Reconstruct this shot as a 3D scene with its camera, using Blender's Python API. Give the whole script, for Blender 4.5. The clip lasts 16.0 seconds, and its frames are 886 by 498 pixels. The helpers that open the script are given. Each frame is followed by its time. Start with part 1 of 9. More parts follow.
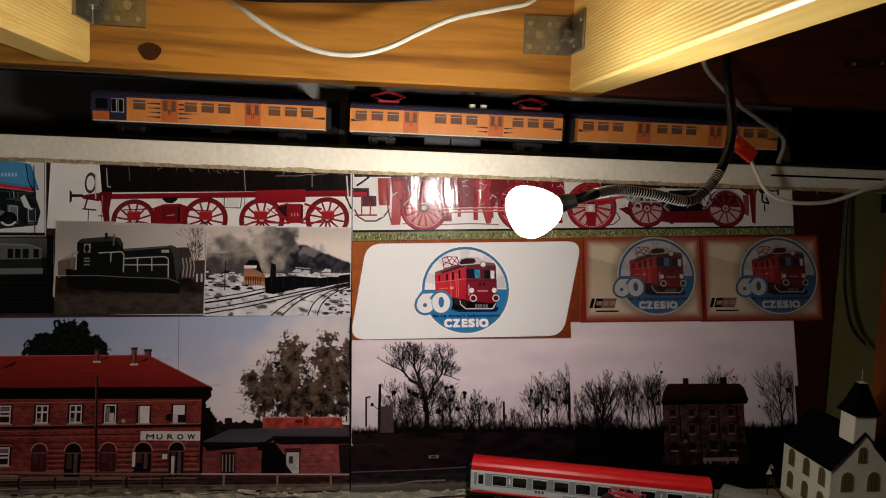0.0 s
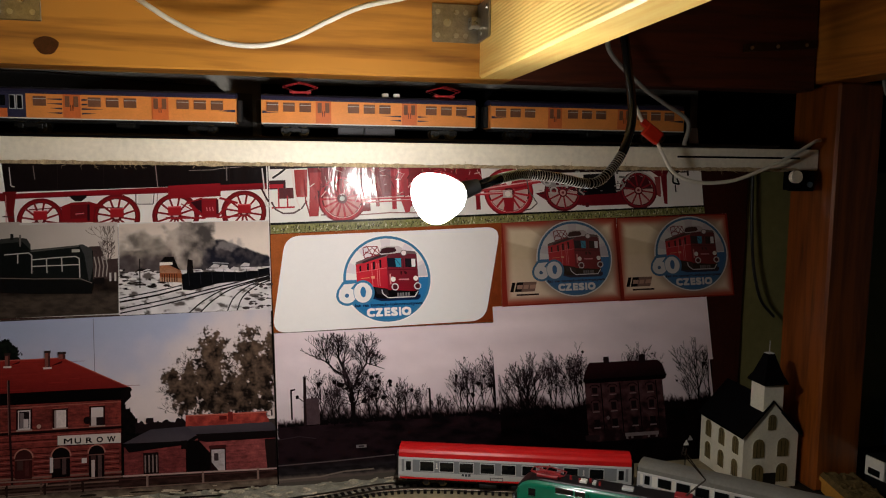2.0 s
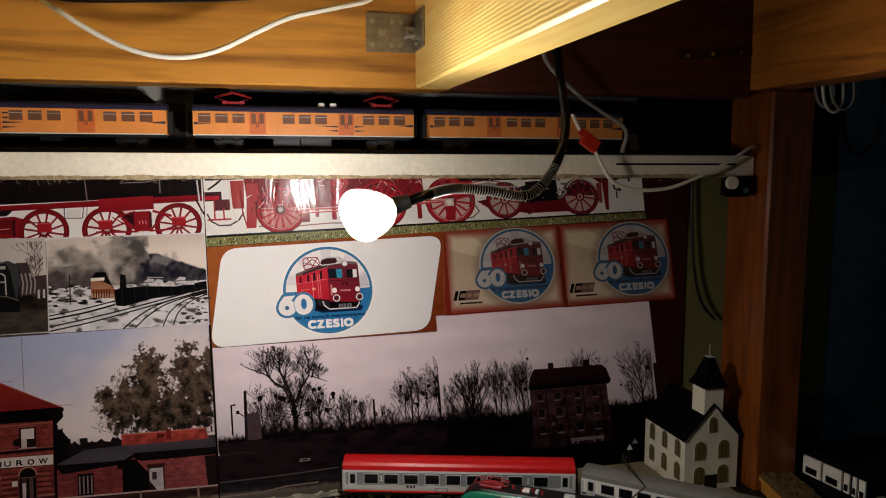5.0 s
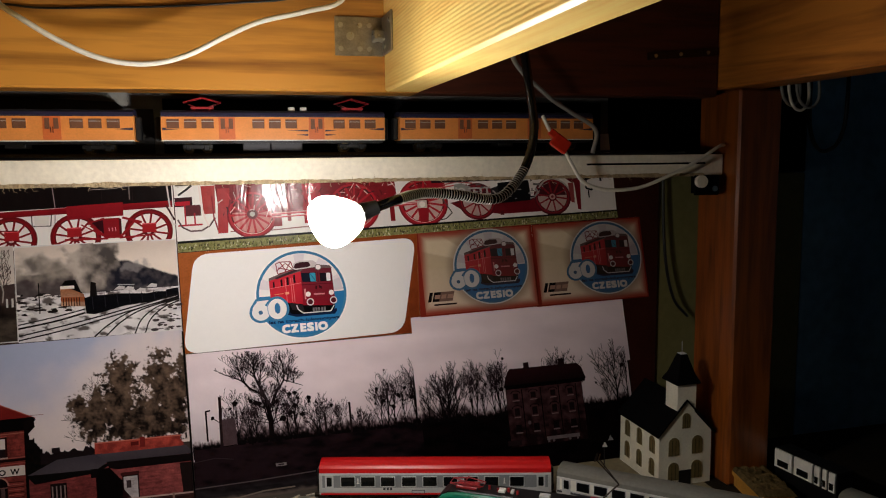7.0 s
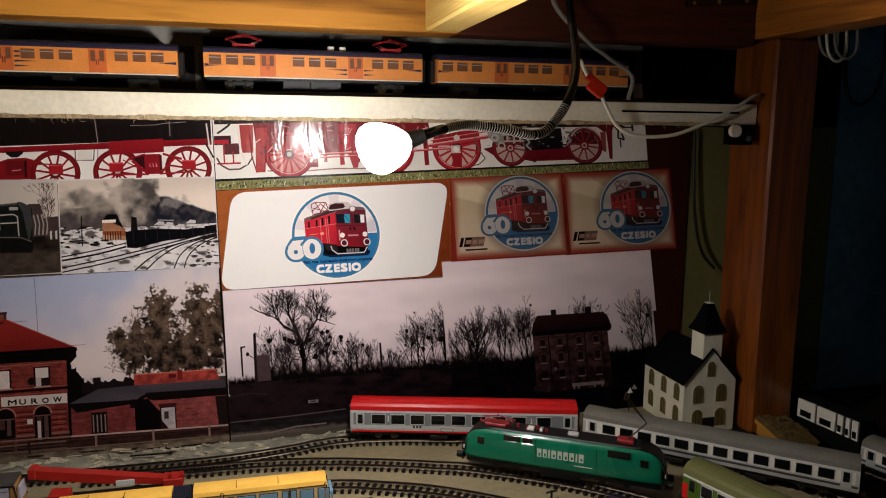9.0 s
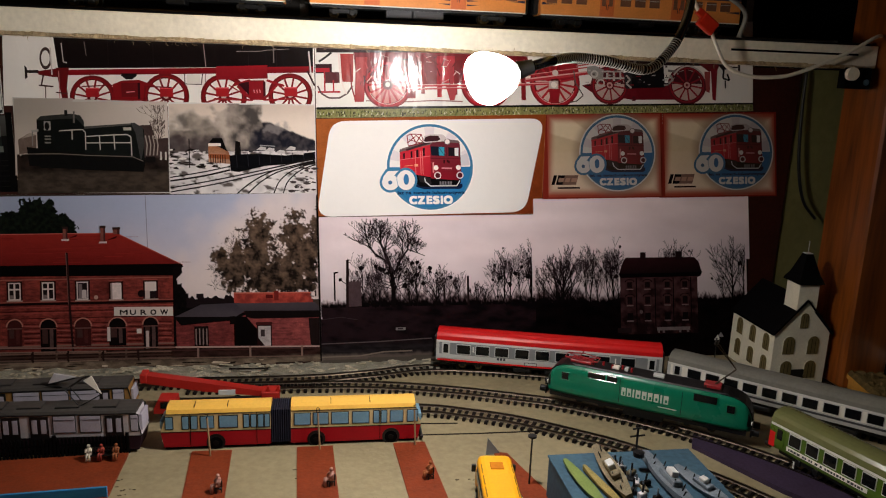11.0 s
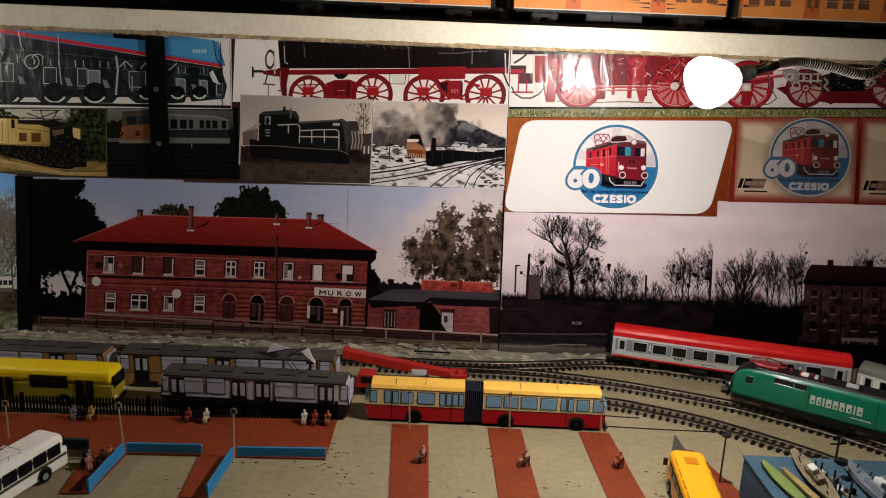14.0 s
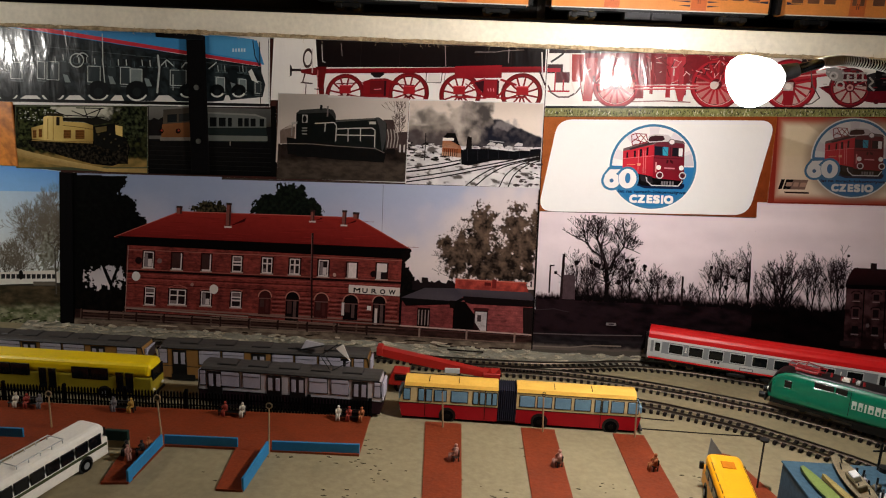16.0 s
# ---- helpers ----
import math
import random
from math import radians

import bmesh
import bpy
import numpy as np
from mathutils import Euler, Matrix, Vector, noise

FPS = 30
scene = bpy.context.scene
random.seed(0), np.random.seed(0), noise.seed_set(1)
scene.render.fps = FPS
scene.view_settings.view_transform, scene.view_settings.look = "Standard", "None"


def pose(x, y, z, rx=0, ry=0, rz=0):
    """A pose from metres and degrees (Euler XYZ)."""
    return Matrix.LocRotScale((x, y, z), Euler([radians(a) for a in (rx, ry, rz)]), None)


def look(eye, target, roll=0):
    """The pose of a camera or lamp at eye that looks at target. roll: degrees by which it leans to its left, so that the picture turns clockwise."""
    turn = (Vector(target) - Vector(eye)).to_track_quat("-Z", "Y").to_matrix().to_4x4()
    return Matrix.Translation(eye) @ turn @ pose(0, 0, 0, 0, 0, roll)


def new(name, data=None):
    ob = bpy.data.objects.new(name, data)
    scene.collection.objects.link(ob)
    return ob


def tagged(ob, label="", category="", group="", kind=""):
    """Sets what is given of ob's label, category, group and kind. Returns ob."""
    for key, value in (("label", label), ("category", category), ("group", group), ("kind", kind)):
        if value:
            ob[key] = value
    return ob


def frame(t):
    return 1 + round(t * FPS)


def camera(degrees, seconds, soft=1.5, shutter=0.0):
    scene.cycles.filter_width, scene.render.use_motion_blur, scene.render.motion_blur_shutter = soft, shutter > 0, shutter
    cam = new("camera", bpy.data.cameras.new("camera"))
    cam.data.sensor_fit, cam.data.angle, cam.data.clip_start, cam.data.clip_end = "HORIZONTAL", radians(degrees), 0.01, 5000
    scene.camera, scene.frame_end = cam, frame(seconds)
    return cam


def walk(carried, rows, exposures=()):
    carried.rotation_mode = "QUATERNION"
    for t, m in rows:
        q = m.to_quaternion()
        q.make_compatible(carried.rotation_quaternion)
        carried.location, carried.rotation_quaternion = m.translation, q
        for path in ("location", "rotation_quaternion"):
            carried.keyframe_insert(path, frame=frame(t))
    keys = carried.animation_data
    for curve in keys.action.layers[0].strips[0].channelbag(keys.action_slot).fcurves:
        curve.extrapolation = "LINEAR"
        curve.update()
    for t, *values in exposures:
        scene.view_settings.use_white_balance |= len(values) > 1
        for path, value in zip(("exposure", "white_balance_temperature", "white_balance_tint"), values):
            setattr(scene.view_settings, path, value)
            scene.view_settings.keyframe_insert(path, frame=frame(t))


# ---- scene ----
cam = camera(61.01, 16.0, soft=1.1)
PATH = [
    (0, (-0.0027, -0.9115, 0.3999), (0.2396, 1.0643, 0.2067), 2.14),
    (0.5, (0.0057, -0.9175, 0.4146), (0.3305, 1.0475, 0.2327), 1.00),
    (1, (0.0197, -0.9082, 0.4032), (0.3878, 1.0478, 0.2074), 1.00),
    (1.5, (0.0290, -0.9130, 0.4046), (0.4219, 1.0376, 0.2018), 0.72),
    (2, (0.0262, -0.9216, 0.3986), (0.4142, 1.0287, 0.1842), 0.60),
    (2.5, (0.0110, -0.9297, 0.4064), (0.4114, 1.0149, 0.1655), 0.68),
    (3, (0.0089, -0.9355, 0.4050), (0.4066, 1.0096, 0.1629), 0.68),
    (3.5, (0.0128, -0.9339, 0.4123), (0.4035, 1.0124, 0.1686), 0.55),
    (4, (0.0277, -0.9333, 0.4194), (0.4199, 1.0147, 0.1920), 0.34),
    (4.5, (0.0525, -0.9214, 0.4209), (0.4804, 1.0188, 0.1921), 0.01),
    (5, (0.0528, -0.9182, 0.4138), (0.5386, 1.0091, 0.1909), 0.08),
    (7.5, (0.0627, -0.9249, 0.4217), (0.6025, 0.9866, 0.1874), -0.77),
    (8, (0.0493, -0.9319, 0.4130), (0.5902, 0.9791, 0.1779), -1.09),
    (8.5, (0.0494, -0.9274, 0.4048), (0.5895, 0.9819, 0.1544), -0.69),
    (9, (0.0317, -0.9305, 0.3860), (0.5349, 0.9813, 0.0834), 0.45),
    (9.5, (0.0238, -0.9249, 0.3743), (0.4615, 0.9859, -0.0224), 1.46),
    (12, (-0.0131, -0.9396, 0.3800), (0.2304, 0.9905, -0.0844), 2.05),
    (12.5, (-0.0249, -0.9413, 0.3757), (0.1660, 0.9950, -0.0874), 2.14),
    (13, (-0.0363, -0.9451, 0.3763), (0.1051, 0.9947, -0.0896), 2.45),
    (13.5, (-0.0518, -0.9512, 0.3817), (0.0390, 0.9914, -0.0853), 2.33),
    (14, (-0.0722, -0.9645, 0.3809), (-0.0823, 0.9771, -0.0987), 2.35),
    (14.5, (-0.0752, -0.9651, 0.3812), (-0.1425, 0.9746, -0.1016), 2.37),
    (15, (-0.0750, -0.9650, 0.3793), (-0.1613, 0.9741, -0.1031), 2.32),
    (15.5, (-0.0750, -0.9654, 0.3793), (-0.1636, 0.9736, -0.1026), 2.35),
    (16, (-0.0758, -0.9653, 0.3794), (-0.1694, 0.9732, -0.1037), 2.37),
]
walk(cam, [(t, look(eye, target, roll)) for t, eye, target, roll in PATH],
     [(0, -0.82), (3.5, -0.82), (5, -0.76), (7.5, -0.7), (9.5, -0.45), (12.5, -0.4), (14, -0.32), (16, -0.27)])

# ---- light: one LED bulb in the dark, and the dim room round it ----
world = bpy.data.worlds.new("world")
scene.world = world
world.use_nodes = True
world.node_tree.nodes["Background"].inputs[0].default_value = (0.5, 0.6, 0.8, 1)
world.node_tree.nodes["Background"].inputs[1].default_value = 0.0008
BULB = Vector((0.14, -0.325, 0.374))
BULB_POWER = 340.0


# ---- materials ----
def c(r, g, b):
    """A linear colour from display values 0 to 255."""
    return tuple((v / 255 / 12.92 if v <= 10 else ((v / 255 + 0.055) / 1.055) ** 2.4) for v in (r, g, b))


def mat(name, col, rough=0.55, metal=0.0, var=0.14, scale=40.0, bump=0.0, bscale=300.0, coat=0.0, island=0.0):
    m = bpy.data.materials.new(name)
    m.use_nodes = True
    nt = m.node_tree
    n, ln = nt.nodes, nt.links
    p = n["Principled BSDF"]
    tc = n.new("ShaderNodeTexCoord")
    a = n.new("ShaderNodeTexNoise")
    a.inputs["Scale"].default_value, a.inputs["Detail"].default_value = scale, 5
    b = n.new("ShaderNodeTexNoise")
    b.inputs["Scale"].default_value, b.inputs["Detail"].default_value = scale * 9, 3
    add = n.new("ShaderNodeMath")
    add.operation = "ADD"
    mr = n.new("ShaderNodeMapRange")
    mr.inputs[1].default_value, mr.inputs[2].default_value = 0.7, 1.3
    mr.inputs[3].default_value, mr.inputs[4].default_value = 1 - var, 1 + var
    mul = n.new("ShaderNodeMix")
    mul.data_type, mul.blend_type = "RGBA", "MULTIPLY"
    mul.inputs[0].default_value = 1.0
    mul.inputs[6].default_value = (*col, 1)
    ln.new(tc.outputs["Object"], a.inputs["Vector"])
    ln.new(tc.outputs["Object"], b.inputs["Vector"])
    ln.new(a.outputs["Fac"], add.inputs[0])
    ln.new(b.outputs["Fac"], add.inputs[1])
    ln.new(add.outputs[0], mr.inputs[0])
    val = mr.outputs[0]
    if island:
        oi = n.new("ShaderNodeObjectInfo")
        mr2 = n.new("ShaderNodeMapRange")
        mr2.inputs[3].default_value, mr2.inputs[4].default_value = 1 - island, 1 + island
        ln.new(oi.outputs["Random"], mr2.inputs[0])
        mm = n.new("ShaderNodeMath")
        mm.operation = "MULTIPLY"
        ln.new(val, mm.inputs[0])
        ln.new(mr2.outputs[0], mm.inputs[1])
        val = mm.outputs[0]
    ln.new(val, mul.inputs[7])
    ln.new(mul.outputs[2], p.inputs["Base Color"])
    mr3 = n.new("ShaderNodeMapRange")
    mr3.inputs[3].default_value, mr3.inputs[4].default_value = max(0.03, rough - 0.1), min(1, rough + 0.1)
    ln.new(a.outputs["Fac"], mr3.inputs[0])
    ln.new(mr3.outputs[0], p.inputs["Roughness"])
    p.inputs["Metallic"].default_value = metal
    p.inputs["Coat Weight"].default_value = coat
    p.inputs["Specular IOR Level"].default_value = 0.08 if rough >= 0.7 else 0.2 if rough >= 0.5 else 0.4
    if bump:
        t = n.new("ShaderNodeTexNoise")
        t.inputs["Scale"].default_value, t.inputs["Detail"].default_value = bscale, 4
        bp = n.new("ShaderNodeBump")
        bp.inputs["Strength"].default_value, bp.inputs["Distance"].default_value = bump, 0.002
        ln.new(tc.outputs["Object"], t.inputs["Vector"])
        ln.new(t.outputs["Fac"], bp.inputs["Height"])
        ln.new(bp.outputs[0], p.inputs["Normal"])
    return m


def wood(name, light, dark, rough=0.35, axis="x", coat=0.25, grain=1.0, saw=0.0):
    """Varnished softwood: rings stretched along one axis, knots, and saw marks."""
    m = bpy.data.materials.new(name)
    m.use_nodes = True
    nt = m.node_tree
    n, ln = nt.nodes, nt.links
    p = n["Principled BSDF"]
    tc = n.new("ShaderNodeTexCoord")
    mp = n.new("ShaderNodeMapping")
    s = tuple(v * grain for v in {"x": (3, 38, 38), "y": (38, 3, 38), "z": (38, 38, 3)}[axis])
    mp.inputs["Scale"].default_value = s
    ln.new(tc.outputs["Object"], mp.inputs[0])
    a = n.new("ShaderNodeTexNoise")
    a.inputs["Scale"].default_value, a.inputs["Detail"].default_value, a.inputs["Distortion"].default_value = 1.0, 7, 2.4
    ln.new(mp.outputs[0], a.inputs["Vector"])
    mp2 = n.new("ShaderNodeMapping")
    mp2.inputs["Scale"].default_value = tuple(v * 6 for v in s)
    ln.new(tc.outputs["Object"], mp2.inputs[0])
    b = n.new("ShaderNodeTexNoise")
    b.inputs["Scale"].default_value, b.inputs["Detail"].default_value = 1.0, 4
    ln.new(mp2.outputs[0], b.inputs["Vector"])
    mx = n.new("ShaderNodeMath")
    mx.operation = "MULTIPLY_ADD"
    mx.inputs[1].default_value = 0.5
    ln.new(b.outputs["Fac"], mx.inputs[0])
    ln.new(a.outputs["Fac"], mx.inputs[2])
    cr = n.new("ShaderNodeValToRGB")
    cr.color_ramp.elements[0].position, cr.color_ramp.elements[0].color = 0.45, (*dark, 1)
    cr.color_ramp.elements[1].position, cr.color_ramp.elements[1].color = 0.85, (*light, 1)
    ln.new(mx.outputs[0], cr.inputs[0])
    k = n.new("ShaderNodeTexNoise")
    k.inputs["Scale"].default_value, k.inputs["Detail"].default_value = 4.0, 2
    ln.new(tc.outputs["Object"], k.inputs["Vector"])
    kr = n.new("ShaderNodeMapRange")
    kr.inputs[1].default_value, kr.inputs[2].default_value = 0.3, 0.7
    kr.inputs[3].default_value, kr.inputs[4].default_value = 0.75, 1.15
    ln.new(k.outputs["Fac"], kr.inputs[0])
    mul = n.new("ShaderNodeMix")
    mul.data_type, mul.blend_type = "RGBA", "MULTIPLY"
    mul.inputs[0].default_value = 1.0
    ln.new(cr.outputs[0], mul.inputs[6])
    ln.new(kr.outputs[0], mul.inputs[7])
    ln.new(mul.outputs[2], p.inputs["Base Color"])
    p.inputs["Roughness"].default_value, p.inputs["Coat Weight"].default_value = rough, coat
    p.inputs["Coat Roughness"].default_value = 0.25
    bp = n.new("ShaderNodeBump")
    bp.inputs["Strength"].default_value, bp.inputs["Distance"].default_value = 0.25, 0.001
    h = b.outputs["Fac"]
    if saw:
        w = n.new("ShaderNodeTexWave")
        w.bands_direction = "Z"
        w.inputs["Scale"].default_value, w.inputs["Distortion"].default_value = saw, 1.5
        w.inputs["Detail"].default_value, w.inputs["Detail Scale"].default_value = 2, 0.4
        ln.new(tc.outputs["Object"], w.inputs["Vector"])
        h = w.outputs["Fac"]
        bp.inputs["Strength"].default_value = 0.28
    ln.new(h, bp.inputs["Height"])
    ln.new(bp.outputs[0], p.inputs["Normal"])
    return m


def print_mat(name, rough, wrinkle, coat, spec):
    """Photo paper: the picture's pigments are face colours, with a grain that each patch sets for itself."""
    m = bpy.data.materials.new(name)
    m.use_nodes = True
    nt = m.node_tree
    n, ln = nt.nodes, nt.links
    p = n["Principled BSDF"]
    at = n.new("ShaderNodeAttribute")
    at.attribute_name = "Col"
    gr = n.new("ShaderNodeAttribute")
    gr.attribute_name = "Grain"
    tc = n.new("ShaderNodeTexCoord")
    out = None
    for sc, de in ((130.0, 6), (700.0, 3)):
        a = n.new("ShaderNodeTexNoise")
        a.inputs["Scale"].default_value, a.inputs["Detail"].default_value = sc, de
        ln.new(tc.outputs["Object"], a.inputs["Vector"])
        q = n.new("ShaderNodeMath")
        q.operation = "MULTIPLY_ADD"
        q.inputs[1].default_value, q.inputs[2].default_value = 2.0, -1.0
        ln.new(a.outputs["Fac"], q.inputs[0])
        if out:
            s = n.new("ShaderNodeMath")
            s.operation = "ADD"
            ln.new(out, s.inputs[0])
            ln.new(q.outputs[0], s.inputs[1])
            out = s.outputs[0]
        else:
            out = q.outputs[0]
    e = n.new("ShaderNodeMath")
    e.operation = "MULTIPLY_ADD"
    e.inputs[2].default_value = 1.0
    ln.new(out, e.inputs[0])
    ln.new(gr.outputs["Fac"], e.inputs[1])
    cl = n.new("ShaderNodeMath")
    cl.operation = "MAXIMUM"
    cl.inputs[1].default_value = 0.1
    ln.new(e.outputs[0], cl.inputs[0])
    mul = n.new("ShaderNodeMix")
    mul.data_type, mul.blend_type = "RGBA", "MULTIPLY"
    mul.inputs[0].default_value = 1.0
    ln.new(at.outputs["Color"], mul.inputs[6])
    ln.new(cl.outputs[0], mul.inputs[7])
    ln.new(mul.outputs[2], p.inputs["Base Color"])
    p.inputs["Roughness"].default_value = rough
    p.inputs["Specular IOR Level"].default_value = spec
    p.inputs["Coat Weight"].default_value, p.inputs["Coat Roughness"].default_value = coat, 0.1
    if wrinkle:
        mp = n.new("ShaderNodeMapping")
        mp.inputs["Scale"].default_value = (1.2, 1.0, 0.42)
        ln.new(tc.outputs["Object"], mp.inputs[0])
        t = n.new("ShaderNodeTexNoise")
        t.inputs["Scale"].default_value, t.inputs["Detail"].default_value, t.inputs["Distortion"].default_value = 36.0, 3, 0.8
        ln.new(mp.outputs[0], t.inputs["Vector"])
        bp = n.new("ShaderNodeBump")
        bp.inputs["Strength"].default_value, bp.inputs["Distance"].default_value = wrinkle, 0.003
        ln.new(t.outputs["Fac"], bp.inputs["Height"])
        ln.new(bp.outputs[0], p.inputs["Normal"])
        ln.new(bp.outputs[0], p.inputs["Coat Normal"])
    return m


M_PHOTO = print_mat("photo_paper", 0.55, 0.03, 0.0, 0.03)
M_FOIL = print_mat("laminated_print", 0.28, 0.42, 0.8, 0.2)
M_WALL = mat("brown_hardboard", c(54, 20, 12), 0.6, var=0.3, scale=25, bump=0.3, bscale=900)
M_PLASTER = mat("grey_plaster", c(150, 146, 138), 0.85, var=0.15, scale=8, bump=0.25)
M_CREAM = mat("cream_paint", c(120, 114, 72), 0.6, var=0.12, scale=12, bump=0.1)
M_BLUEWALL = mat("dark_blue_wall", c(122, 164, 194), 0.7, var=0.2, scale=6, bump=0.1)
M_ROOM = mat("room_paint", c(34, 30, 28), 0.9, var=0.1, scale=5)
M_DARKROOM = mat("dark_boards", c(40, 28, 18), 0.8, var=0.2, scale=10)
M_BOARD = mat("layout_paint", c(142, 130, 102), 0.6, var=0.16, scale=14, bump=0.2, bscale=160)
M_SHELF = mat("white_shelf_paint", c(234, 226, 208), 0.6, var=0.1, scale=20, bump=0.6, bscale=70)
M_TORN = mat("torn_paper", c(178, 158, 126), 0.85, var=0.5, scale=170, bump=1.0, bscale=420)
M_BEAM = wood("varnished_beam", c(202, 138, 56), c(92, 44, 12), axis="x", grain=0.5, coat=0.6)
M_PINE = wood("orange_pine", c(214, 134, 52), c(128, 66, 20), axis="y", grain=0.6)
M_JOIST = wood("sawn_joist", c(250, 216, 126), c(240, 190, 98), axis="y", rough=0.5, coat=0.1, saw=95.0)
M_POST = wood("orange_post", c(140, 74, 24), c(84, 38, 10), axis="z")
# beam wood with the shade beyond the joist put into its colour
M_BEAMSHADE = wood("shaded_beam", c(84, 34, 14), c(40, 14, 6), axis="x", rough=0.55, coat=0.05)
M_KNOT = mat("wood_knot", c(70, 34, 14), 0.4, var=0.4, scale=120)
M_ZINC = mat("zinc_steel", c(190, 188, 178), 0.3, 1.0, var=0.15, scale=150, bump=0.1)
M_PLATE = mat("dull_galvanised_plate", c(164, 158, 144), 0.4, 1.0, var=0.25, scale=150, bump=0.1)
M_STEEL = mat("rail_steel", c(74, 66, 58), 0.42, 1.0, var=0.3, scale=200)
M_BLACK = mat("black_plastic", c(14, 14, 15), 0.45, var=0.3, scale=90)
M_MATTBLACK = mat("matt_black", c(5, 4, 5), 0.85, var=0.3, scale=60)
M_WHITEWIRE = mat("white_cable", c(226, 220, 205), 0.4, var=0.06)
M_GREYWIRE = mat("grey_cable", c(130, 128, 122), 0.5, var=0.1)
M_REDPL = mat("red_plastic", c(190, 40, 20), 0.35, var=0.1)
M_SLEEPER = mat("track_sleeper", c(24, 19, 17), 0.7, var=0.3, scale=120, island=0.35)
M_WINDOW = mat("dark_window", c(16, 18, 20), 0.12, var=0.2, scale=50)
M_WHEEL = mat("wheel_metal", c(110, 96, 70), 0.35, 0.9, var=0.3, scale=120)


def glow(name, strength, col):
    m = bpy.data.materials.new(name)
    m.use_nodes = True
    n = m.node_tree.nodes
    p = n["Principled BSDF"]
    p.inputs["Base Color"].default_value = (0.9, 0.9, 0.88, 1)
    p.inputs["Emission Color"].default_value = (*col, 1)
    p.inputs["Emission Strength"].default_value = strength
    return m


M_GLOW = glow("bulb_glass_lit", BULB_POWER * 1.52, (1.0, 0.955, 0.915))
M_MILKY = glow("milky_collar", 5.0, (1.0, 0.93, 0.84))
M_GLOWWEST = glow("dimmer_bulb_lit", BULB_POWER * 0.62, (1.0, 0.952, 0.885))
M_NECK = mat("glossy_black_neck", c(8, 8, 9), 0.22, var=0.2, scale=90)
M_RIB = mat("chrome_rib", c(196, 194, 190), 0.45, 0.8, var=0.2, scale=300)


# ---- building helpers ----
def thing(name, label, category, group="", kind="", m=None):
    e = tagged(new(name), label, category, group, kind)
    e.empty_display_size = 0.01
    if m is not None:
        e.matrix_world = m
    return e


def part(name, bm, material, parent=None, label="", smooth=False):
    me = bpy.data.meshes.new(name)
    bmesh.ops.recalc_face_normals(bm, faces=bm.faces)
    bm.to_mesh(me)
    bm.free()
    me.materials.append(material)
    if smooth:
        me.polygons.foreach_set("use_smooth", [True] * len(me.polygons))
    ob = new(name, me)
    if parent:
        ob.parent = parent
    if label:
        ob["label"] = label
    return ob


def bx(bm, x0, x1, y0, y1, z0, z1, bev=0.0, seg=1, m=None):
    r = bmesh.ops.create_cube(bm, size=1.0)
    vs = r["verts"]
    for v in vs:
        v.co = Vector((x0 + (v.co.x + 0.5) * (x1 - x0), y0 + (v.co.y + 0.5) * (y1 - y0), z0 + (v.co.z + 0.5) * (z1 - z0)))
    if bev:
        es = list({e for v in vs for e in v.link_edges})
        g = bmesh.ops.bevel(bm, geom=es, offset=bev, segments=seg, affect="EDGES", profile=0.5)
        vs = list({v for f in g["faces"] for v in f.verts} | {v for v in vs if v.is_valid})
    if m is not None:
        for v in vs:
            v.co = m @ v.co
    return bm


def box(x0, x1, y0, y1, z0, z1, bev=0.0, seg=1, m=None):
    return bx(bmesh.new(), x0, x1, y0, y1, z0, z1, bev, seg, m)


def prism(bm, prof, a0, a1, axis="x"):
    """A closed profile drawn out along an axis; the profile is (y, z), (x, z) or (x, y)."""
    put = {"x": lambda a, p: (a, p[0], p[1]), "y": lambda a, p: (p[0], a, p[1]), "z": lambda a, p: (p[0], p[1], a)}[axis]
    lo = [bm.verts.new(put(a0, p)) for p in prof]
    hi = [bm.verts.new(put(a1, p)) for p in prof]
    bm.faces.new(lo)
    bm.faces.new(hi[::-1])
    k = len(prof)
    for i in range(k):
        bm.faces.new((lo[i], hi[i], hi[(i + 1) % k], lo[(i + 1) % k]))
    return bm


def tube(bm, pts, r, seg=8, r1=None):
    """A round bar through points; r1: the radius at the far end."""
    pts = [Vector(p) for p in pts]
    rings = []
    for i, p in enumerate(pts):
        d = (pts[min(i + 1, len(pts) - 1)] - pts[max(i - 1, 0)]).normalized()
        a = d.orthogonal().normalized() if i == 0 else (a - d * a.dot(d)).normalized()
        b = d.cross(a)
        rr = r if r1 is None else r + (r1 - r) * i / (len(pts) - 1)
        rings.append([bm.verts.new(p + rr * (math.cos(t) * a + math.sin(t) * b)) for t in [2 * math.pi * k / seg for k in range(seg)]])
    for u, w in zip(rings, rings[1:]):
        for k in range(seg):
            bm.faces.new((u[k], u[(k + 1) % seg], w[(k + 1) % seg], w[k]))
    bm.faces.new(rings[0][::-1])
    bm.faces.new(rings[-1])
    return bm


def spline(pts, steps=10):
    """Catmull-Rom through points."""
    P = [Vector(p) for p in pts]
    P = [2 * P[0] - P[1]] + P + [2 * P[-1] - P[-2]]
    out = []
    for i in range(1, len(P) - 2):
        for k in range(steps):
            t = k / steps
            a, b, d, e = P[i - 1], P[i], P[i + 1], P[i + 2]
            out.append(0.5 * (2 * b + (d - a) * t + (2 * a - 5 * b + 4 * d - e) * t * t + (3 * b - a - 3 * d + e) * t ** 3))
    return out + [P[-2]]


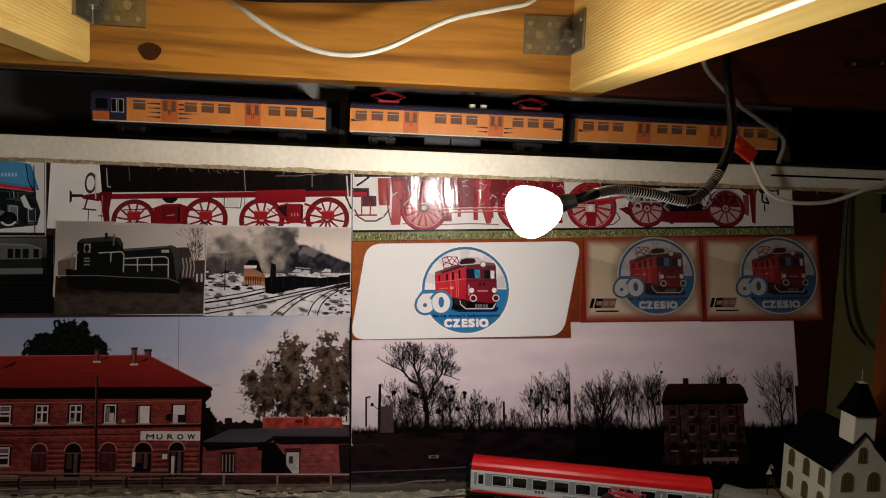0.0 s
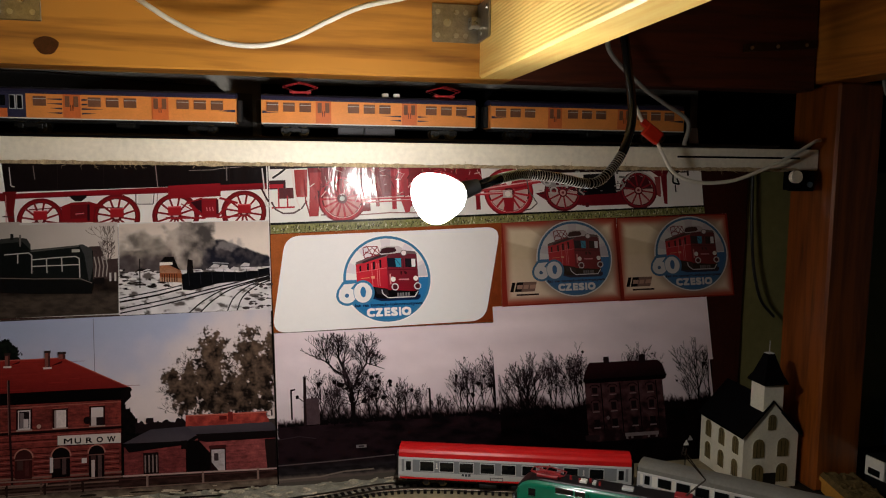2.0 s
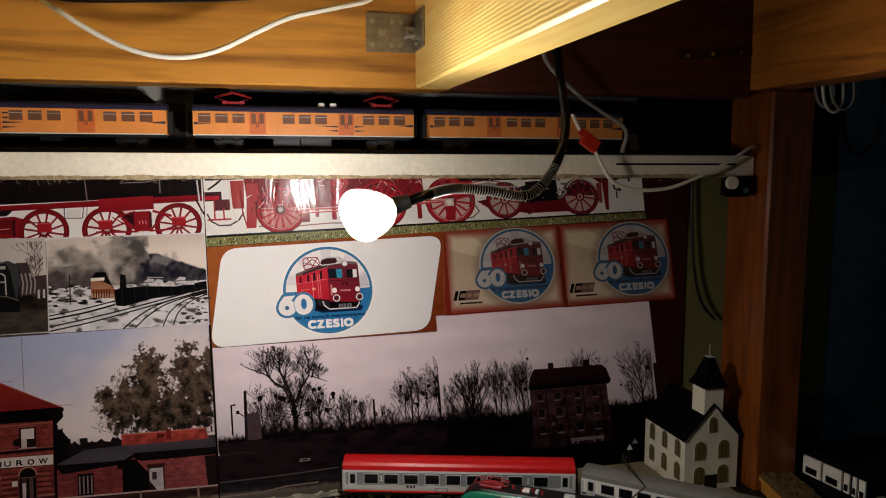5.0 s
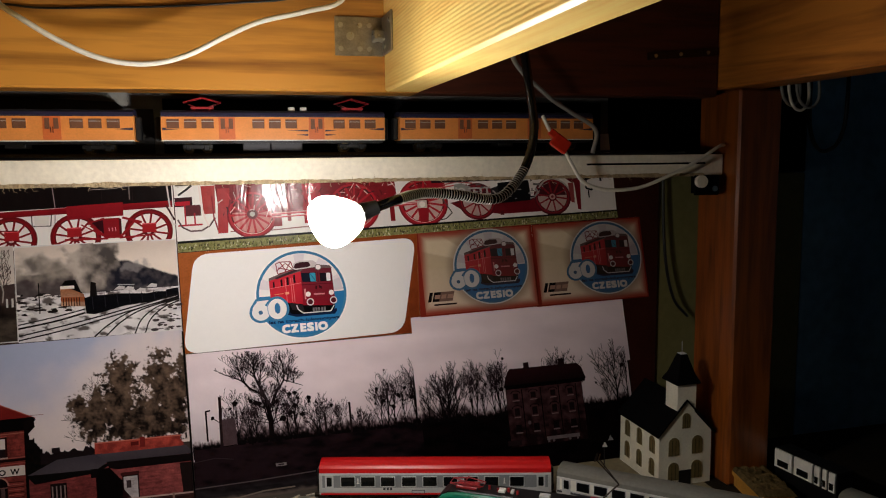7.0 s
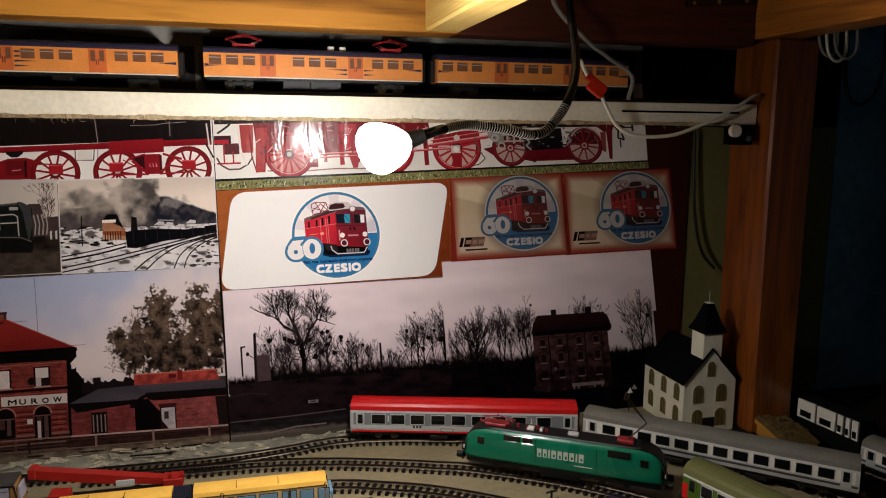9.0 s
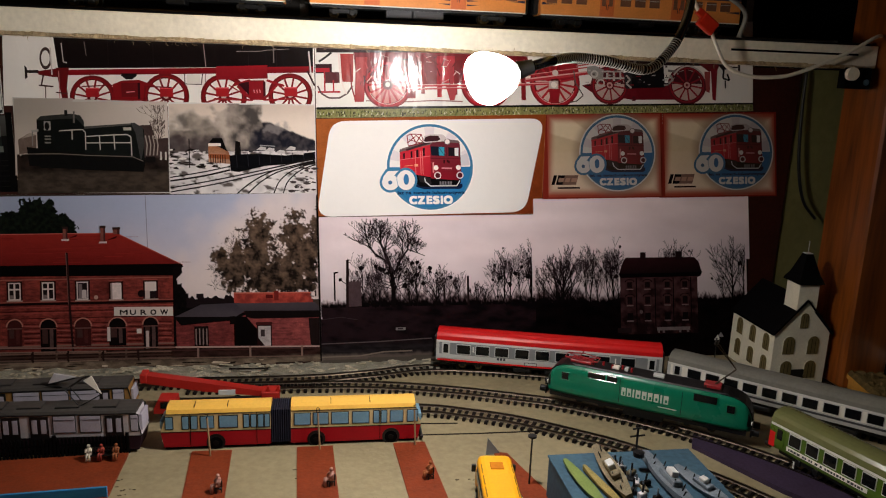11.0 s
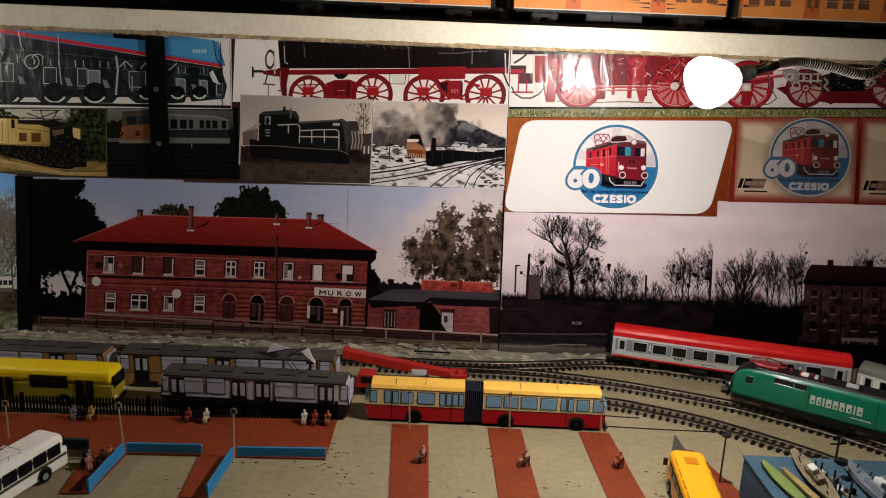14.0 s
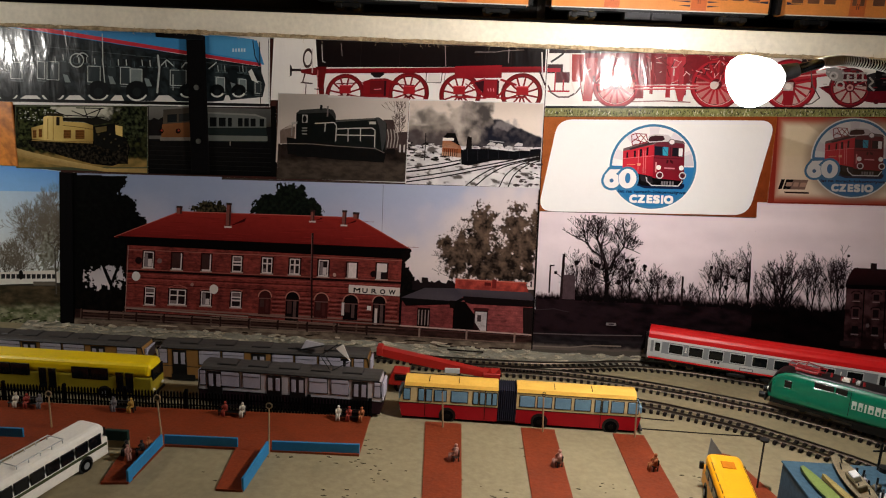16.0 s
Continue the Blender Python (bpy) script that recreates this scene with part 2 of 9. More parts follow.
def disc(bm, centre, r, h, axis="z", seg=16):
    q = Vector(centre)
    d = {"x": Vector((1, 0, 0)), "y": Vector((0, 1, 0)), "z": Vector((0, 0, 1))}[axis] * h / 2
    return tube(bm, [q - d, q + d], r, seg)


def text_shape(words, size):
    """Flat letters of the built-in font: points (x, y), x from 0, and faces."""
    cu = bpy.data.curves.new("letters", "FONT")
    cu.body, cu.size, cu.resolution_u = words, size, 3
    ob = bpy.data.objects.new("letters", cu)
    scene.collection.objects.link(ob)
    me = bpy.data.meshes.new_from_object(ob.evaluated_get(bpy.context.evaluated_depsgraph_get()))
    vs, fs = [(v.co.x, v.co.y) for v in me.vertices], [tuple(p.vertices) for p in me.polygons]
    bpy.data.objects.remove(ob)
    bpy.data.curves.remove(cu)
    bpy.data.meshes.remove(me)
    return vs, fs


# ---- the room ----
def structure(name, bm, material, label):
    return tagged(part(name, bm, material), label, name.split("_")[0], kind="structure")


structure("wall_north", box(-1.5, 0.63, 0.0, 0.06, -0.9, 0.398), M_WALL, "brown hardboard wall behind the pictures")
structure("wall_above_shelf", box(-1.5, 0.552, 0.004, 0.06, 0.4, 1.0), M_PLASTER, "grey plaster wall above the shelf")
structure("wall_corner", box(0.633, 0.873, 0.004, 0.06, -0.9, 0.398), M_CREAM, "cream painted strip of wall beside the post")
structure("wall_blue", box(0.875, 1.5, 0.004, 0.06, -0.9, 1.0), M_BLUEWALL, "dark blue wall in shadow")
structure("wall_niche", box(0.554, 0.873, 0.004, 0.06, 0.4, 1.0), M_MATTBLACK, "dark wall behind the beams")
structure("wall_east", box(1.5, 1.56, -2.6, 0.06, -0.9, 1.0), M_BLUEWALL, "dark blue side wall")
structure("wall_west", box(-1.56, -1.5, -2.6, 0.06, -0.9, 1.0), M_ROOM, "plain side wall")
structure("wall_south", box(-1.56, 1.56, -2.66, -2.6, -0.9, 1.0), M_ROOM, "plain wall behind the camera")
structure("floor", box(-1.56, 1.56, -2.66, 0.06, -0.96, -0.9), M_ROOM, "plain floor")
structure("ceiling", box(-1.56, 1.56, -2.66, 0.06, 0.7, 0.74), M_DARKROOM, "dark boards over the beams")
layout = structure("ground", box(-1.45, 0.64, -0.72, -0.0005, -0.018, 0.0), M_BOARD, "cream painted layout board with scuffs")
# the board goes on at the same height in a darker brown
structure("ground_dark", box(0.6402, 1.45, -0.72, -0.0005, -0.018, 0.0), mat("dark_board_end", c(40, 34, 26), 0.9, var=0.4, scale=60, bump=0.5), "darker right end of the layout board")

structure("trim_batten", box(-0.84, -0.6925, -0.004, -0.0002, 0.222, 0.306, 0.0008), M_PINE, "orange pine batten beside the photos")

header = thing("header_beam", "varnished pine beam with a dark knot", "beam")
part("timber", box(-1.45, 0.262, -0.12, -0.075, 0.494, 0.7, 0.002), M_BEAM, header)
# the unlit run of header: its darkness is in the wood colour
shaded_header = thing("header_beam", "beam set back beyond the joist, coloured dark for its shade", "beam")
part("timber", box(0.2625, 0.6475, -0.1, -0.06, 0.496, 0.7, 0.002), M_BEAMSHADE, shaded_header)
for kx, kz, kr in ((-0.206, 0.512, 0.011), (-0.7, 0.55, 0.008), (0.05, 0.63, 0.007)):
    k = bmesh.new()
    prism(k, [(kx + kr * (1 + 0.12 * math.sin(3 * a)) * math.cos(a), kz + 0.8 * kr * math.sin(a)) for a in [i * 0.42 for i in range(15)]], -0.1206, -0.118, "y")
    part("knot", k, M_KNOT, header, "dark brown knot")


def joist(x0, x1, z0, y1, label, material):
    j = thing("ceiling_joist", label, "beam", "ceiling joists")
    part("timber", box(x0, x1, -1.15, y1, z0, 0.699, 0.0025), material, j)
    return j


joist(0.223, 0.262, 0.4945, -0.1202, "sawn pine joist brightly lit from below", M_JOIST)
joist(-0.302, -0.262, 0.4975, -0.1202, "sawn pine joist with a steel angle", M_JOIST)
joist(0.648, 0.70, 0.505, -0.06, "knotty orange-brown joist in half shadow", M_PINE)

post = thing("timber_post", "orange-brown varnished timber post", "post")
part("timber", box(0.66, 0.722, -0.127, -0.045, -0.0, 0.5045, 0.003), M_POST, post)


def angle_plate(x, z, side, y=-0.12):
    """A galvanised angle: one leaf on the beam, one on the joist, with holes and screws."""
    a = thing("angle_bracket", "galvanised steel angle bracket with screws", "bracket", "angle brackets")
    part("beam_leaf", box(x - 0.052 * side, x - 0.001 * side, y - 0.0026, y - 0.0004, z, z + 0.04, 0.0008), M_PLATE, a)
    part("joist_leaf", box(x - 0.0028 * side, x - 0.0006 * side, y - 0.05, y - 0.0027, z, z + 0.04, 0.0008), M_PLATE, a)
    rib = bmesh.new()
    prism(rib, [(y - 0.0028, z + 0.014), (y - 0.0028, z + 0.026), (y - 0.018, z + 0.024), (y - 0.018, z + 0.016)], x - 0.0028 * side, x - 0.013 * side, "x")
    part("pressed_rib", rib, M_ZINC, a)
    for i, (px, pz) in enumerate(((0.046, 0.007), (0.046, 0.031), (0.036, 0.02), (0.026, 0.007), (0.026, 0.031), (0.016, 0.007), (0.016, 0.031))):
        s = disc(bmesh.new(), (x - px * side, y - 0.0034, z + pz), 0.0026 if i != 2 else 0.0042, 0.0014, "y", 14)
        part("screw_head", s, M_ZINC, a)
    for py, pz in ((0.02, 0.008), (0.04, 0.031)):
        part("screw_head", disc(bmesh.new(), (x - 0.0034 * side, y - py, z + pz), 0.0026, 0.0014, "x", 14), M_ZINC, a)
    return a


angle_plate(0.223, 0.531, 1)
angle_plate(-0.262, 0.535, -1)
strap = thing("steel_strap", "dull steel strap screwed across two beams", "bracket")
part("plate", prism(bmesh.new(), [(0.548, 0.538), (0.645, 0.546), (0.645, 0.556), (0.548, 0.547)], -0.1025, -0.1003, "y"), M_STEEL, strap)
for x in (0.558, 0.592, 0.63):
    part("screw_head", disc(bmesh.new(), (x, -0.1032, 0.5432 + (x - 0.558) * 0.08), 0.0022, 0.0014, "y", 12), M_ZINC, strap)

# ---- the shelf ----
shelf = thing("wall_shelf", "white painted wall shelf with a rough chipped lower edge", "shelf")
sb = bmesh.new()
bx(sb, -1.45, 0.658, -0.1, -0.001, 0.4, 0.4255, 0.0008)
part("board", sb, M_SHELF, shelf)
random.seed(5)
rag = bmesh.new()
prev = None
xs = [-1.0 + i * 0.0022 for i in range(742)]
for i, x in enumerate(xs):
    d = 0.0022 + 0.0032 * noise.noise(Vector((x * 26, 3, 1))) + 0.0022 * noise.noise(Vector((x * 150, 3, 1))) + random.uniform(-0.0006, 0.0006)
    h = 0.0009 + 0.0022 * abs(noise.noise(Vector((x * 120, 1, 4))))
    ring = [rag.verts.new((x, -0.1012 - h * 0.6, 0.4012 + abs(d) * 0.5)), rag.verts.new((x, -0.1015 - h, 0.3998 - abs(d) * 0.5)), rag.verts.new((x, -0.092, 0.3985)), rag.verts.new((x, -0.0995, 0.4012 + abs(d) * 0.5))]
    if prev:
        for k in range(4):
            rag.faces.new((prev[k], prev[(k + 1) % 4], ring[(k + 1) % 4], ring[k]))
    prev = ring
for i in range(170):
    x, z, a = random.uniform(-0.75, 0.6), 0.3985 + random.uniform(-0.001, 0.005), random.gauss(-1.4, 0.9)
    ln = random.uniform(0.002, 0.0075)
    tube(rag, [(x, -0.1025, z), (x + ln * 0.5 * math.cos(a), -0.1045, z + ln * 0.5 * math.sin(a)), (x + ln * math.cos(a + 0.5), -0.1042, z + ln * math.sin(a + 0.5))], 0.0003, 4, 0.0001)
part("frayed_edge", rag, M_TORN, shelf, "frayed lower edge of brownish torn paper")

part("slot", box(0.47, 0.632, -0.1012, -0.0998, 0.4135, 0.4158, 0.0003), M_MATTBLACK, shelf, "thin dark slot in the front edge")

bar = thing("shelf_bracket", "black steel shelf bracket screwed to the wall", "bracket")
part("upright", box(-0.4555, -0.432, -0.0075, -0.0035, 0.225, 0.399, 0.001), M_MATTBLACK, bar)
part("arm", box(-0.4555, -0.432, -0.097, -0.0075, 0.3935, 0.3995, 0.001), M_MATTBLACK, bar)
for z in (0.335, 0.267):
    part("screw_head", disc(bmesh.new(), (-0.444, -0.0085, z), 0.0032, 0.002, "y", 14), M_ZINC, bar)

knob = thing("shelf_clamp", "steel hinge with a round white cap on the post", "bracket")
part("plate", box(0.6105, 0.6450, -0.1125, -0.1085, 0.3752, 0.3996, 0.001), M_MATTBLACK, knob)
part("arm", box(0.6390, 0.6450, -0.1084, -0.06, 0.3752, 0.3996, 0.001), M_MATTBLACK, knob)
part("cap", disc(bmesh.new(), (0.6168, -0.1155, 0.3923), 0.0075, 0.006, "y", 20), M_SHELF, knob, "round whitish cap")
part("screw_head", disc(bmesh.new(), (0.6380, -0.1135, 0.3832), 0.0035, 0.002, "y", 14), M_ZINC, knob)

# ---- the lamp ----
def led_bulb(lamp, BULB, axis, tip, shade, cut, material, collar):
    side = axis.orthogonal().normalized()
    up2 = axis.cross(side)
    gl = bmesh.new()
    rings = []
    # a drop-shaped globe, broad above and narrowing towards its tip
    t1 = tip.orthogonal().normalized()
    t2 = tip.cross(t1)
    for d, r in ((-0.0205, 0.006), (-0.0195, 0.0125), (-0.017, 0.0185), (-0.012, 0.0228), (-0.006, 0.0243), (0.0, 0.0236), (0.006, 0.021), (0.012, 0.017), (0.017, 0.0125), (0.0205, 0.008), (0.0222, 0.003)):
        rings.append([gl.verts.new(BULB + tip * d * 0.94 + 0.95 * r * (math.cos(a) * t1 + math.sin(a) * t2)) for a in [k * math.pi / 12 for k in range(24)]])
    for u, w in zip(rings, rings[1:]):
        for k in range(24):
            gl.faces.new((u[k], u[(k + 1) % 24], w[(k + 1) % 24], w[k]))
    gl.faces.new(rings[-1])
    gl.faces.new(rings[0][::-1])
    # the milky collar behind the globe lets only a little light through
    back = gl.copy()
    for mesh, keep in ((gl, True), (back, False)):
        mesh.faces.ensure_lookup_table()
        bmesh.ops.delete(mesh, geom=[f for f in mesh.faces if (((f.calc_center_median() - BULB).dot(shade) < cut) != keep)], context="FACES")
    part("globe", gl, material, lamp, "glowing white bulb globe", smooth=True)
    part("collar", back, collar, lamp, "milky bulb collar", smooth=True)
    so = bmesh.new()
    tube(so, [BULB + axis * d for d in (-0.0205, -0.036)], 0.0078, 20, 0.0056)
    part("socket", so, M_BLACK, lamp, "black lamp socket")
    return BULB - axis * 0.036


lamp = thing("gooseneck_lamp", "gooseneck lamp with a lit LED bulb", "lamp")
axis = Vector((-0.95, 0.0, -0.3)).normalized()
s0 = led_bulb(lamp, BULB, axis, Vector((-0.22, 0.0, -0.97)).normalized(), Vector((0.72, 0.55, 0.43)).normalized(), 0.0086, M_GLOW, M_MILKY)
neck_pts = spline([s0, s0 - axis * 0.012 + Vector((0.004, 0.003, 0.001)), (0.218, -0.3, 0.3935), (0.25, -0.295, 0.3915), (0.285, -0.285, 0.386), (0.306, -0.275, 0.394), (0.327, -0.265, 0.418), (0.336, -0.26, 0.45), (0.332, -0.257, 0.49), (0.328, -0.25, 0.53), (0.322, -0.24, 0.56)], 14)
part("neck", tube(bmesh.new(), neck_pts, 0.0042, 10), M_NECK, lamp, "ribbed black metal neck", smooth=True)
rb = bmesh.new()
acc = 0.0
for a, b in zip(neck_pts[16:82], neck_pts[17:83]):
    if (acc := acc + (b - a).length) > 0.0021:
        acc = 0
        tube(rb, [a, a + (b - a).normalized() * 0.0007], 0.0047, 10)
part("neck_rib", rb, M_RIB, lamp, "steel ribs of the neck")
part("mount", box(0.31, 0.334, -0.26, -0.22, 0.555, 0.6985, 0.002), M_BLACK, lamp)


lamp_west = thing("gooseneck_lamp", "second gooseneck lamp with a lit LED bulb further along the shelf", "lamp")
ax2 = Vector((0.35, 0.1, -0.93)).normalized()
w0 = led_bulb(lamp_west, Vector((-0.915, -0.325, 0.372)), ax2, ax2, Vector((0, 0, 1)), 0.012, M_GLOWWEST, M_SHELF)
part("neck", tube(bmesh.new(), spline([w0, w0 - ax2 * 0.03, (-0.95, -0.3, 0.5), (-0.95, -0.28, 0.6), (-0.95, -0.27, 0.6985)], 10), 0.0042, 10), M_BLACK, lamp_west, "ribbed black metal neck", smooth=True)


def cable(pts, r, material, label, steps=10, parts=()):
    t = thing("cable", label, "cable", "loose cables")
    part("sheath", tube(bmesh.new(), spline(pts, steps), r, 8), material, t, smooth=True)
    return t


cable([(-0.1585, -0.13, 0.6031), (-0.1335, -0.15, 0.5669), (-0.1092, -0.166, 0.5484), (-0.0831, -0.168, 0.5319), (-0.0543, -0.168, 0.5186), (-0.0271, -0.168, 0.5127), (0.0009, -0.168, 0.5134), (0.0295, -0.168, 0.5221), (0.0615, -0.166, 0.5392), (0.0942, -0.16, 0.5552), (0.1395, -0.15, 0.5686), (0.1753, -0.14, 0.582), (0.1943, -0.126, 0.6175)], 0.0026, M_WHITEWIRE, "white round cable hanging in front of the beam")
cable([(-0.1761, -0.1225, 0.5886), (-0.155, -0.1225, 0.5731), (-0.1229, -0.1225, 0.5682), (-0.0977, -0.1225, 0.5671), (-0.0458, -0.1225, 0.5699), (0.0077, -0.1225, 0.5732), (0.074, -0.1225, 0.5794), (0.13, -0.1225, 0.5869), (0.1664, -0.1225, 0.6055)], 0.0011, M_BLACK, "thin black cable on the beam")
cable([(0.345, -0.2, 0.56), (0.362, -0.14, 0.529), (0.406, -0.13, 0.492), (0.44, -0.118, 0.475), (0.476, -0.11, 0.455), (0.475, -0.105, 0.428)], 0.0026, M_GREYWIRE, "grey cable hanging beside the lamp")
cable([(0.40, -0.13, 0.47), (0.41, -0.13, 0.452), (0.423, -0.13, 0.438), (0.437, -0.128, 0.416), (0.452, -0.126, 0.396), (0.477, -0.125, 0.386), (0.51, -0.124, 0.385), (0.543, -0.122, 0.391), (0.6, -0.12, 0.414), (0.639, -0.115, 0.434), (0.655, -0.105, 0.437)], 0.0022, M_WHITEWIRE, "white cable sagging below the shelf")
con = thing("cable_connector", "red plastic cable connector", "connector")
part("shell", box(-0.011, 0.011, -0.004, 0.004, -0.008, 0.008, 0.002, 2, pose(0.422, -0.13, 0.439, 0, 35, 0)), M_REDPL, con)
part("collar", box(-0.005, 0.005, -0.003, 0.003, -0.004, 0.004, 0.001, 1, pose(0.413, -0.13, 0.45, 0, 35, 0)), M_REDPL, con)
cable([(0.636, -0.104, 0.647), (0.6, -0.104, 0.4285), (0.5, -0.1025, 0.427), (0.42, -0.1025, 0.4265)][1:], 0.001, M_BLACK, "thin black wire along the shelf edge")
for k, (x0, x1, z) in enumerate(((0.712, 0.742, 0.484), (0.72, 0.752, 0.478), (0.728, 0.764, 0.481))):
    cable([(x0, -0.13 - k * 0.004, 0.53), (x0 + 0.006, -0.131 - k * 0.004, z + 0.012), ((x0 + x1) / 2 + 0.004, -0.131 - k * 0.004, z), (x1, -0.131 - k * 0.004, z + 0.012), (x1 - 0.002, -0.13 - k * 0.004, 0.53)], 0.0019, (M_GREYWIRE, M_WHITEWIRE, M_GREYWIRE)[k], "loop of grey cable below the beam")
cable([(0.785, -0.1, 0.53), (0.787, -0.1, 0.46), (0.803, -0.1, 0.43), (0.828, -0.1, 0.435), (0.842, -0.1, 0.465), (0.845, -0.1, 0.53)], 0.0026, M_BLACK, "black cable loop against the blue wall")
cable([(0.632, -0.006, 0.395), (0.633, -0.008, 0.33), (0.638, -0.01, 0.27), (0.65, -0.012, 0.225), (0.672, -0.012, 0.2)], 0.0022, M_BLACK, "dark cable running down the cream wall")


# ---- printed pictures on the wall ----
# Two drawing boards, each with its own units, and the way from their units to the wall's x and z.
BOARD_A = (0.000710179, 5.13523e-05, -0.696421, 4.51144e-05, -0.000760672, 0.432755, 4.31244e-05, -0.000177154)
BOARD_B = (0.00064252, 1.32783e-05, -0.449722, 3.83801e-07, -0.000686192, 0.435015, -6.12131e-05, -0.000160045)


def mixed(a, b, k):
    k = max(0.0, min(1.0, k))
    return tuple(p + (q - p) * k for p, q in zip(a, b))


def fbm(x, y, size, octaves=4, seed=0.0):
    return noise.fractal(Vector((x / size, y / size, seed)), 1.0, 2.0, octaves)


def ramp(v, lo, hi):
    k = max(0.0, min(1.0, (v - lo) / (hi - lo)))
    return k * k * (3 - 2 * k)


class Sheet:
    """A sheet of paper on the wall with a picture of coloured patches, each a hair's breadth above the last."""

    def __init__(self, name, board, corners, paper, label, material=None, lift=0.0006, grain=0.0, category="photo"):
        self.board, self.vs, self.fs, self.cols, self.gr = board, [], [], [], []
        self.y, self.step = -lift - 0.0002, 3e-6
        self.thing = thing(name, label, category, "pictures on the wall")
        self.material = material or M_PHOTO
        bm = bmesh.new()
        prism(bm, [self.at(*p) for p in corners], -lift, -lift - 0.00018, "y")
        part("paper", bm, M_SHELF, self.thing)
        self.left, self.right = min(p[0] for p in corners) + 5, max(p[0] for p in corners) - 5
        self.top = max(corners[0][1], corners[1][1]) + 4
        self.face(corners, paper, grain)

    def at(self, x, y):
        h = self.board
        w = h[6] * x + h[7] * y + 1
        return (h[0] * x + h[1] * y + h[2]) / w, (h[3] * x + h[4] * y + h[5]) / w

    def face(self, pts, col, grain=0.0):
        k = len(self.vs)
        self.y -= self.step
        for p in pts:
            u, v = self.at(*p)
            self.vs.append((u, self.y, v))
        self.fs.append(tuple(range(k, k + len(pts))))
        self.cols += list(col) if isinstance(col[0], tuple) else [col] * len(pts)
        self.gr += [grain] * len(pts)

    def rect(self, x0, y0, x1, y1, col, grain=0.0, slope=0.0):
        d = slope * (x1 - x0)
        self.face([(x0, y0), (x1, y0 + d), (x1, y1 + d), (x0, y1)], col, grain)

    def oval(self, x, y, rx, ry, col, grain=0.0, n=20, rough=0.0, a0=0.0, a1=6.2832):
        k = n if a1 - a0 > 6.2 else n + 1
        pts = []
        for i in range(k):
            a = a0 + (a1 - a0) * i / n
            q = 1 + rough * (random.random() - 0.5) * 2
            pts.append((x + rx * q * math.cos(a), y + ry * q * math.sin(a)))
        self.face(pts, col, grain)

    def ring(self, x, y, r0, r1, col, n=32, a0=0.0, a1=6.2832, ry=1.0):
        keep = self.step
        for i in range(n):
            a, b = a0 + (a1 - a0) * i / n, a0 + (a1 - a0) * (i + 1) / n
            self.step = 0.0 if i else keep
            self.face([(x + r * math.cos(t), y + r * ry * math.sin(t)) for r, t in ((r0, a), (r1, a), (r1, b), (r0, b))], col)
        self.step = keep

    def line(self, pts, w, col, w1=None):
        for i, (p, q) in enumerate(zip(pts, pts[1:])):
            d = Vector((q[0] - p[0], q[1] - p[1]))
            if d.length < 1e-6:
                continue
            nrm = Vector((-d.y, d.x)).normalized()
            a = w if w1 is None else w + (w1 - w) * i / (len(pts) - 1)
            b = w if w1 is None else w + (w1 - w) * (i + 1) / (len(pts) - 1)
            self.face([(p[0] + nrm.x * a / 2, p[1] + nrm.y * a / 2), (q[0] + nrm.x * b / 2, q[1] + nrm.y * b / 2), (q[0] - nrm.x * b / 2, q[1] - nrm.y * b / 2), (p[0] - nrm.x * a / 2, p[1] - nrm.y * a / 2)], col)

    def field(self, x0, y0, x1, y1, fn, cell=2.0, grain=0.0, keep=None):
        """A soft patch: a fine net whose colours flow into one another."""
        nx, ny = max(1, round((x1 - x0) / cell)), max(1, round((y1 - y0) / cell))
        k = len(self.vs)
        self.y -= self.step
        for j in range(ny + 1):
            for i in range(nx + 1):
                x, y = x0 + (x1 - x0) * i / nx, y0 + (y1 - y0) * j / ny
                u, v = self.at(x, y)
                self.vs.append((u, self.y, v))
                self.cols.append(fn(x, y))
                self.gr.append(grain)
        for j in range(ny):
            for i in range(nx):
                if keep is None or keep(x0 + (x1 - x0) * (i + 0.5) / nx, y0 + (y1 - y0) * (j + 0.5) / ny):
                    a = k + j * (nx + 1) + i
                    self.fs.append((a, a + 1, a + nx + 2, a + nx + 1))

    def wild_tree(self, x, y, h, w, col, fine, depth=7, lean=0.0, fan=0.5, bush=0.35):
        """A leafless tree: limbs that fork again and again into fine twigs."""
        self.step = 1e-8

        def limb(px, py, ang, length, wid, d):
            pts = [(px, py)]
            for k in range(3):
                ang += random.uniform(-0.16, 0.16) + 0.07 * (1.57 - ang)
                px, py = px + length / 3 * math.cos(ang), py - length / 3 * math.sin(ang)
                if py < self.top or not self.left < px < self.right:
                    break
                pts.append((px, py))
            if len(pts) > 1:
                self.line(pts, wid, col if d > 2 else fine, max(0.5, wid * 0.6))
            if d == 0 or len(pts) < 4:
                return
            if d > 2:
                for q in pts[1:3]:
                    if random.random() < 0.4:
                        limb(*q, ang + random.choice((-1, 1)) * random.uniform(0.3, 0.75), length * random.uniform(0.5, 1.0), max(0.45, wid * 0.42), max(1, d - 3))
            limb(px, py, ang + random.uniform(-0.22, 0.22), length * random.uniform(0.76, 0.94), max(0.6, wid * 0.72), d - 1)
            side = random.choice((-1, 1))
            limb(px, py, ang + side * random.uniform(0.5, 1.0) * fan * 1.4, length * random.uniform(0.66, 0.95), max(0.6, wid * 0.6), d - 1)
            if random.random() < bush:
                limb(px, py, ang - side * random.uniform(0.6, 1.1) * fan * 1.4, length * random.uniform(0.5, 0.75), max(0.45, wid * 0.5), d - 1)

        limb(x, y, 1.57 + lean, h * 0.215, w, depth)
        self.step = 3e-6

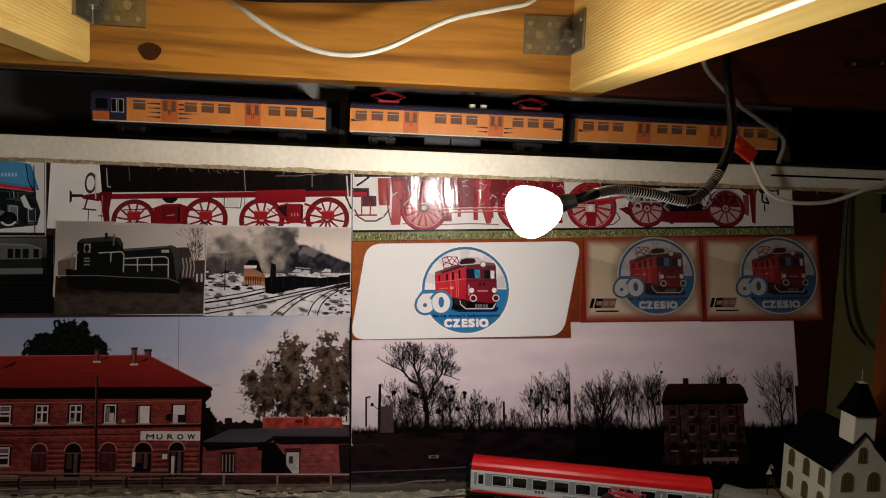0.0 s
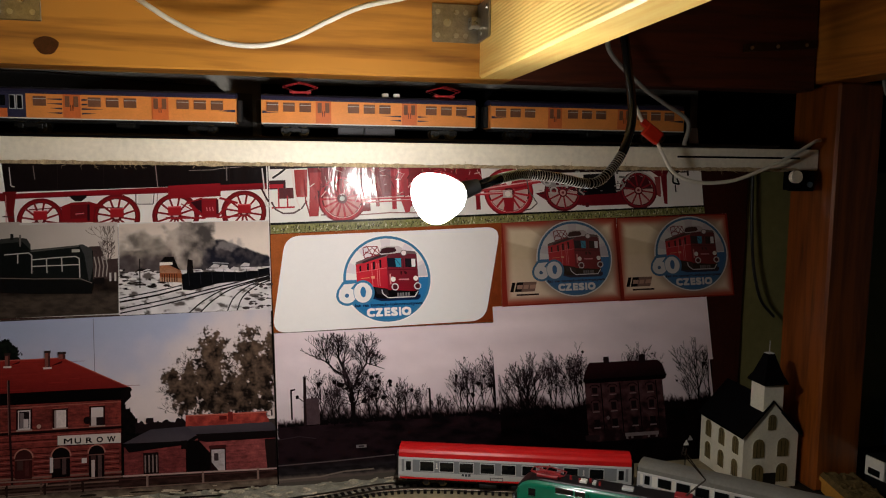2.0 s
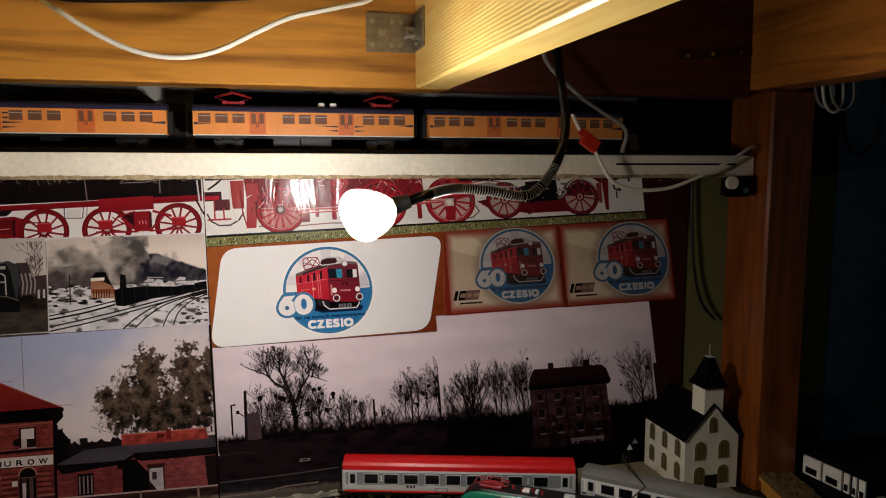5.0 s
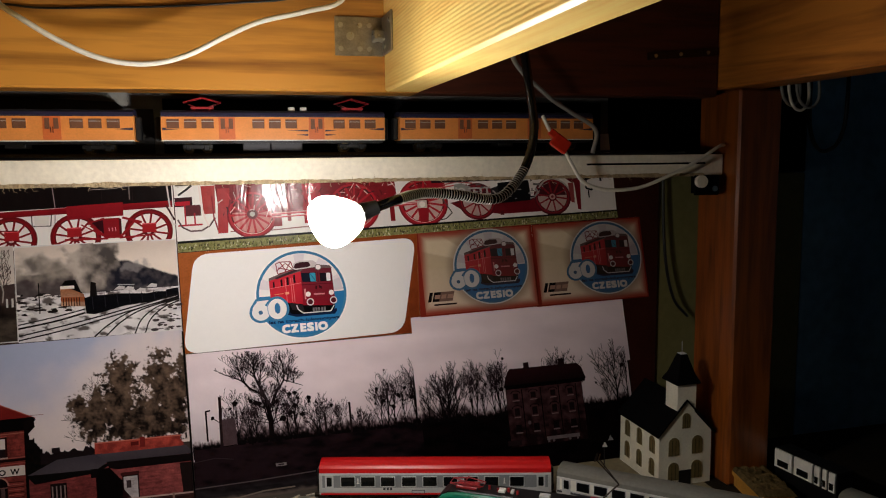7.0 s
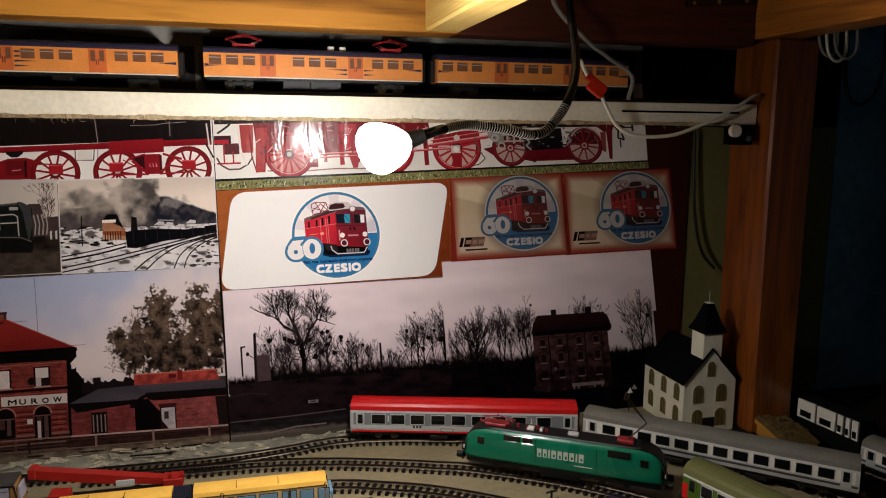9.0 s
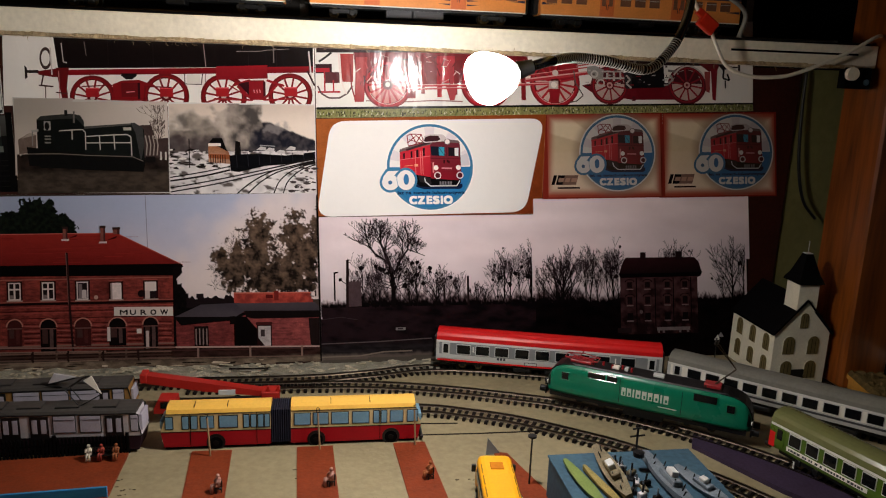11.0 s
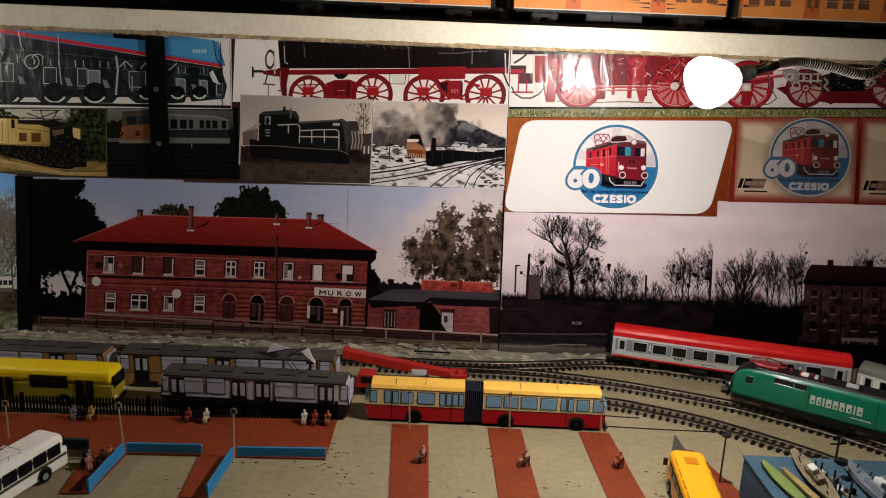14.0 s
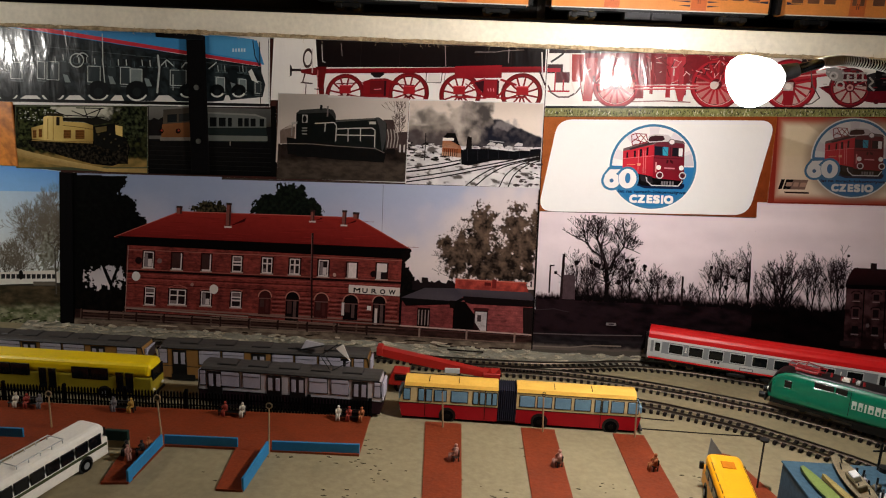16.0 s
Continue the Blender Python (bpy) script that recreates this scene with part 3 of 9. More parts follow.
    def fan_tree(self, x, y, h, w, spread, n, col, fine, lean=0.0, low=0.12):
        """A leafless tree: limbs that fan upwards from one trunk, each with fine side twigs."""
        self.step = 1e-8

        def twig(px, py, ang, length, wid, d):
            pts = [(px, py)]
            for k in range(5):
                ang += random.uniform(-0.19, 0.19) + 0.07 * (1.57 - ang)
                px, py = px + length / 5 * math.cos(ang), py - length / 5 * math.sin(ang)
                if py < self.top or not self.left < px < self.right:
                    break
                pts.append((px, py))
                if d and k:
                    for sgn in (-1, 1):
                        if random.random() < 0.62:
                            twig(px, py, ang + sgn * random.uniform(0.3, 0.7), length * random.uniform(0.24, 0.46) * (1.1 - k / 8), max(0.5, wid * 0.5), d - 1)
            if len(pts) > 1:
                self.line(pts, wid, col if d > 1 else fine, max(0.45, wid * 0.35))

        trunk, ang, m = [(x, y)], 1.57 + lean, 12
        for k in range(m):
            ang += random.uniform(-0.08, 0.08) + 0.1 * (1.57 - ang)
            px, py = trunk[-1][0] + h * 0.72 / m * math.cos(ang), trunk[-1][1] - h * 0.72 / m * math.sin(ang)
            if py < self.top + 4:
                break
            trunk.append((px, py))
        self.line(trunk, w, col, max(0.8, w * 0.3))
        for i in range(n):
            u = low + (0.98 - low) * i / n
            px, py = trunk[min(len(trunk) - 1, int(u * (len(trunk) - 1)))]
            side = -1 if i % 2 else 1
            twig(px, py, 1.57 + lean + side * spread * (1 - u * 0.5) * random.uniform(0.35, 1.2), h * (1.02 - u * 0.74) * random.uniform(0.62, 0.95), max(0.8, w * (0.6 - 0.35 * u)), 2)
        self.step = 3e-6

    def skyline(self, x0, x1, y0, y1, base, col, step=4.0, rough=8.0, grain=0.3):
        """A ragged mass from a wavy top edge down to a base line."""
        n = int((x1 - x0) / step)
        top = [(x0 + i * step, y0 + (y1 - y0) * i / n + rough * (noise.noise(Vector((i * 0.23 + x0, y0, 1))) + random.uniform(-0.6, 0.6))) for i in range(n + 1)]
        for p, q in zip(top, top[1:]):
            self.face([p, q, (q[0], base), (p[0], base)], col, grain)

    def words(self, text, x, y, size, col, width=None, slope=0.0, bold=0.0):
        vs, fs = text_shape(text, 1.0)
        wide = max(v[0] for v in vs) - min(v[0] for v in vs)
        kx = (width / wide) if width else size
        keep = self.step
        for off in [(i * bold / 2, j * bold / 2) for i in range(3) for j in range(3)] if bold else ((0, 0),):
            for i, f in enumerate(fs):
                self.step = 0.0 if i else keep
                self.face([(x + off[0] + vs[i][0] * kx, y + off[1] - vs[i][1] * size + slope * vs[i][0] * kx) for i in f][::-1], col)
        self.step = keep

    def done(self):
        me = bpy.data.meshes.new("print")
        me.from_pydata(self.vs, [], self.fs)
        ca = me.color_attributes.new("Col", "FLOAT_COLOR", "POINT")
        ca.data.foreach_set("color", [v for q in self.cols for v in (*q, 1.0)])
        ga = me.attributes.new("Grain", "FLOAT", "POINT")
        ga.data.foreach_set("value", self.gr)
        me.materials.append(self.material)
        ob = new("print", me)
        ob.parent = self.thing
        return self


WHITE, INK, RED, DRED, BLUE = c(238, 232, 226), c(8, 8, 8), c(160, 26, 34), c(92, 16, 22), c(36, 112, 170)
random.seed(11)

# left neighbour of the station: bare trees under a blue sky
s = Sheet("landscape_photo", BOARD_A, [(-90, 278), (108, 303), (119, 592), (-90, 592)], c(169, 197, 225), "photo of bare trees and a fence under blue sky")
s.face([(-88, 280), (107, 304), (107, 340), (-88, 336)], [c(108, 164, 231), c(108, 164, 231), c(135, 186, 237), c(135, 186, 237)], 0.05)
s.face([(-88, 336.5), (108, 340), (114, 520), (-88, 520)], [c(192, 214, 231), c(169, 197, 225), c(231, 231, 225), c(242, 237, 231)], 0.08)
for tx, hh, w in ((82, 178, 4.2), (90, 150, 3.2), (72, 140, 3), (22, 104, 3), (6, 96, 2.4), (-30, 120, 3), (-60, 110, 3)):
    s.wild_tree(tx, 522, hh, w, c(70, 63, 54), c(108, 101, 90), 8 if tx > 60 else 7, random.uniform(-0.08, 0.08), 0.55)
s.field(50, 370, 106, 500, lambda x, y: mixed(c(88, 83, 67), c(158, 160, 151), 0.5 + fbm(x, y, 5, 3, 4.0)), 1.8, 0.2, lambda x, y: 1 - math.hypot((x - 84) / 30, (y - 450) / 66) + 1.0 * fbm(x, y, 6, 3, 2.0) > 0.45)
s.skyline(-88, 112, 490, 486, 530, c(58, 54, 47), 3, 6)
s.face([(-10, 482), (60, 479), (96, 478), (108, 484), (110, 500), (-10, 504)], c(221, 216, 207), 0.1)
for x in range(-6, 100, 9):
    s.rect(x, 485, x + 7, 493, c(40, 40, 42), 0.1, -0.03)
s.oval(38, 486, 4, 9, c(22, 20, 18), 0.1, 12)
s.rect(60, 498, 100, 505, c(101, 94, 83), 0.3)
s.field(-88, 506, 116, 590, lambda x, y: mixed(mixed(c(83, 70, 51), c(49, 45, 33), 0.5 + 1.2 * fbm(x * 0.4, y, 9, 4, 1.0)), mixed(c(79, 88, 56), c(151, 149, 122), 0.4 + 1.1 * fbm(x * 0.5, y, 7, 4, 5.0)), ramp(y + 5 * fbm(x, y, 14, 3), 532, 552)), 2.0, 0.35)
for _ in range(60):
    s.oval(random.uniform(-80, 112), random.uniform(552, 588), random.uniform(1, 6), random.uniform(0.6, 1.6), random.choice([c(221, 214, 198), c(45, 40, 31), c(169, 162, 137)]), 0.3, 7, 0.4)
s.line([(98, 440), (101, 520)], 2.4, c(79, 74, 67))
s.line([(0, 572), (10, 578), (22, 566), (42, 562)], 2.4, c(33, 29, 24))
s.line([(12, 586), (30, 570)], 1.8, c(45, 40, 33))
s.done()

tape = thing("black_tape", "strip of black tape between two photos", "tape")
tb = bmesh.new()
prism(tb, [(-0.6365, 0.217), (-0.619, 0.215), (-0.635, -0.0), (-0.6535, -0.0)], -0.0006, -0.0024, "y")
part("strip", tb, M_MATTBLACK, tape)

# the station
s = Sheet("station_photo", BOARD_B, [(-236, 329.7), (692.5, 337), (693, 627.4), (-211, 651)], c(60, 50, 46), "large photo of a red-brick railway station under pale sky")


def station_sky(x, y):
    base = mixed(c(138, 150, 178), c(172, 178, 204), ramp(x, -200, 600))
    base = mixed(base, c(214, 198, 204), ramp(y + 14 * fbm(x, y, 60), 345, 500) * 0.8)
    cloud = ramp(fbm(x, y, 110, 4, 3.0) * 38 + (y - 352) * 0.55 + (x - 470) * 0.32, 20, 66)
    return mixed(base, c(226, 208, 204), cloud * 0.8)


s.field(-234, 331, 691.5, 520, station_sky, 5.0, 0.03, lambda x, y: y > 331 + (x + 236) * 0.0078)


def crowns(x, y):
    """How thick the autumn leaves stand."""
    v = -9.0
    for cx, cy, rx, ry in ((592, 412, 27, 46), (580, 460, 52, 56), (548, 462, 34, 44), (652, 412, 27, 48), (664, 450, 36, 70), (640, 476, 46, 44), (690, 415, 12, 54), (528, 446, 20, 20), (610, 480, 60, 36)):
        v = max(v, 1 - math.hypot((x - cx) / rx, (y - cy) / ry))
    return v * 1.6 + 0.85 * fbm(x, y, 14, 3, 5.0) + 0.6 * fbm(x, y, 4.4, 3, 9.0) + 0.06


def autumn(x, y):
    d = ramp(crowns(x, y), 0.0, 0.4)
    k = 0.5 + 0.8 * fbm(x, y, 16, 4, 2.0) + 0.35 * fbm(x, y, 4, 2, 4.0) - 0.25 * ramp(y, 420, 500)
    return mixed(station_sky(x, y), mixed(c(24, 17, 15), c(104, 84, 70), k), d)


for tx, hh, ww in ((560, 100, 5), (584, 120, 5), (604, 110, 4), (648, 120, 5), (666, 110, 5), (540, 70, 3), (685, 90, 3)):
    s.wild_tree(tx, 515, hh, ww, c(40, 30, 30), c(66, 52, 50), 6)
s.field(500, 358, 690, 516, autumn, 1.4, 0.1, lambda x, y: crowns(x, y) > 0.0)
s.line([(401, 338), (403, 430)], 1.0, c(120, 116, 128))


def back_tree(x, y):
    v = max(1 - math.hypot((x - cx) / rx, (y - cy) / ry) for cx, cy, rx, ry in ((222, 372, 34, 33), (186, 385, 34, 24), (256, 390, 26, 24), (212, 400, 70, 30)))
    return v + 0.34 * fbm(x, y, 12, 3, 1.0) + 0.18 * fbm(x, y, 4, 2, 1.0)


def small_tree(x, y):
    return 1 - math.hypot((x - 62) / 36, (y - 395) / 16) + 0.4 * fbm(x, y, 8, 3, 1.5) + 0.3 * fbm(x, y, 3, 2, 1.0)


s.field(140, 338, 292, 402, lambda x, y: mixed(c(8, 10, 9), c(24, 30, 22), 0.4 + fbm(x, y, 7, 3)), 1.8, 0.3, lambda x, y: back_tree(x, y) > 0)
s.field(16, 374, 100, 402, lambda x, y: mixed(c(14, 14, 10), c(76, 68, 50), 0.3 + 1.2 * fbm(x, y, 5, 3)), 1.6, 0.3, lambda x, y: small_tree(x, y) > 0)
# the dark tree, with gaps of sky under its crown
s.board = BOARD_A
s.field(136, 440, 226, 522, lambda x, y: mixed(c(176, 168, 176), c(206, 194, 196), ramp(y, 450, 510)), 6.0, 0.04)


def dark_tree(x, y):
    v = max(1 - math.hypot((x - cx) / rx, (y - cy) / ry) for cx, cy, rx, ry in ((160, 360, 56, 124), (198, 318, 26, 26), (214, 366, 30, 20), (226, 398, 34, 26), (138, 500, 22, 120), (224, 452, 18, 40), (214, 420, 40, 34)))
    return v + 0.2 * fbm(x, y, 16, 3, 1.0) + 0.16 * fbm(x, y, 5, 3, 1.0)


s.field(132, 308, 262, 470, lambda x, y: mixed(c(4, 4, 4), c(12, 13, 11), 0.4 + fbm(x, y, 8, 3)), 1.8, 0.3, lambda x, y: dark_tree(x, y) > 0 and y > 309 + (x - 130) * 0.034)
s.field(134, 438, 226, 522, lambda x, y: mixed(c(4, 4, 4), c(14, 14, 12), 0.4 + fbm(x, y, 8, 3)), 1.6, 0.2, lambda x, y: 1 - math.hypot((x - 184) / 46, (y - 490) / 27) + 0.6 * fbm(x, y, 10, 3, 3.0) + 0.3 * fbm(x, y, 4, 2, 5.0) < 0.3)
s.face([(116, 305), (137, 306), (137, 588), (124, 588)], c(5, 5, 5), 0.2)
s.face([(133, 455), (150, 455), (146, 505), (134, 560)], c(8, 8, 8), 0.2)
s.line([(199, 560), (198, 505), (186, 478), (176, 450)], 8, c(6, 6, 6), 4)
s.line([(199, 500), (208, 476), (226, 450)], 6, c(6, 6, 6), 3)
s.field(134, 504, 226, 576, lambda x, y: mixed(c(6, 5, 5), c(20, 15, 13), 0.4 + fbm(x, y, 9, 3)), 2.2, 0.2, lambda x, y: y > 514 + 5 * fbm(x, 0, 9, 3))
s.face([(134, 545), (226, 548), (226, 592), (134, 588)], c(12, 9, 8), 0.2)
s.board = BOARD_B


# walls: courses of brick under bands of light and dark
def brickwork(base, low):
    def fn(x, y):
        k = 0.5 + 0.42 * fbm(x * 0.25, y, 2.6, 3, 2.0) + 0.35 * fbm(x, y, 40, 3, 6.0)
        col = mixed(low, base, k)
        return mixed(col, c(30, 12, 12), 0.2 if int(y / 3.1) % 3 == 0 else 0.0)
    return fn


BR, BRD, BRL = c(128, 44, 42), c(48, 16, 16), c(150, 70, 62)
s.field(-108, 466, 446, 604, brickwork(c(150, 64, 56), c(70, 29, 27)), 1.6, 0.55, lambda x, y: x > -109 + (y - 466) * 0.03)
RF, RFD = c(140, 40, 34), c(106, 27, 25)
s.face([(-137, 455), (-2, 400), (352, 400), (461, 457)], [RFD, RF, RF, RFD], 0.12)
for k in range(150):
    x, y = random.uniform(-100, 430), random.uniform(403, 452)
    if x > -2 - (y - 400) * 2.3 and x < 340 + (y - 400) * 1.7:
        s.line([(x, y), (x + random.uniform(8, 50), y + random.uniform(0, 0.8))], random.uniform(0.5, 1.2), mixed(RFD, RF, random.random()))
s.line([(-137, 454), (-2, 400), (352, 400), (461, 456)], 1.3, c(176, 96, 84))
s.face([(-136, 452), (458, 454), (462, 459), (446, 474), (-108, 469), (-112, 458)], c(8, 5, 5), 0.2)
s.face([(444, 460), (458, 454), (460, 470), (450, 480), (448, 600), (443, 600)], c(14, 8, 8), 0.2)
for y, wd, cc in ((477, 1.4, c(150, 90, 78)), (515, 1.2, c(150, 84, 74)), (518.5, 4.2, c(26, 10, 10)), (524, 1.2, BRL), (531, 1.4, c(60, 20, 20)), (534, 1.2, BRL), (543, 1.3, BRD), (590, 3.0, c(126, 92, 82)), (594, 2.0, c(50, 22, 20))):
    s.line([(-107, y + 1), (444, y)], wd, cc)
s.rect(330, 548, 341, 578, c(112, 50, 46), 0.3)
for y in range(552, 592, 8):
    for x0, x1 in ((196, 222), (250, 278), (308, 336), (366, 390), (418, 440)):
        s.rect(x0, y, x1, y + 1.4, c(56, 20, 20), 0.2)
        s.rect(x0, y + 4, x1, y + 5, c(158, 88, 80), 0.2)
FR, DARKW = c(206, 190, 186), c(14, 9, 10)
s.rect(-106, 470, -104.5, 600, c(150, 116, 106))


def pic_window(x0, y0, x1, y1, kind):
    s.rect(x0 - 3, y0 - 4, x1 + 3, y1 + 1, c(40, 14, 14), 0.2)
    s.rect(x0 - 3, y0 - 4, x1 + 3, y0 - 2.6, c(150, 80, 70))
    s.rect(x0 - 3, y1, x1 + 3, y1 + 2.2, c(170, 140, 130))
    s.rect(x0, y0, x1, y1, c(30, 20, 22) if kind != "blank" else c(216, 198, 194), 0.3)
    if kind == "blank":
        s.rect(x0, y0, x0 + 3, y1, c(150, 130, 128))
        return
    m = (x0 + x1) / 2
    if kind in ("cross", "blocks", "side"):
        for r in ((x0, y0, x0 + 1.8, y1), (x1 - 1.8, y0, x1, y1), (x0, y0, x1, y0 + 2), (x0, y1 - 2.4, x1, y1)):
            s.rect(*r, FR)
    if kind == "cross":
        s.rect(m - 1.5, y0, m + 1.5, y1, FR)
        s.rect(x0, y0 + (y1 - y0) * 0.34, x1, y0 + (y1 - y0) * 0.34 + 2.6, FR)
        s.rect(x0 + 2, y1 - 9, m - 2, y1 - 3, c(120, 104, 104))
    if kind == "blocks":
        s.rect(x0, y0 + 9, x1, y0 + 12, FR)
        s.rect(x0, y0 + 15, x1, y0 + 18, FR)
        s.rect(x0 + 2, y0 + 3, x1 - 2, y0 + 8, c(110, 92, 92))
    if kind == "side":
        s.rect(x0 + 3, y0 + 4, x0 + 9, y1 - 3, c(120, 106, 108))
        s.rect(m - 1, m and y0 + 14, x1 - 3, y1 - 3, c(196, 180, 178))
    if kind == "dim":
        s.rect(x0, y0, x1, y1, c(58, 36, 34), 0.4)
        s.rect(x1 - 2.4, y0, x1, y1, FR)
        s.rect(x0, y1 - 3, x1, y1, FR)
    if kind == "shade":
        s.rect(x0, y0, x1, y0 + (y1 - y0) * 0.55, c(208, 192, 188))
        s.rect(x0, y0 + 15, x0 + 8, y1, c(190, 172, 170))


for x0, y0, x1, y1, k in ((-72, 480, -51, 512, "side"), (-12, 481, 8, 513, "dim"), (50, 481, 68, 513, "dim"), (112, 482, 131, 512, "blocks"), (172, 482, 192, 512, "cross"), (227, 482, 247, 512, "cross"), (284, 482, 303, 513, "side"), (340, 485, 358, 513, "blank"), (397, 484, 416, 513, "shade")):
    pic_window(x0, y0, x1, y1, k)
for x0, y0, x1, y1, k in ((-65, 550, -45, 584, "blocks"), (-14, 551, 20, 581, "cross"), (52, 552, 72, 580, "side"), (113, 550, 133, 580, "blocks")):
    pic_window(x0, y0, x1, y1, k)
    m = (x0 + x1) / 2
    s.ring(m, y0 + 2, (x1 - x0) / 2 + 2, (x1 - x0) / 2 + 4, c(168, 96, 84), 12, 3.5, 5.9, 0.5)
for x, w, y1, k in ((181, 24, 590, 0), (236, 26, 600, 1), (293, 26, 591, 0), (350, 28, 592, 1), (405, 24, 600, 1)):
    y0 = 545 + w / 2
    col = c(16, 8, 9) if k else c(60, 26, 25)
    s.oval(x, y0, w / 2, w / 2, col, 0.3, 14, 0, math.pi, 6.2832)
    s.rect(x - w / 2, y0, x + w / 2, y1, col, 0.3)
    s.ring(x, y0, w / 2, w / 2 + 2.2, c(170, 112, 98), 14, math.pi, 6.2832)
    s.rect(x - w / 2 + 3, y0 + 4, x - 1, y1 - 14, c(66, 42, 40), 0.3)
    s.rect(x + 2, y0 + 2, x + 8, y1 - 4, c(84, 62, 60) if k else c(74, 34, 32), 0.4)
    s.rect(x - w / 2, y0 + 2, x + w / 2, y0 + 3.6, c(110, 76, 70))
s.rect(333, 560, 338, 584, FR)
s.rect(397, 568, 402, 598, c(190, 170, 166))
s.rect(382, 564, 390, 572, c(210, 196, 190))
for x, y, r, cc in ((77, 547, 9, c(206, 192, 184)), (-85.6, 529, 9, c(206, 196, 190)), (-82, 498, 7, c(30, 14, 14)), (-38, 497, 5, c(120, 90, 86)), (391, 504, 6, c(26, 14, 15)), (32, 540, 3.5, c(150, 110, 100)), (316, 509, 3.5, c(176, 140, 128))):
    s.oval(x, y, r, r, cc, 0.1, 16)
s.face([(86, 548), (92, 562), (95, 570), (90, 556)], c(30, 12, 12))
s.line([(269, 432), (272, 520), (276, 600)], 4.2, c(44, 24, 24), 3.4)
s.line([(267.6, 432), (270, 520)], 1.0, c(120, 84, 78))
for x, y0, y1, w in ((99.5, 380, 428, 9.5), (267.5, 388, 412, 7.5), (329.5, 387, 417, 8), (352, 390, 402, 11), (-2, 389, 404, 11)):
    s.rect(x - w / 2, y0, x + w / 2, y1, c(120, 70, 62), 0.3)
    s.rect(x - w / 2 - 1, y0, x + w / 2 + 1, y0 + 4, c(46, 32, 30), 0.1)
    s.rect(x + w / 8, y0 + 4, x + w / 2, y1, c(70, 36, 34), 0.2)
    if y1 - y0 > 20:
        s.rect(x - w / 2 - 2.5, y1 - 3, x + w / 2 + 2.5, y1, c(206, 186, 178), 0.1)
        s.face([(x + w / 2, y1 - 4), (x + w / 2 + (y1 - y0) * 0.65, y1 - (y1 - y0) * 0.42), (x + w / 2 + (y1 - y0) * 0.6, y1 - (y1 - y0) * 0.28)], c(60, 12, 13))
s.face([(345, 526), (443, 527.5), (443, 543), (345, 541)], c(206, 192, 184), 0.08)
for k, ch in enumerate("MUROW"):
    s.words(ch, 353 + k * 17.2, 539.2 + k * 0.2, 12.0, c(20, 14, 14), 12.5 if ch in "MW" else 9.5, 0.0, 0.7)
# annex
s.field(446, 480, 486, 552, lambda x, y: mixed(c(4, 4, 4), c(20, 14, 13), 0.4 + fbm(x, y, 6, 3)), 1.8, 0.2, lambda x, y: y > 484 + (x - 452) * 1.3 + 9 * fbm(x, y, 9, 3))
s.skyline(466, 560, 513, 512, 530, c(26, 18, 20), 3, 5)
s.rect(483, 506, 495, 514, c(30, 22, 24))
s.field(546, 506, 682, 526, lambda x, y: mixed(c(168, 66, 54), c(128, 48, 42), 0.5 + 1.3 * fbm(x, y, 12, 4)), 2.0, 0.4, lambda x, y: x < 674 + (y - 506) * 0.4)
s.face([(546, 505), (678, 507), (678, 508.5), (546, 507)], c(186, 104, 88))
s.rect(600, 510, 612, 516, c(84, 22, 22))
s.rect(614, 504, 622, 520, c(110, 34, 32), 0.2)
s.field(448, 546, 546, 602, brickwork(c(140, 64, 62), c(80, 35, 35)), 1.8, 0.5)
s.field(560, 538, 690, 603, brickwork(c(156, 78, 76), c(98, 45, 45)), 1.8, 0.5)
s.face([(446, 545), (490, 525), (556, 523), (566, 536), (548, 547)], [c(70, 62, 68), c(64, 58, 64), c(60, 54, 62), c(64, 58, 66), c(76, 68, 74)], 0.15)
s.face([(446, 545), (548, 547), (566, 537), (566, 543), (546, 553), (456, 560), (448, 550)], c(14, 10, 11), 0.1)
s.face([(548, 524), (684, 524.5), (696, 539), (562, 537)], [c(74, 66, 72), c(66, 60, 66), c(58, 52, 58), c(62, 56, 62)], 0.15)
s.face([(562, 537), (692, 539), (692, 551), (580, 551), (566, 548)], c(18, 11, 12), 0.1)
s.face([(545, 548), (566, 547), (610, 601), (545, 601)], c(10, 6, 6), 0.1)
s.rect(538, 546, 548, 560, c(16, 10, 10))
s.rect(478, 562, 502, 597, c(24, 14, 14), 0.3)
for q in (480, 486, 492, 498):
    s.rect(q, 566, q + 2, 594, c(130, 112, 108), 0.4)
s.rect(582, 557, 610, 562, c(60, 24, 24))
s.rect(584, 562, 609, 600, c(34, 16, 18), 0.3)
s.face([(586, 564), (607, 564), (607, 600), (598, 600), (586, 584)], c(176, 164, 164), 0.5)
s.rect(590, 570, 597, 582, c(60, 48, 50), 0.3)
s.face([(672, 552), (690, 552), (690, 618), (676, 618)], c(30, 20, 20), 0.2)
s.rect(676, 604, 688, 624, c(96, 84, 80), 0.4)
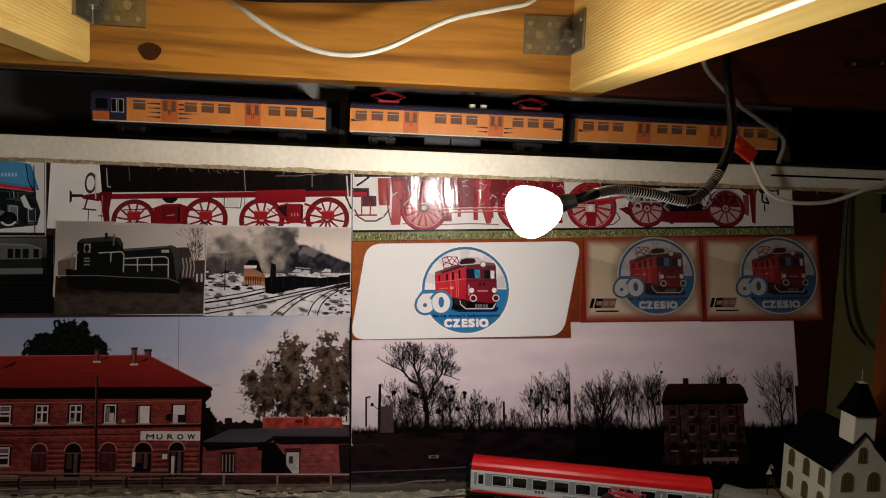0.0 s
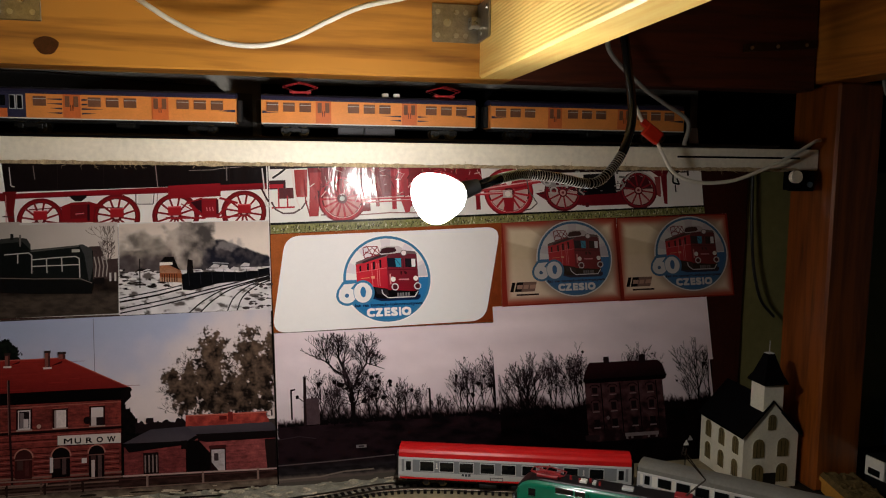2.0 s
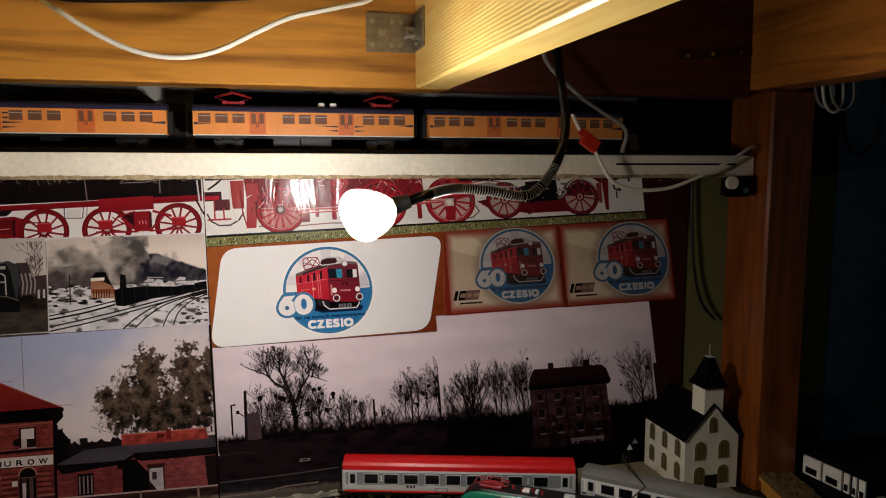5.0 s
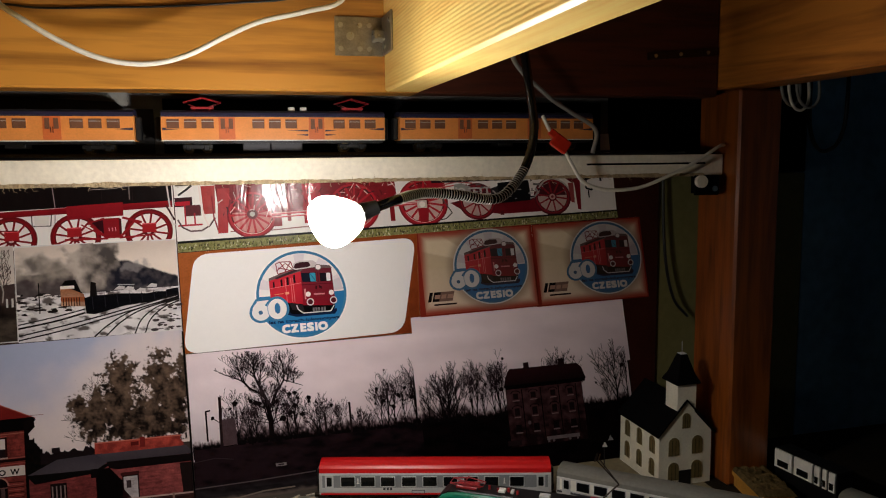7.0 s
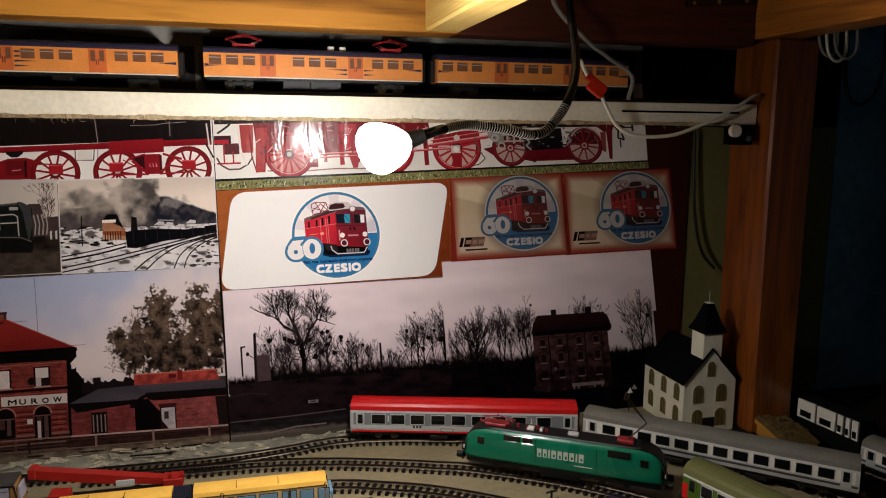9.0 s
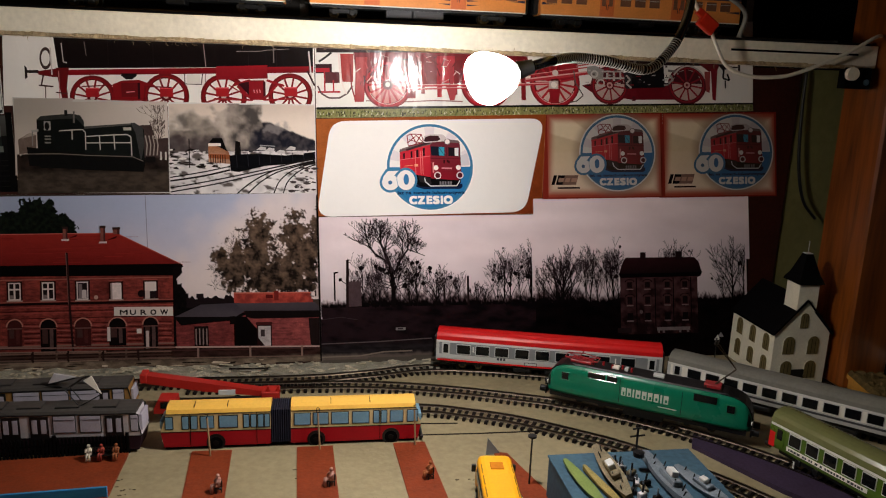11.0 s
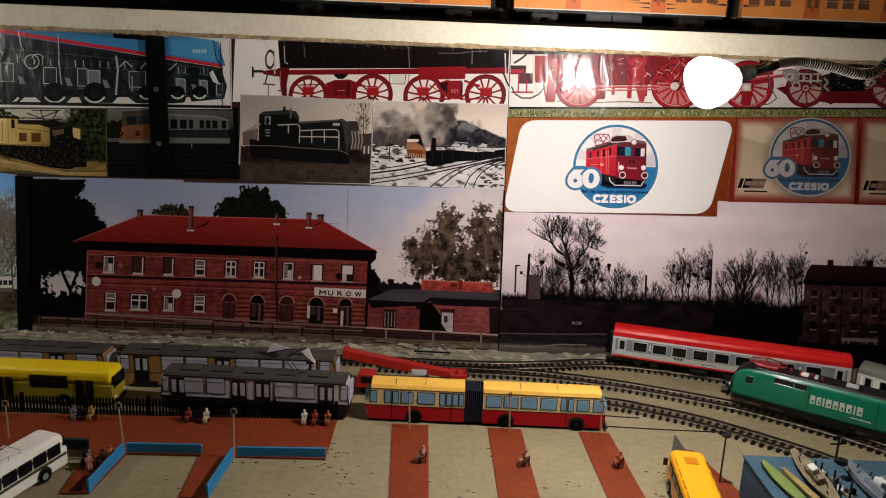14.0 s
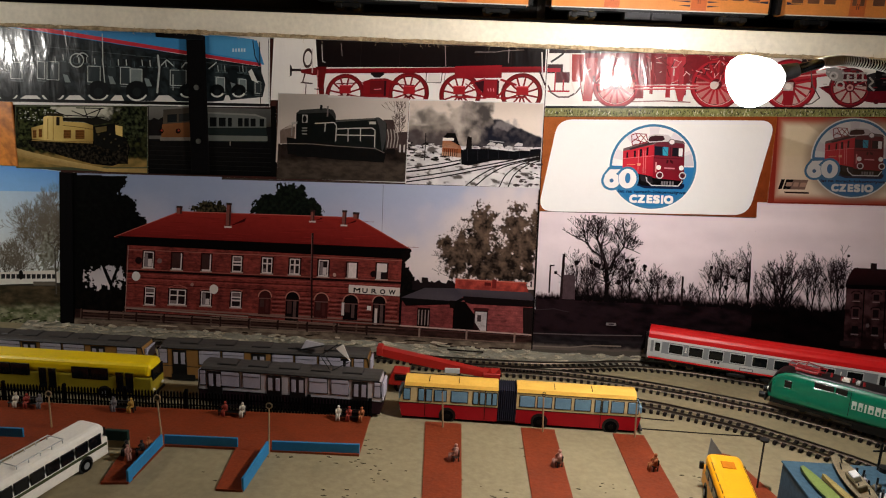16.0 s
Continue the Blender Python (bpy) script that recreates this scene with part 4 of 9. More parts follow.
# platform, fences and ground
s.field(-212, 599, 692, 645, lambda x, y: mixed(mixed(c(58, 36, 32), c(30, 18, 16), 0.5 + fbm(x * 0.3, y, 6, 3)), mixed(c(128, 112, 96), c(84, 70, 60), 0.5 + fbm(x * 0.4, y, 8, 4)), ramp(y + 3 * fbm(x, 0, 30, 2), 614, 621)), 2.6, 0.3, lambda x, y: y < 650 - (x + 211) * 0.0262 and x > -213 + (y - 640) * 0.09)
for x0, x1, y0, y1, wd, cc in ((-105, 150, 592, 596, 2.6, c(140, 116, 106)), (150, 446, 592, 597, 2.4, c(130, 100, 92)), (446, 690, 597, 601, 2.6, c(176, 146, 138)), (-200, 72, 601, 602, 1.6, c(110, 86, 78)), (72, 330, 599, 601, 2.2, c(126, 98, 88)), (340, 690, 602, 604, 1.4, c(70, 40, 38)), (-205, 70, 621, 619, 1.8, c(110, 92, 80)), (75, 152, 618, 617, 2.4, c(140, 118, 104)), (155, 320, 619, 616, 1.8, c(126, 104, 92)), (350, 660, 615, 617, 1.6, c(112, 88, 78))):
    s.line([(x0, y0), (x1, y1)], wd, cc)
for x in (-200, -110, -30, 73, 92, 152, 247, 318, 362, 482, 570, 658):
    s.rect(x, 598, x + 3.4, 617, c(130, 104, 94) if x > 400 else c(84, 62, 54), 0.2)
for _ in range(44):
    x, y = random.uniform(-200, 680), random.uniform(622, 634)
    s.oval(x, y, random.uniform(4, 22), random.uniform(0.7, 2), random.choice([c(170, 152, 132), c(60, 46, 40), c(190, 172, 150), c(36, 28, 24)]), 0.3, 8, 0.3)
for x in range(-196, 440, 58):
    for k, y in enumerate((603, 608.5, 614)):
        s.line([(x, y + random.uniform(-0.6, 0.6)), (x + 55, y + random.uniform(-0.6, 0.6))], 2.4, (c(112, 86, 76), c(66, 46, 40), c(96, 74, 66))[k])
    s.rect(x - 1.5, 599, x + 1.5, 618, c(40, 26, 24), 0.2)
s.line([(691, 338), (692, 627)], 2.4, c(12, 9, 9))
s.done()

# small photos above the station
s = Sheet("locomotive_photo", BOARD_A, [(28, 186), (262, 188), (263, 307), (30, 297)], c(70, 76, 56), "photo of a yellow electric locomotive among trees", lift=0.0016)
K = lambda x, y: (3 + x / 2.33, 40 + y / 2.33)


def woods(x, y):
    leaf = mixed(c(8, 10, 6), c(66, 68, 38), 0.25 + 0.9 * fbm(x, y, 9, 4, 3.0))
    gap = ramp(1.15 - math.hypot((x - 140) / 70, (y - 196) / 22) + 0.35 * fbm(x, y, 10, 3, 5.0), 0.1, 0.5)
    col = mixed(leaf, c(190, 186, 170), gap)
    ground = ramp(y - 268 - (x - 30) * 0.06 + 3 * fbm(x, y, 9, 3), -3, 4)
    return mixed(col, mixed(c(150, 120, 66), c(112, 96, 52), 0.5 + fbm(x * 0.5, y, 9, 4)), ground)


s.field(30, 189, 261, 296, woods, 2.2, 0.1, lambda x, y: y > 188 and y < 295 + (x - 30) * 0.04)
CREAM, TANC = c(206, 178, 108), c(150, 122, 66)
s.field(34, 189, 104, 258, lambda x, y: mixed(c(6, 8, 4), c(70, 76, 40), 0.28 + 1.1 * fbm(x, y, 6, 4, 8.0)), 1.6, 0.2, lambda x, y: 1 - math.hypot((x - 60) / 52, (y - 214) / 44) + 0.3 * fbm(x, y, 9, 3, 2.0) > 0.1)
s.field(206, 189, 260, 250, lambda x, y: mixed(c(6, 8, 5), c(66, 72, 46), 0.28 + 1.1 * fbm(x, y, 6, 4, 9.0)), 1.6, 0.2, lambda x, y: 1 - math.hypot((x - 238) / 30, (y - 216) / 36) + 0.4 * fbm(x, y, 8, 3, 3.0) > 0.1)
for _ in range(40):
    s.oval(random.uniform(34, 104), random.uniform(192, 214), random.uniform(0.8, 2.4), random.uniform(0.8, 1.8), c(150, 152, 142), 0.1, 7, 0.3)
# underframe, with wheels and springs lost in shade
s.face([(54, 246), (110, 250), (164, 250), (222, 242), (232, 262), (226, 284), (200, 294), (164, 290), (112, 276), (66, 262), (52, 254)], c(9, 8, 7), 0.4)
s.field(56, 250, 228, 290, lambda x, y: mixed(c(4, 4, 4), c(58, 50, 38), 0.1 + 1.3 * fbm(x, y, 5, 4, 2.0)), 1.8, 0.2, lambda x, y: y < 258 + (x - 50) * 0.28 and y < 292)
s.face([(57, 226), (80, 220), (80, 248), (58, 246)], [TANC, CREAM, CREAM, TANC], 0.15)
s.face([(78, 208), (86, 202), (110, 203), (113, 209), (113, 250), (79, 248)], [c(226, 198, 126), c(230, 204, 132), c(214, 186, 112), c(190, 160, 92), c(196, 168, 98), c(216, 190, 118)], 0.1)
s.face([(113, 215), (150, 217), (166, 222), (166, 251), (113, 250)], [c(196, 168, 98), c(186, 158, 90), c(150, 122, 66), c(140, 112, 58), c(190, 162, 94)], 0.12)
s.face([(76, 207), (86, 200), (112, 201), (116, 208), (110, 206), (86, 205)], c(40, 34, 22), 0.2)
s.face([(166, 224), (205, 218), (218, 224), (220, 256), (206, 268), (168, 256)], c(16, 15, 13), 0.4)
s.face([(205, 221), (218, 224), (218, 242), (206, 238)], CREAM, 0.2)
s.face([(170, 226), (190, 223), (190, 232), (172, 236)], c(96, 82, 50), 0.3)
s.rect(101, 207, 107, 222, c(30, 24, 16), 0.2)
s.rect(85, 210, 87, 246, c(170, 142, 80), 0.1)
s.rect(95, 206, 96.4, 248, c(150, 122, 66), 0.1)
for x0, y0, x1, y1 in ((60, 230, 66, 244), (70, 228, 76, 243), (114, 230, 127, 245), (135, 230, 151, 246)):
    s.rect(x0, y0, x1, y1, c(112, 70, 30), 0.3)
    for yy in range(int(y0) + 2, int(y1), 3):
        s.rect(x0, yy, x1, yy + 1, c(70, 44, 20))
s.line([(58, 248), (113, 251), (166, 253)], 1.8, c(150, 124, 70))
s.line([(113, 222), (140, 225), (166, 229)], 1.0, c(84, 62, 34))
s.face([(112, 208), (176, 208), (200, 216), (166, 222), (150, 216), (113, 214)], c(26, 24, 20), 0.4)
for a, b in (((128, 196), (150, 205)), ((150, 205), (182, 192)), ((136, 191), (186, 192)), ((120, 204), (186, 208)), ((150, 190), (158, 212)), ((180, 192), (170, 210)), ((100, 198), (122, 206))):
    s.line([a, b], 1.8, c(20, 19, 18))
for x, y in ((74, 256), (92, 261), (112, 267), (138, 274), (164, 280), (188, 282), (210, 276)):
    s.ring(x, y, 5.0, 6.4, c(34, 29, 23), 14)
for x, y in ((176, 238), (186, 246), (198, 252), (206, 246), (212, 258), (196, 238)):
    s.oval(x, y, 1.8, 1.8, c(66, 60, 46), 0.2, 10)
s.face([(31, 262), (60, 270), (120, 284), (190, 298), (262, 298), (262, 306), (190, 304), (100, 292), (31, 276)], [c(170, 142, 88), c(176, 150, 96), c(186, 160, 104), c(176, 150, 96), c(150, 124, 76), c(150, 124, 76), c(170, 142, 88), c(160, 132, 80), c(140, 112, 66)], 0.25)
s.done()

s = Sheet("train_photo", BOARD_A, [(263, 187), (489, 192), (491, 313), (264, 307)], c(19, 18, 19), "dark photo of a green and cream train at dusk", lift=0.0012)
s.face([(264, 188), (488, 193), (488, 225), (264, 220)], [c(111, 108, 103), c(74, 74, 72), c(48, 47, 45), c(71, 69, 66)], 0.15)
s.skyline(264, 292, 213, 209, 246, c(22, 19, 19), 3, 4)
s.rect(264, 240, 290, 246, c(88, 85, 81), 0.2)
s.face([(290, 194), (338, 191), (342, 216), (289, 220)], [c(62, 57, 50), c(59, 54, 47), c(71, 62, 51), c(76, 66, 54)], 0.2)
s.face([(288, 220), (342, 216), (342, 246), (286, 246)], [c(122, 79, 48), c(111, 69, 41), c(88, 54, 32), c(111, 68, 38)], 0.15)
s.face([(297, 203), (314, 202), (314, 216), (297, 217)], c(26, 28, 29), 0.2)
s.face([(317, 202), (336, 200), (336, 214), (317, 216)], c(38, 39, 39), 0.2)
s.rect(284, 243, 342, 249, c(111, 105, 97), 0.3)
for x in (286, 316):
    s.oval(x, 232, 4.6, 4.6, c(22, 10, 7), 0, 12)
    s.oval(x + 1, 231, 1.8, 1.8, c(152, 51, 37), 0, 10)
s.face([(342, 199), (452, 204), (470, 210), (474, 252), (342, 250)], c(29, 35, 34), 0.15)
s.face([(342, 199), (452, 204), (472, 211), (472, 226), (342, 226)], c(91, 94, 91), 0.12)
s.face([(342, 197), (452, 202), (472, 209), (472, 211), (452, 205), (342, 200)], c(118, 118, 113), 0.1)
for x0, x1 in ((346, 352), (372, 384), (388, 400), (404, 411), (422, 430), (433, 441), (444, 453), (460, 468)):
    s.rect(x0, 207 + (x0 - 346) * 0.03, x1, 224, c(14, 16, 17), 0.1)
s.face([(342, 239), (474, 241), (474, 250), (342, 249)], c(99, 102, 97), 0.12)
s.face([(264, 250), (490, 252), (490, 312), (264, 306)], [c(19, 17, 16), c(13, 12, 13), c(8, 8, 8), c(8, 8, 8)], 0.6)
for q in range(6):
    s.line([(265, 258 + q * 8), (489, 264 + q * 8)], 1.0, c(29, 28, 27))
s.line([(356, 256), (356, 274), (358, 290)], 1.8, c(125, 121, 115))
s.rect(407, 250, 409, 258, c(111, 108, 103))
s.rect(480, 188, 489, 310, c(10, 9, 9), 0.2)
s.done()

s = Sheet("shunter_photo", BOARD_B, [(187, 168), (442, 177), (443, 333), (193, 330)], c(186, 180, 174), "photo of a dark green shunting locomotive in a yard", lift=0.0018)
s.field(189, 170, 442, 300, lambda x, y: mixed(mixed(c(158, 148, 140), c(196, 184, 176), ramp(x, 190, 440)), c(206, 190, 180), ramp(y, 180, 260) * 0.6), 6.0, 0.03, lambda x, y: y > 169.5 + (x - 187) * 0.036)
s.field(192, 236, 442, 331, lambda x, y: mixed(mixed(c(44, 34, 30), c(20, 15, 14), 0.5 + fbm(x, y, 18, 4)), mixed(c(70, 60, 52), c(48, 40, 35), 0.5 + fbm(x * 0.4, y, 8, 4)), ramp(y, 288, 302)), 2.4, 0.25, lambda x, y: y > 264 + 6 * fbm(x, 0, 12, 3))
s.face([(194, 240), (214, 228), (224, 232), (224, 262), (196, 264)], c(104, 88, 80), 0.3)
s.face([(200, 238), (214, 228), (224, 232)], c(150, 138, 128), 0.2)
s.wild_tree(424, 270, 96, 3, c(66, 54, 50), c(84, 70, 66), 6, 0.05)
s.face([(396, 216), (414, 216), (418, 230), (418, 240), (442, 238), (442, 272), (398, 272)], c(64, 50, 48), 0.4)
LOK = c(15, 17, 16)
s.face([(225, 206), (232, 201), (280, 197), (296, 200), (303, 210), (303, 290), (230, 288), (226, 250)], LOK, 0.3)
s.face([(224, 207), (232, 200), (282, 196), (297, 199), (303, 209), (302, 217), (290, 204), (232, 207)], c(46, 46, 44), 0.2)
s.rect(271, 190, 276, 200, c(24, 24, 24))
s.rect(285, 192, 288, 212, c(96, 92, 88))
s.face([(303, 218), (380, 213), (396, 218), (402, 224), (402, 284), (303, 288)], c(20, 22, 21), 0.3)
s.face([(303, 219), (380, 213), (380, 216), (303, 222)], c(74, 72, 68), 0.2)
s.face([(380, 212), (386, 212), (400, 220), (402, 250), (396, 280), (388, 230)], c(56, 56, 56), 0.3)
s.face([(216, 224), (228, 222), (228, 226), (218, 228)], c(150, 146, 140))
s.rect(217, 226, 219, 250, c(120, 116, 112))
s.rect(237, 209, 248, 224, c(150, 146, 142), 0.2)
s.oval(242, 217, 4, 7, c(14, 13, 13), 0.1, 10)
for y in (233, 238, 244):
    s.rect(238, y, 248, y + 2.4, c(120, 118, 112))
s.face([(208, 252), (404, 276), (400, 296), (306, 292), (212, 284)], c(16, 15, 15), 0.3)
s.line([(210, 264), (260, 264), (306, 267), (382, 270), (400, 278)], 1.3, c(110, 100, 94))
RAILW = c(186, 180, 172)
for pts in ([(262, 225), (300, 223), (305, 228), (305, 258)], [(283, 224), (283, 240)], [(306, 235), (340, 233), (374, 232), (380, 236), (381, 268)], [(306, 246), (380, 246)], [(328, 234), (329, 258)], [(352, 233), (353, 257)]):
    s.line(pts, 1.7, RAILW)
s.rect(368, 220, 381, 225, c(170, 164, 152))
for x in (404, 410, 416, 422):
    s.line([(x, 234), (x + 3, 250), (x + 1, 268)], 2.0, c(150, 140, 134))
for x in (428, 436):
    s.rect(x, 262, x + 3, 276, c(190, 184, 178))
s.rect(404, 270, 420, 280, c(20, 16, 16))
s.done()

s = Sheet("winter_photo", BOARD_B, [(443, 177), (692, 182), (691, 336), (443, 334)], c(214, 210, 208), "photo of a steam train curving through snow", lift=0.0018)


def winter(x, y):
    col = mixed(c(206, 190, 178), c(226, 210, 198), ramp(y, 180, 225))
    ridge = 226 - 8 * ramp(x, 560, 606) + 0.42 * max(0, x - 612) - 6 * ramp(x, 470, 520) + 2 * fbm(x, 0, 10, 3)
    hill = ramp(y, ridge - 1.5, ridge + 2)
    col = mixed(col, mixed(mixed(c(70, 60, 60), c(26, 26, 36), ramp(x, 500, 600)), c(100, 92, 92), 0.2 + 0.6 * fbm(x, y, 16, 4)), hill)
    plume = 1 - math.hypot((x - 552 - (250 - y) * 0.2) / (30 + max(0, 250 - y) * 0.42), (y - 222) / 70)
    plume += 0.5 * fbm(x, y, 26, 5, 7.0)
    tone = mixed(c(74, 68, 66), c(180, 166, 156), 0.5 + 0.8 * fbm(x, y, 26, 5, 3.0) - (x - 548) * 0.005)
    col = mixed(col, tone, ramp(plume, 0.0, 0.35))
    drift = 1 - math.hypot((x - 482) / 62, (y - 218) / 32) + 0.6 * fbm(x, y, 34, 4, 4.0)
    col = mixed(col, mixed(c(84, 78, 74), c(156, 144, 134), 0.5 + fbm(x, y, 30, 4)), ramp(drift, 0.0, 0.6) * 0.9)
    wisp = 1 - math.hypot((x - 620) / 34, (y - 222) / 14) + 0.6 * fbm(x, y, 12, 4, 9.0)
    return mixed(col, c(140, 132, 132), ramp(wisp, 0.2, 0.7) * 0.6)


def snow(x, y):
    k = fbm(x * 0.45, y, 9, 5, 8.0)
    dirt = ramp(k + 0.3 * ramp(x, 560, 450) * ramp(y, 300, 262) - 0.1 * ramp(y, 280, 330), 0.1, 0.45)
    return mixed(mixed(c(200, 194, 196), c(226, 220, 220), 0.5 + fbm(x, y, 30, 3)), c(92, 84, 82), dirt)


s.field(444, 180, 690.5, 268, winter, 1.8, 0.04, lambda x, y: y > 178.5 + (x - 443) * 0.02)
s.field(444, 262, 690.5, 334.5, snow, 1.8, 0.05, lambda x, y: y > 262 + 4 * fbm(x, 0, 9, 3))
for _ in range(60):
    x, y = random.uniform(446, 540), random.uniform(256, 292)
    s.oval(x, y, random.uniform(2, 8), random.uniform(0.8, 2.4), random.choice([c(24, 20, 20), c(40, 32, 32), c(220, 214, 212)]), 0.3, 7, 0.4)
s.face([(509, 252), (530, 252), (544, 264), (546, 284), (509, 280)], [c(150, 96, 66), c(150, 96, 66), c(120, 74, 52), c(160, 120, 100), c(176, 136, 112)], 0.4)
s.face([(509, 266), (546, 268), (546, 276), (509, 273)], c(140, 76, 44), 0.3)
for x in range(512, 540, 4):
    s.rect(x, 268, x + 1.6, 282, c(60, 30, 22))
s.face([(511, 246), (517, 239), (532, 239), (541, 262), (530, 256)], c(10, 8, 9), 0.1)
s.rect(509, 248, 530, 253, c(226, 216, 210))
s.face([(544, 270), (556, 267), (600, 267), (640, 270), (690, 264), (690, 278), (640, 285), (604, 288), (560, 298), (546, 296)], c(9, 9, 13), 0.35)
for x in range(556, 690, 19):
    s.line([(x, 266), (x + 1, 290 - (x - 556) * 0.09)], 1.0, c(40, 38, 44))
s.face([(555, 244), (563, 246), (564, 268), (553, 268)], c(18, 14, 14), 0.3)
for x, y in ((598, 256), (612, 258), (630, 262), (648, 256), (662, 264)):
    s.face([(x - 8, y + 4), (x, y - 2), (x + 9, y), (x + 8, y + 5)], c(190, 184, 184), 0.3)
s.line([(596, 252), (622, 254)], 1.6, c(150, 150, 152))
for pts, w in (([(444, 331), (520, 318), (600, 300), (690, 279)], 2.2), ([(444, 324), (520, 311), (590, 297), (690, 275)], 2.2), ([(556, 335), (580, 316), (620, 296), (690, 280)], 2.2), ([(574, 335), (598, 314), (632, 296), (690, 282)], 2.2), ([(618, 335), (630, 312), (655, 294), (690, 283)], 2.0), ([(634, 335), (643, 314), (664, 296), (690, 286)], 2.0), ([(444, 312), (500, 304), (545, 294)], 3), ([(444, 306), (500, 297), (545, 288)], 2)):
    s.line([tuple(p[:2]) for p in spline([(*q, 0) for q in pts], 6)], w, c(26, 22, 22))
s.line([(477, 240), (477, 290)], 1.8, c(24, 20, 20))
for _ in range(30):
    s.oval(random.uniform(640, 690), random.uniform(290, 332), random.uniform(2, 7), random.uniform(0.8, 2.4), c(70, 62, 62), 0.4, 7, 0.4)
s.done()

# poster of the blue diesel
s = Sheet("diesel_poster", BOARD_A, [(-90, 20), (478, 36), (478, 190), (-90, 184)], c(226, 222, 218), "glossy poster of a blue diesel locomotive from below", M_FOIL)
s.face([(-88, 20), (455, 72), (468, 115), (-88, 40)], c(60, 132, 184), 0.06)
s.face([(-88, 22), (462, 112), (463, 118), (-88, 30)], c(196, 44, 56), 0.05)
s.face([(-88, 32), (460, 118), (470, 150), (465, 172), (380, 180), (-88, 176)], c(28, 34, 38), 0.35)
GL, GM, GD = c(176, 182, 178), c(74, 86, 88), c(10, 12, 14)
s.field(-88, 46, 466, 172, lambda x, y: mixed(c(8, 11, 13), c(46, 55, 58), 0.3 + 0.9 * fbm(x, y, 12, 4, 2.0)), 3.0, 0.25, lambda x, y: y > 46 + (x + 88) * 0.132 and x < 462 - max(0, y - 150) * 0.4)
rd = random.Random(41)
# frames, tanks and shaded bays between them
for x in range(-80, 452, 27):
    y = 74 + (x + 88) * 0.1
    s.face([(x, y), (x + 17, y + 2), (x + 16, y + 34), (x + 1, y + 33)], rd.choice((c(22, 28, 30), c(40, 48, 50), c(12, 15, 17))), 0.3)
    s.line([(x, y - 8), (x + 24, y - 6)], 1.2, c(70, 78, 80))
for x0, y0, x1, y1, lit in ((-60, 108, -44, 138, 0), (-30, 108, -12, 142, 1), (20, 110, 40, 140, 0), (67, 109, 80, 140, 0), (84, 109, 105, 142, 0), (156, 117, 178, 146, 0), (214, 119, 232, 150, 0), (232, 122, 252, 150, 1), (302, 124, 330, 152, 0), (384, 137, 398, 162, 1), (424, 140, 436, 164, 1), (452, 144, 462, 166, 0)):
    s.face([(x0 - 3, y0 - 2), (x1, y0), (x1, y1), (x0 - 2, y1 + 3)], c(112, 122, 122) if lit else c(44, 52, 54), 0.2)
    s.line([(x0, y0), (x1, y0 + 1), (x1, y1), (x0, y1 - 1), (x0, y0)], 1.3, GL)
    s.line([(x0, y1 + 3), (x1 + 2, y1 + 4)], 1.6, c(96, 104, 104))
for x0, y0 in ((112, 131), (192, 134), (256, 138), (408, 146)):
    s.face([(x0, y0), (x0 + 8, y0 + 2), (x0 + 14, y0 + 15), (x0 + 4, y0 + 15)], c(120, 130, 130), 0.15)
for x in list(range(-70, 330, 14)) + [386, 392, 398, 424, 430, 436]:
    y = 86 + (x + 88) * 0.058 + rd.uniform(-2, 4)
    s.line([(x, y), (x + 1, y + 11)], rd.uniform(1.0, 2.4), rd.choice((GL, GM, GL)))
    s.line([(x - 4, y + 12), (x + 6, y + 13)], 1.6, GM)
s.line([(280, 97), (283, 120), (279, 165)], 3.2, c(176, 182, 178))
s.line([(307, 132), (307, 160)], 1.6, GL)
s.line([(182, 60), (183, 110), (188, 165)], 1.8, GL)
for a, b, d in (((286, 116), (296, 106), (308, 117)), ((322, 120), (330, 110), (340, 121)), ((370, 122), (380, 114), (384, 110))):
    s.line([a, b, d], 2.0, GL)
s.ring(137, 107, 11, 13, GL, 18)
s.ring(137, 107, 6, 7.4, GM, 14)
s.ring(147, 104, 9, 11, GL, 14, 3.4, 6.0)
# white paper between the wheels and the rail
for x0, x1, x2, x3 in ((-70, -58, -30, -14), (28, 46, 66, 80), (112, 124, 142, 156), (194, 204, 216, 222), (272, 282, 300, 316), (396, 400, 406, 410)):
    s.face([(x0, 180), (x1, 169), (x2, 169), (x3, 181)], c(216, 212, 206))
s.face([(440, 127), (446, 122), (458, 148), (446, 142)], c(210, 208, 202))
for x, r in ((-56, 21), (14, 21), (95, 22), (175, 20), (243, 20), (332, 14), (385, 13), (423, 13)):
    s.oval(x, 161, r, r * 0.9, GD, 0.2, 22)
    s.oval(x, 163, r * 0.4, r * 0.4, c(26, 30, 31), 0.3, 14)
    s.ring(x, 161, r - 3.4, r, c(214, 214, 206), 18, 0.45, 2.7, 0.9)
s.face([(-88, 172), (477, 184), (477, 189), (-88, 178)], c(18, 18, 18), 0.1)
s.face([(370, 60), (450, 70), (456, 108), (370, 94)], c(78, 150, 196), 0.05)
s.line([(448, 72), (452, 100), (460, 116)], 2, c(20, 40, 60))
for q in range(5):
    s.rect(412 + q * 5, 86, 415 + q * 5, 92, c(190, 210, 220))
s.line([(460, 74), (462, 185)], 1.6, c(36, 36, 36))
s.line([(476, 70), (477, 188)], 1.0, c(90, 88, 86))
s.done()


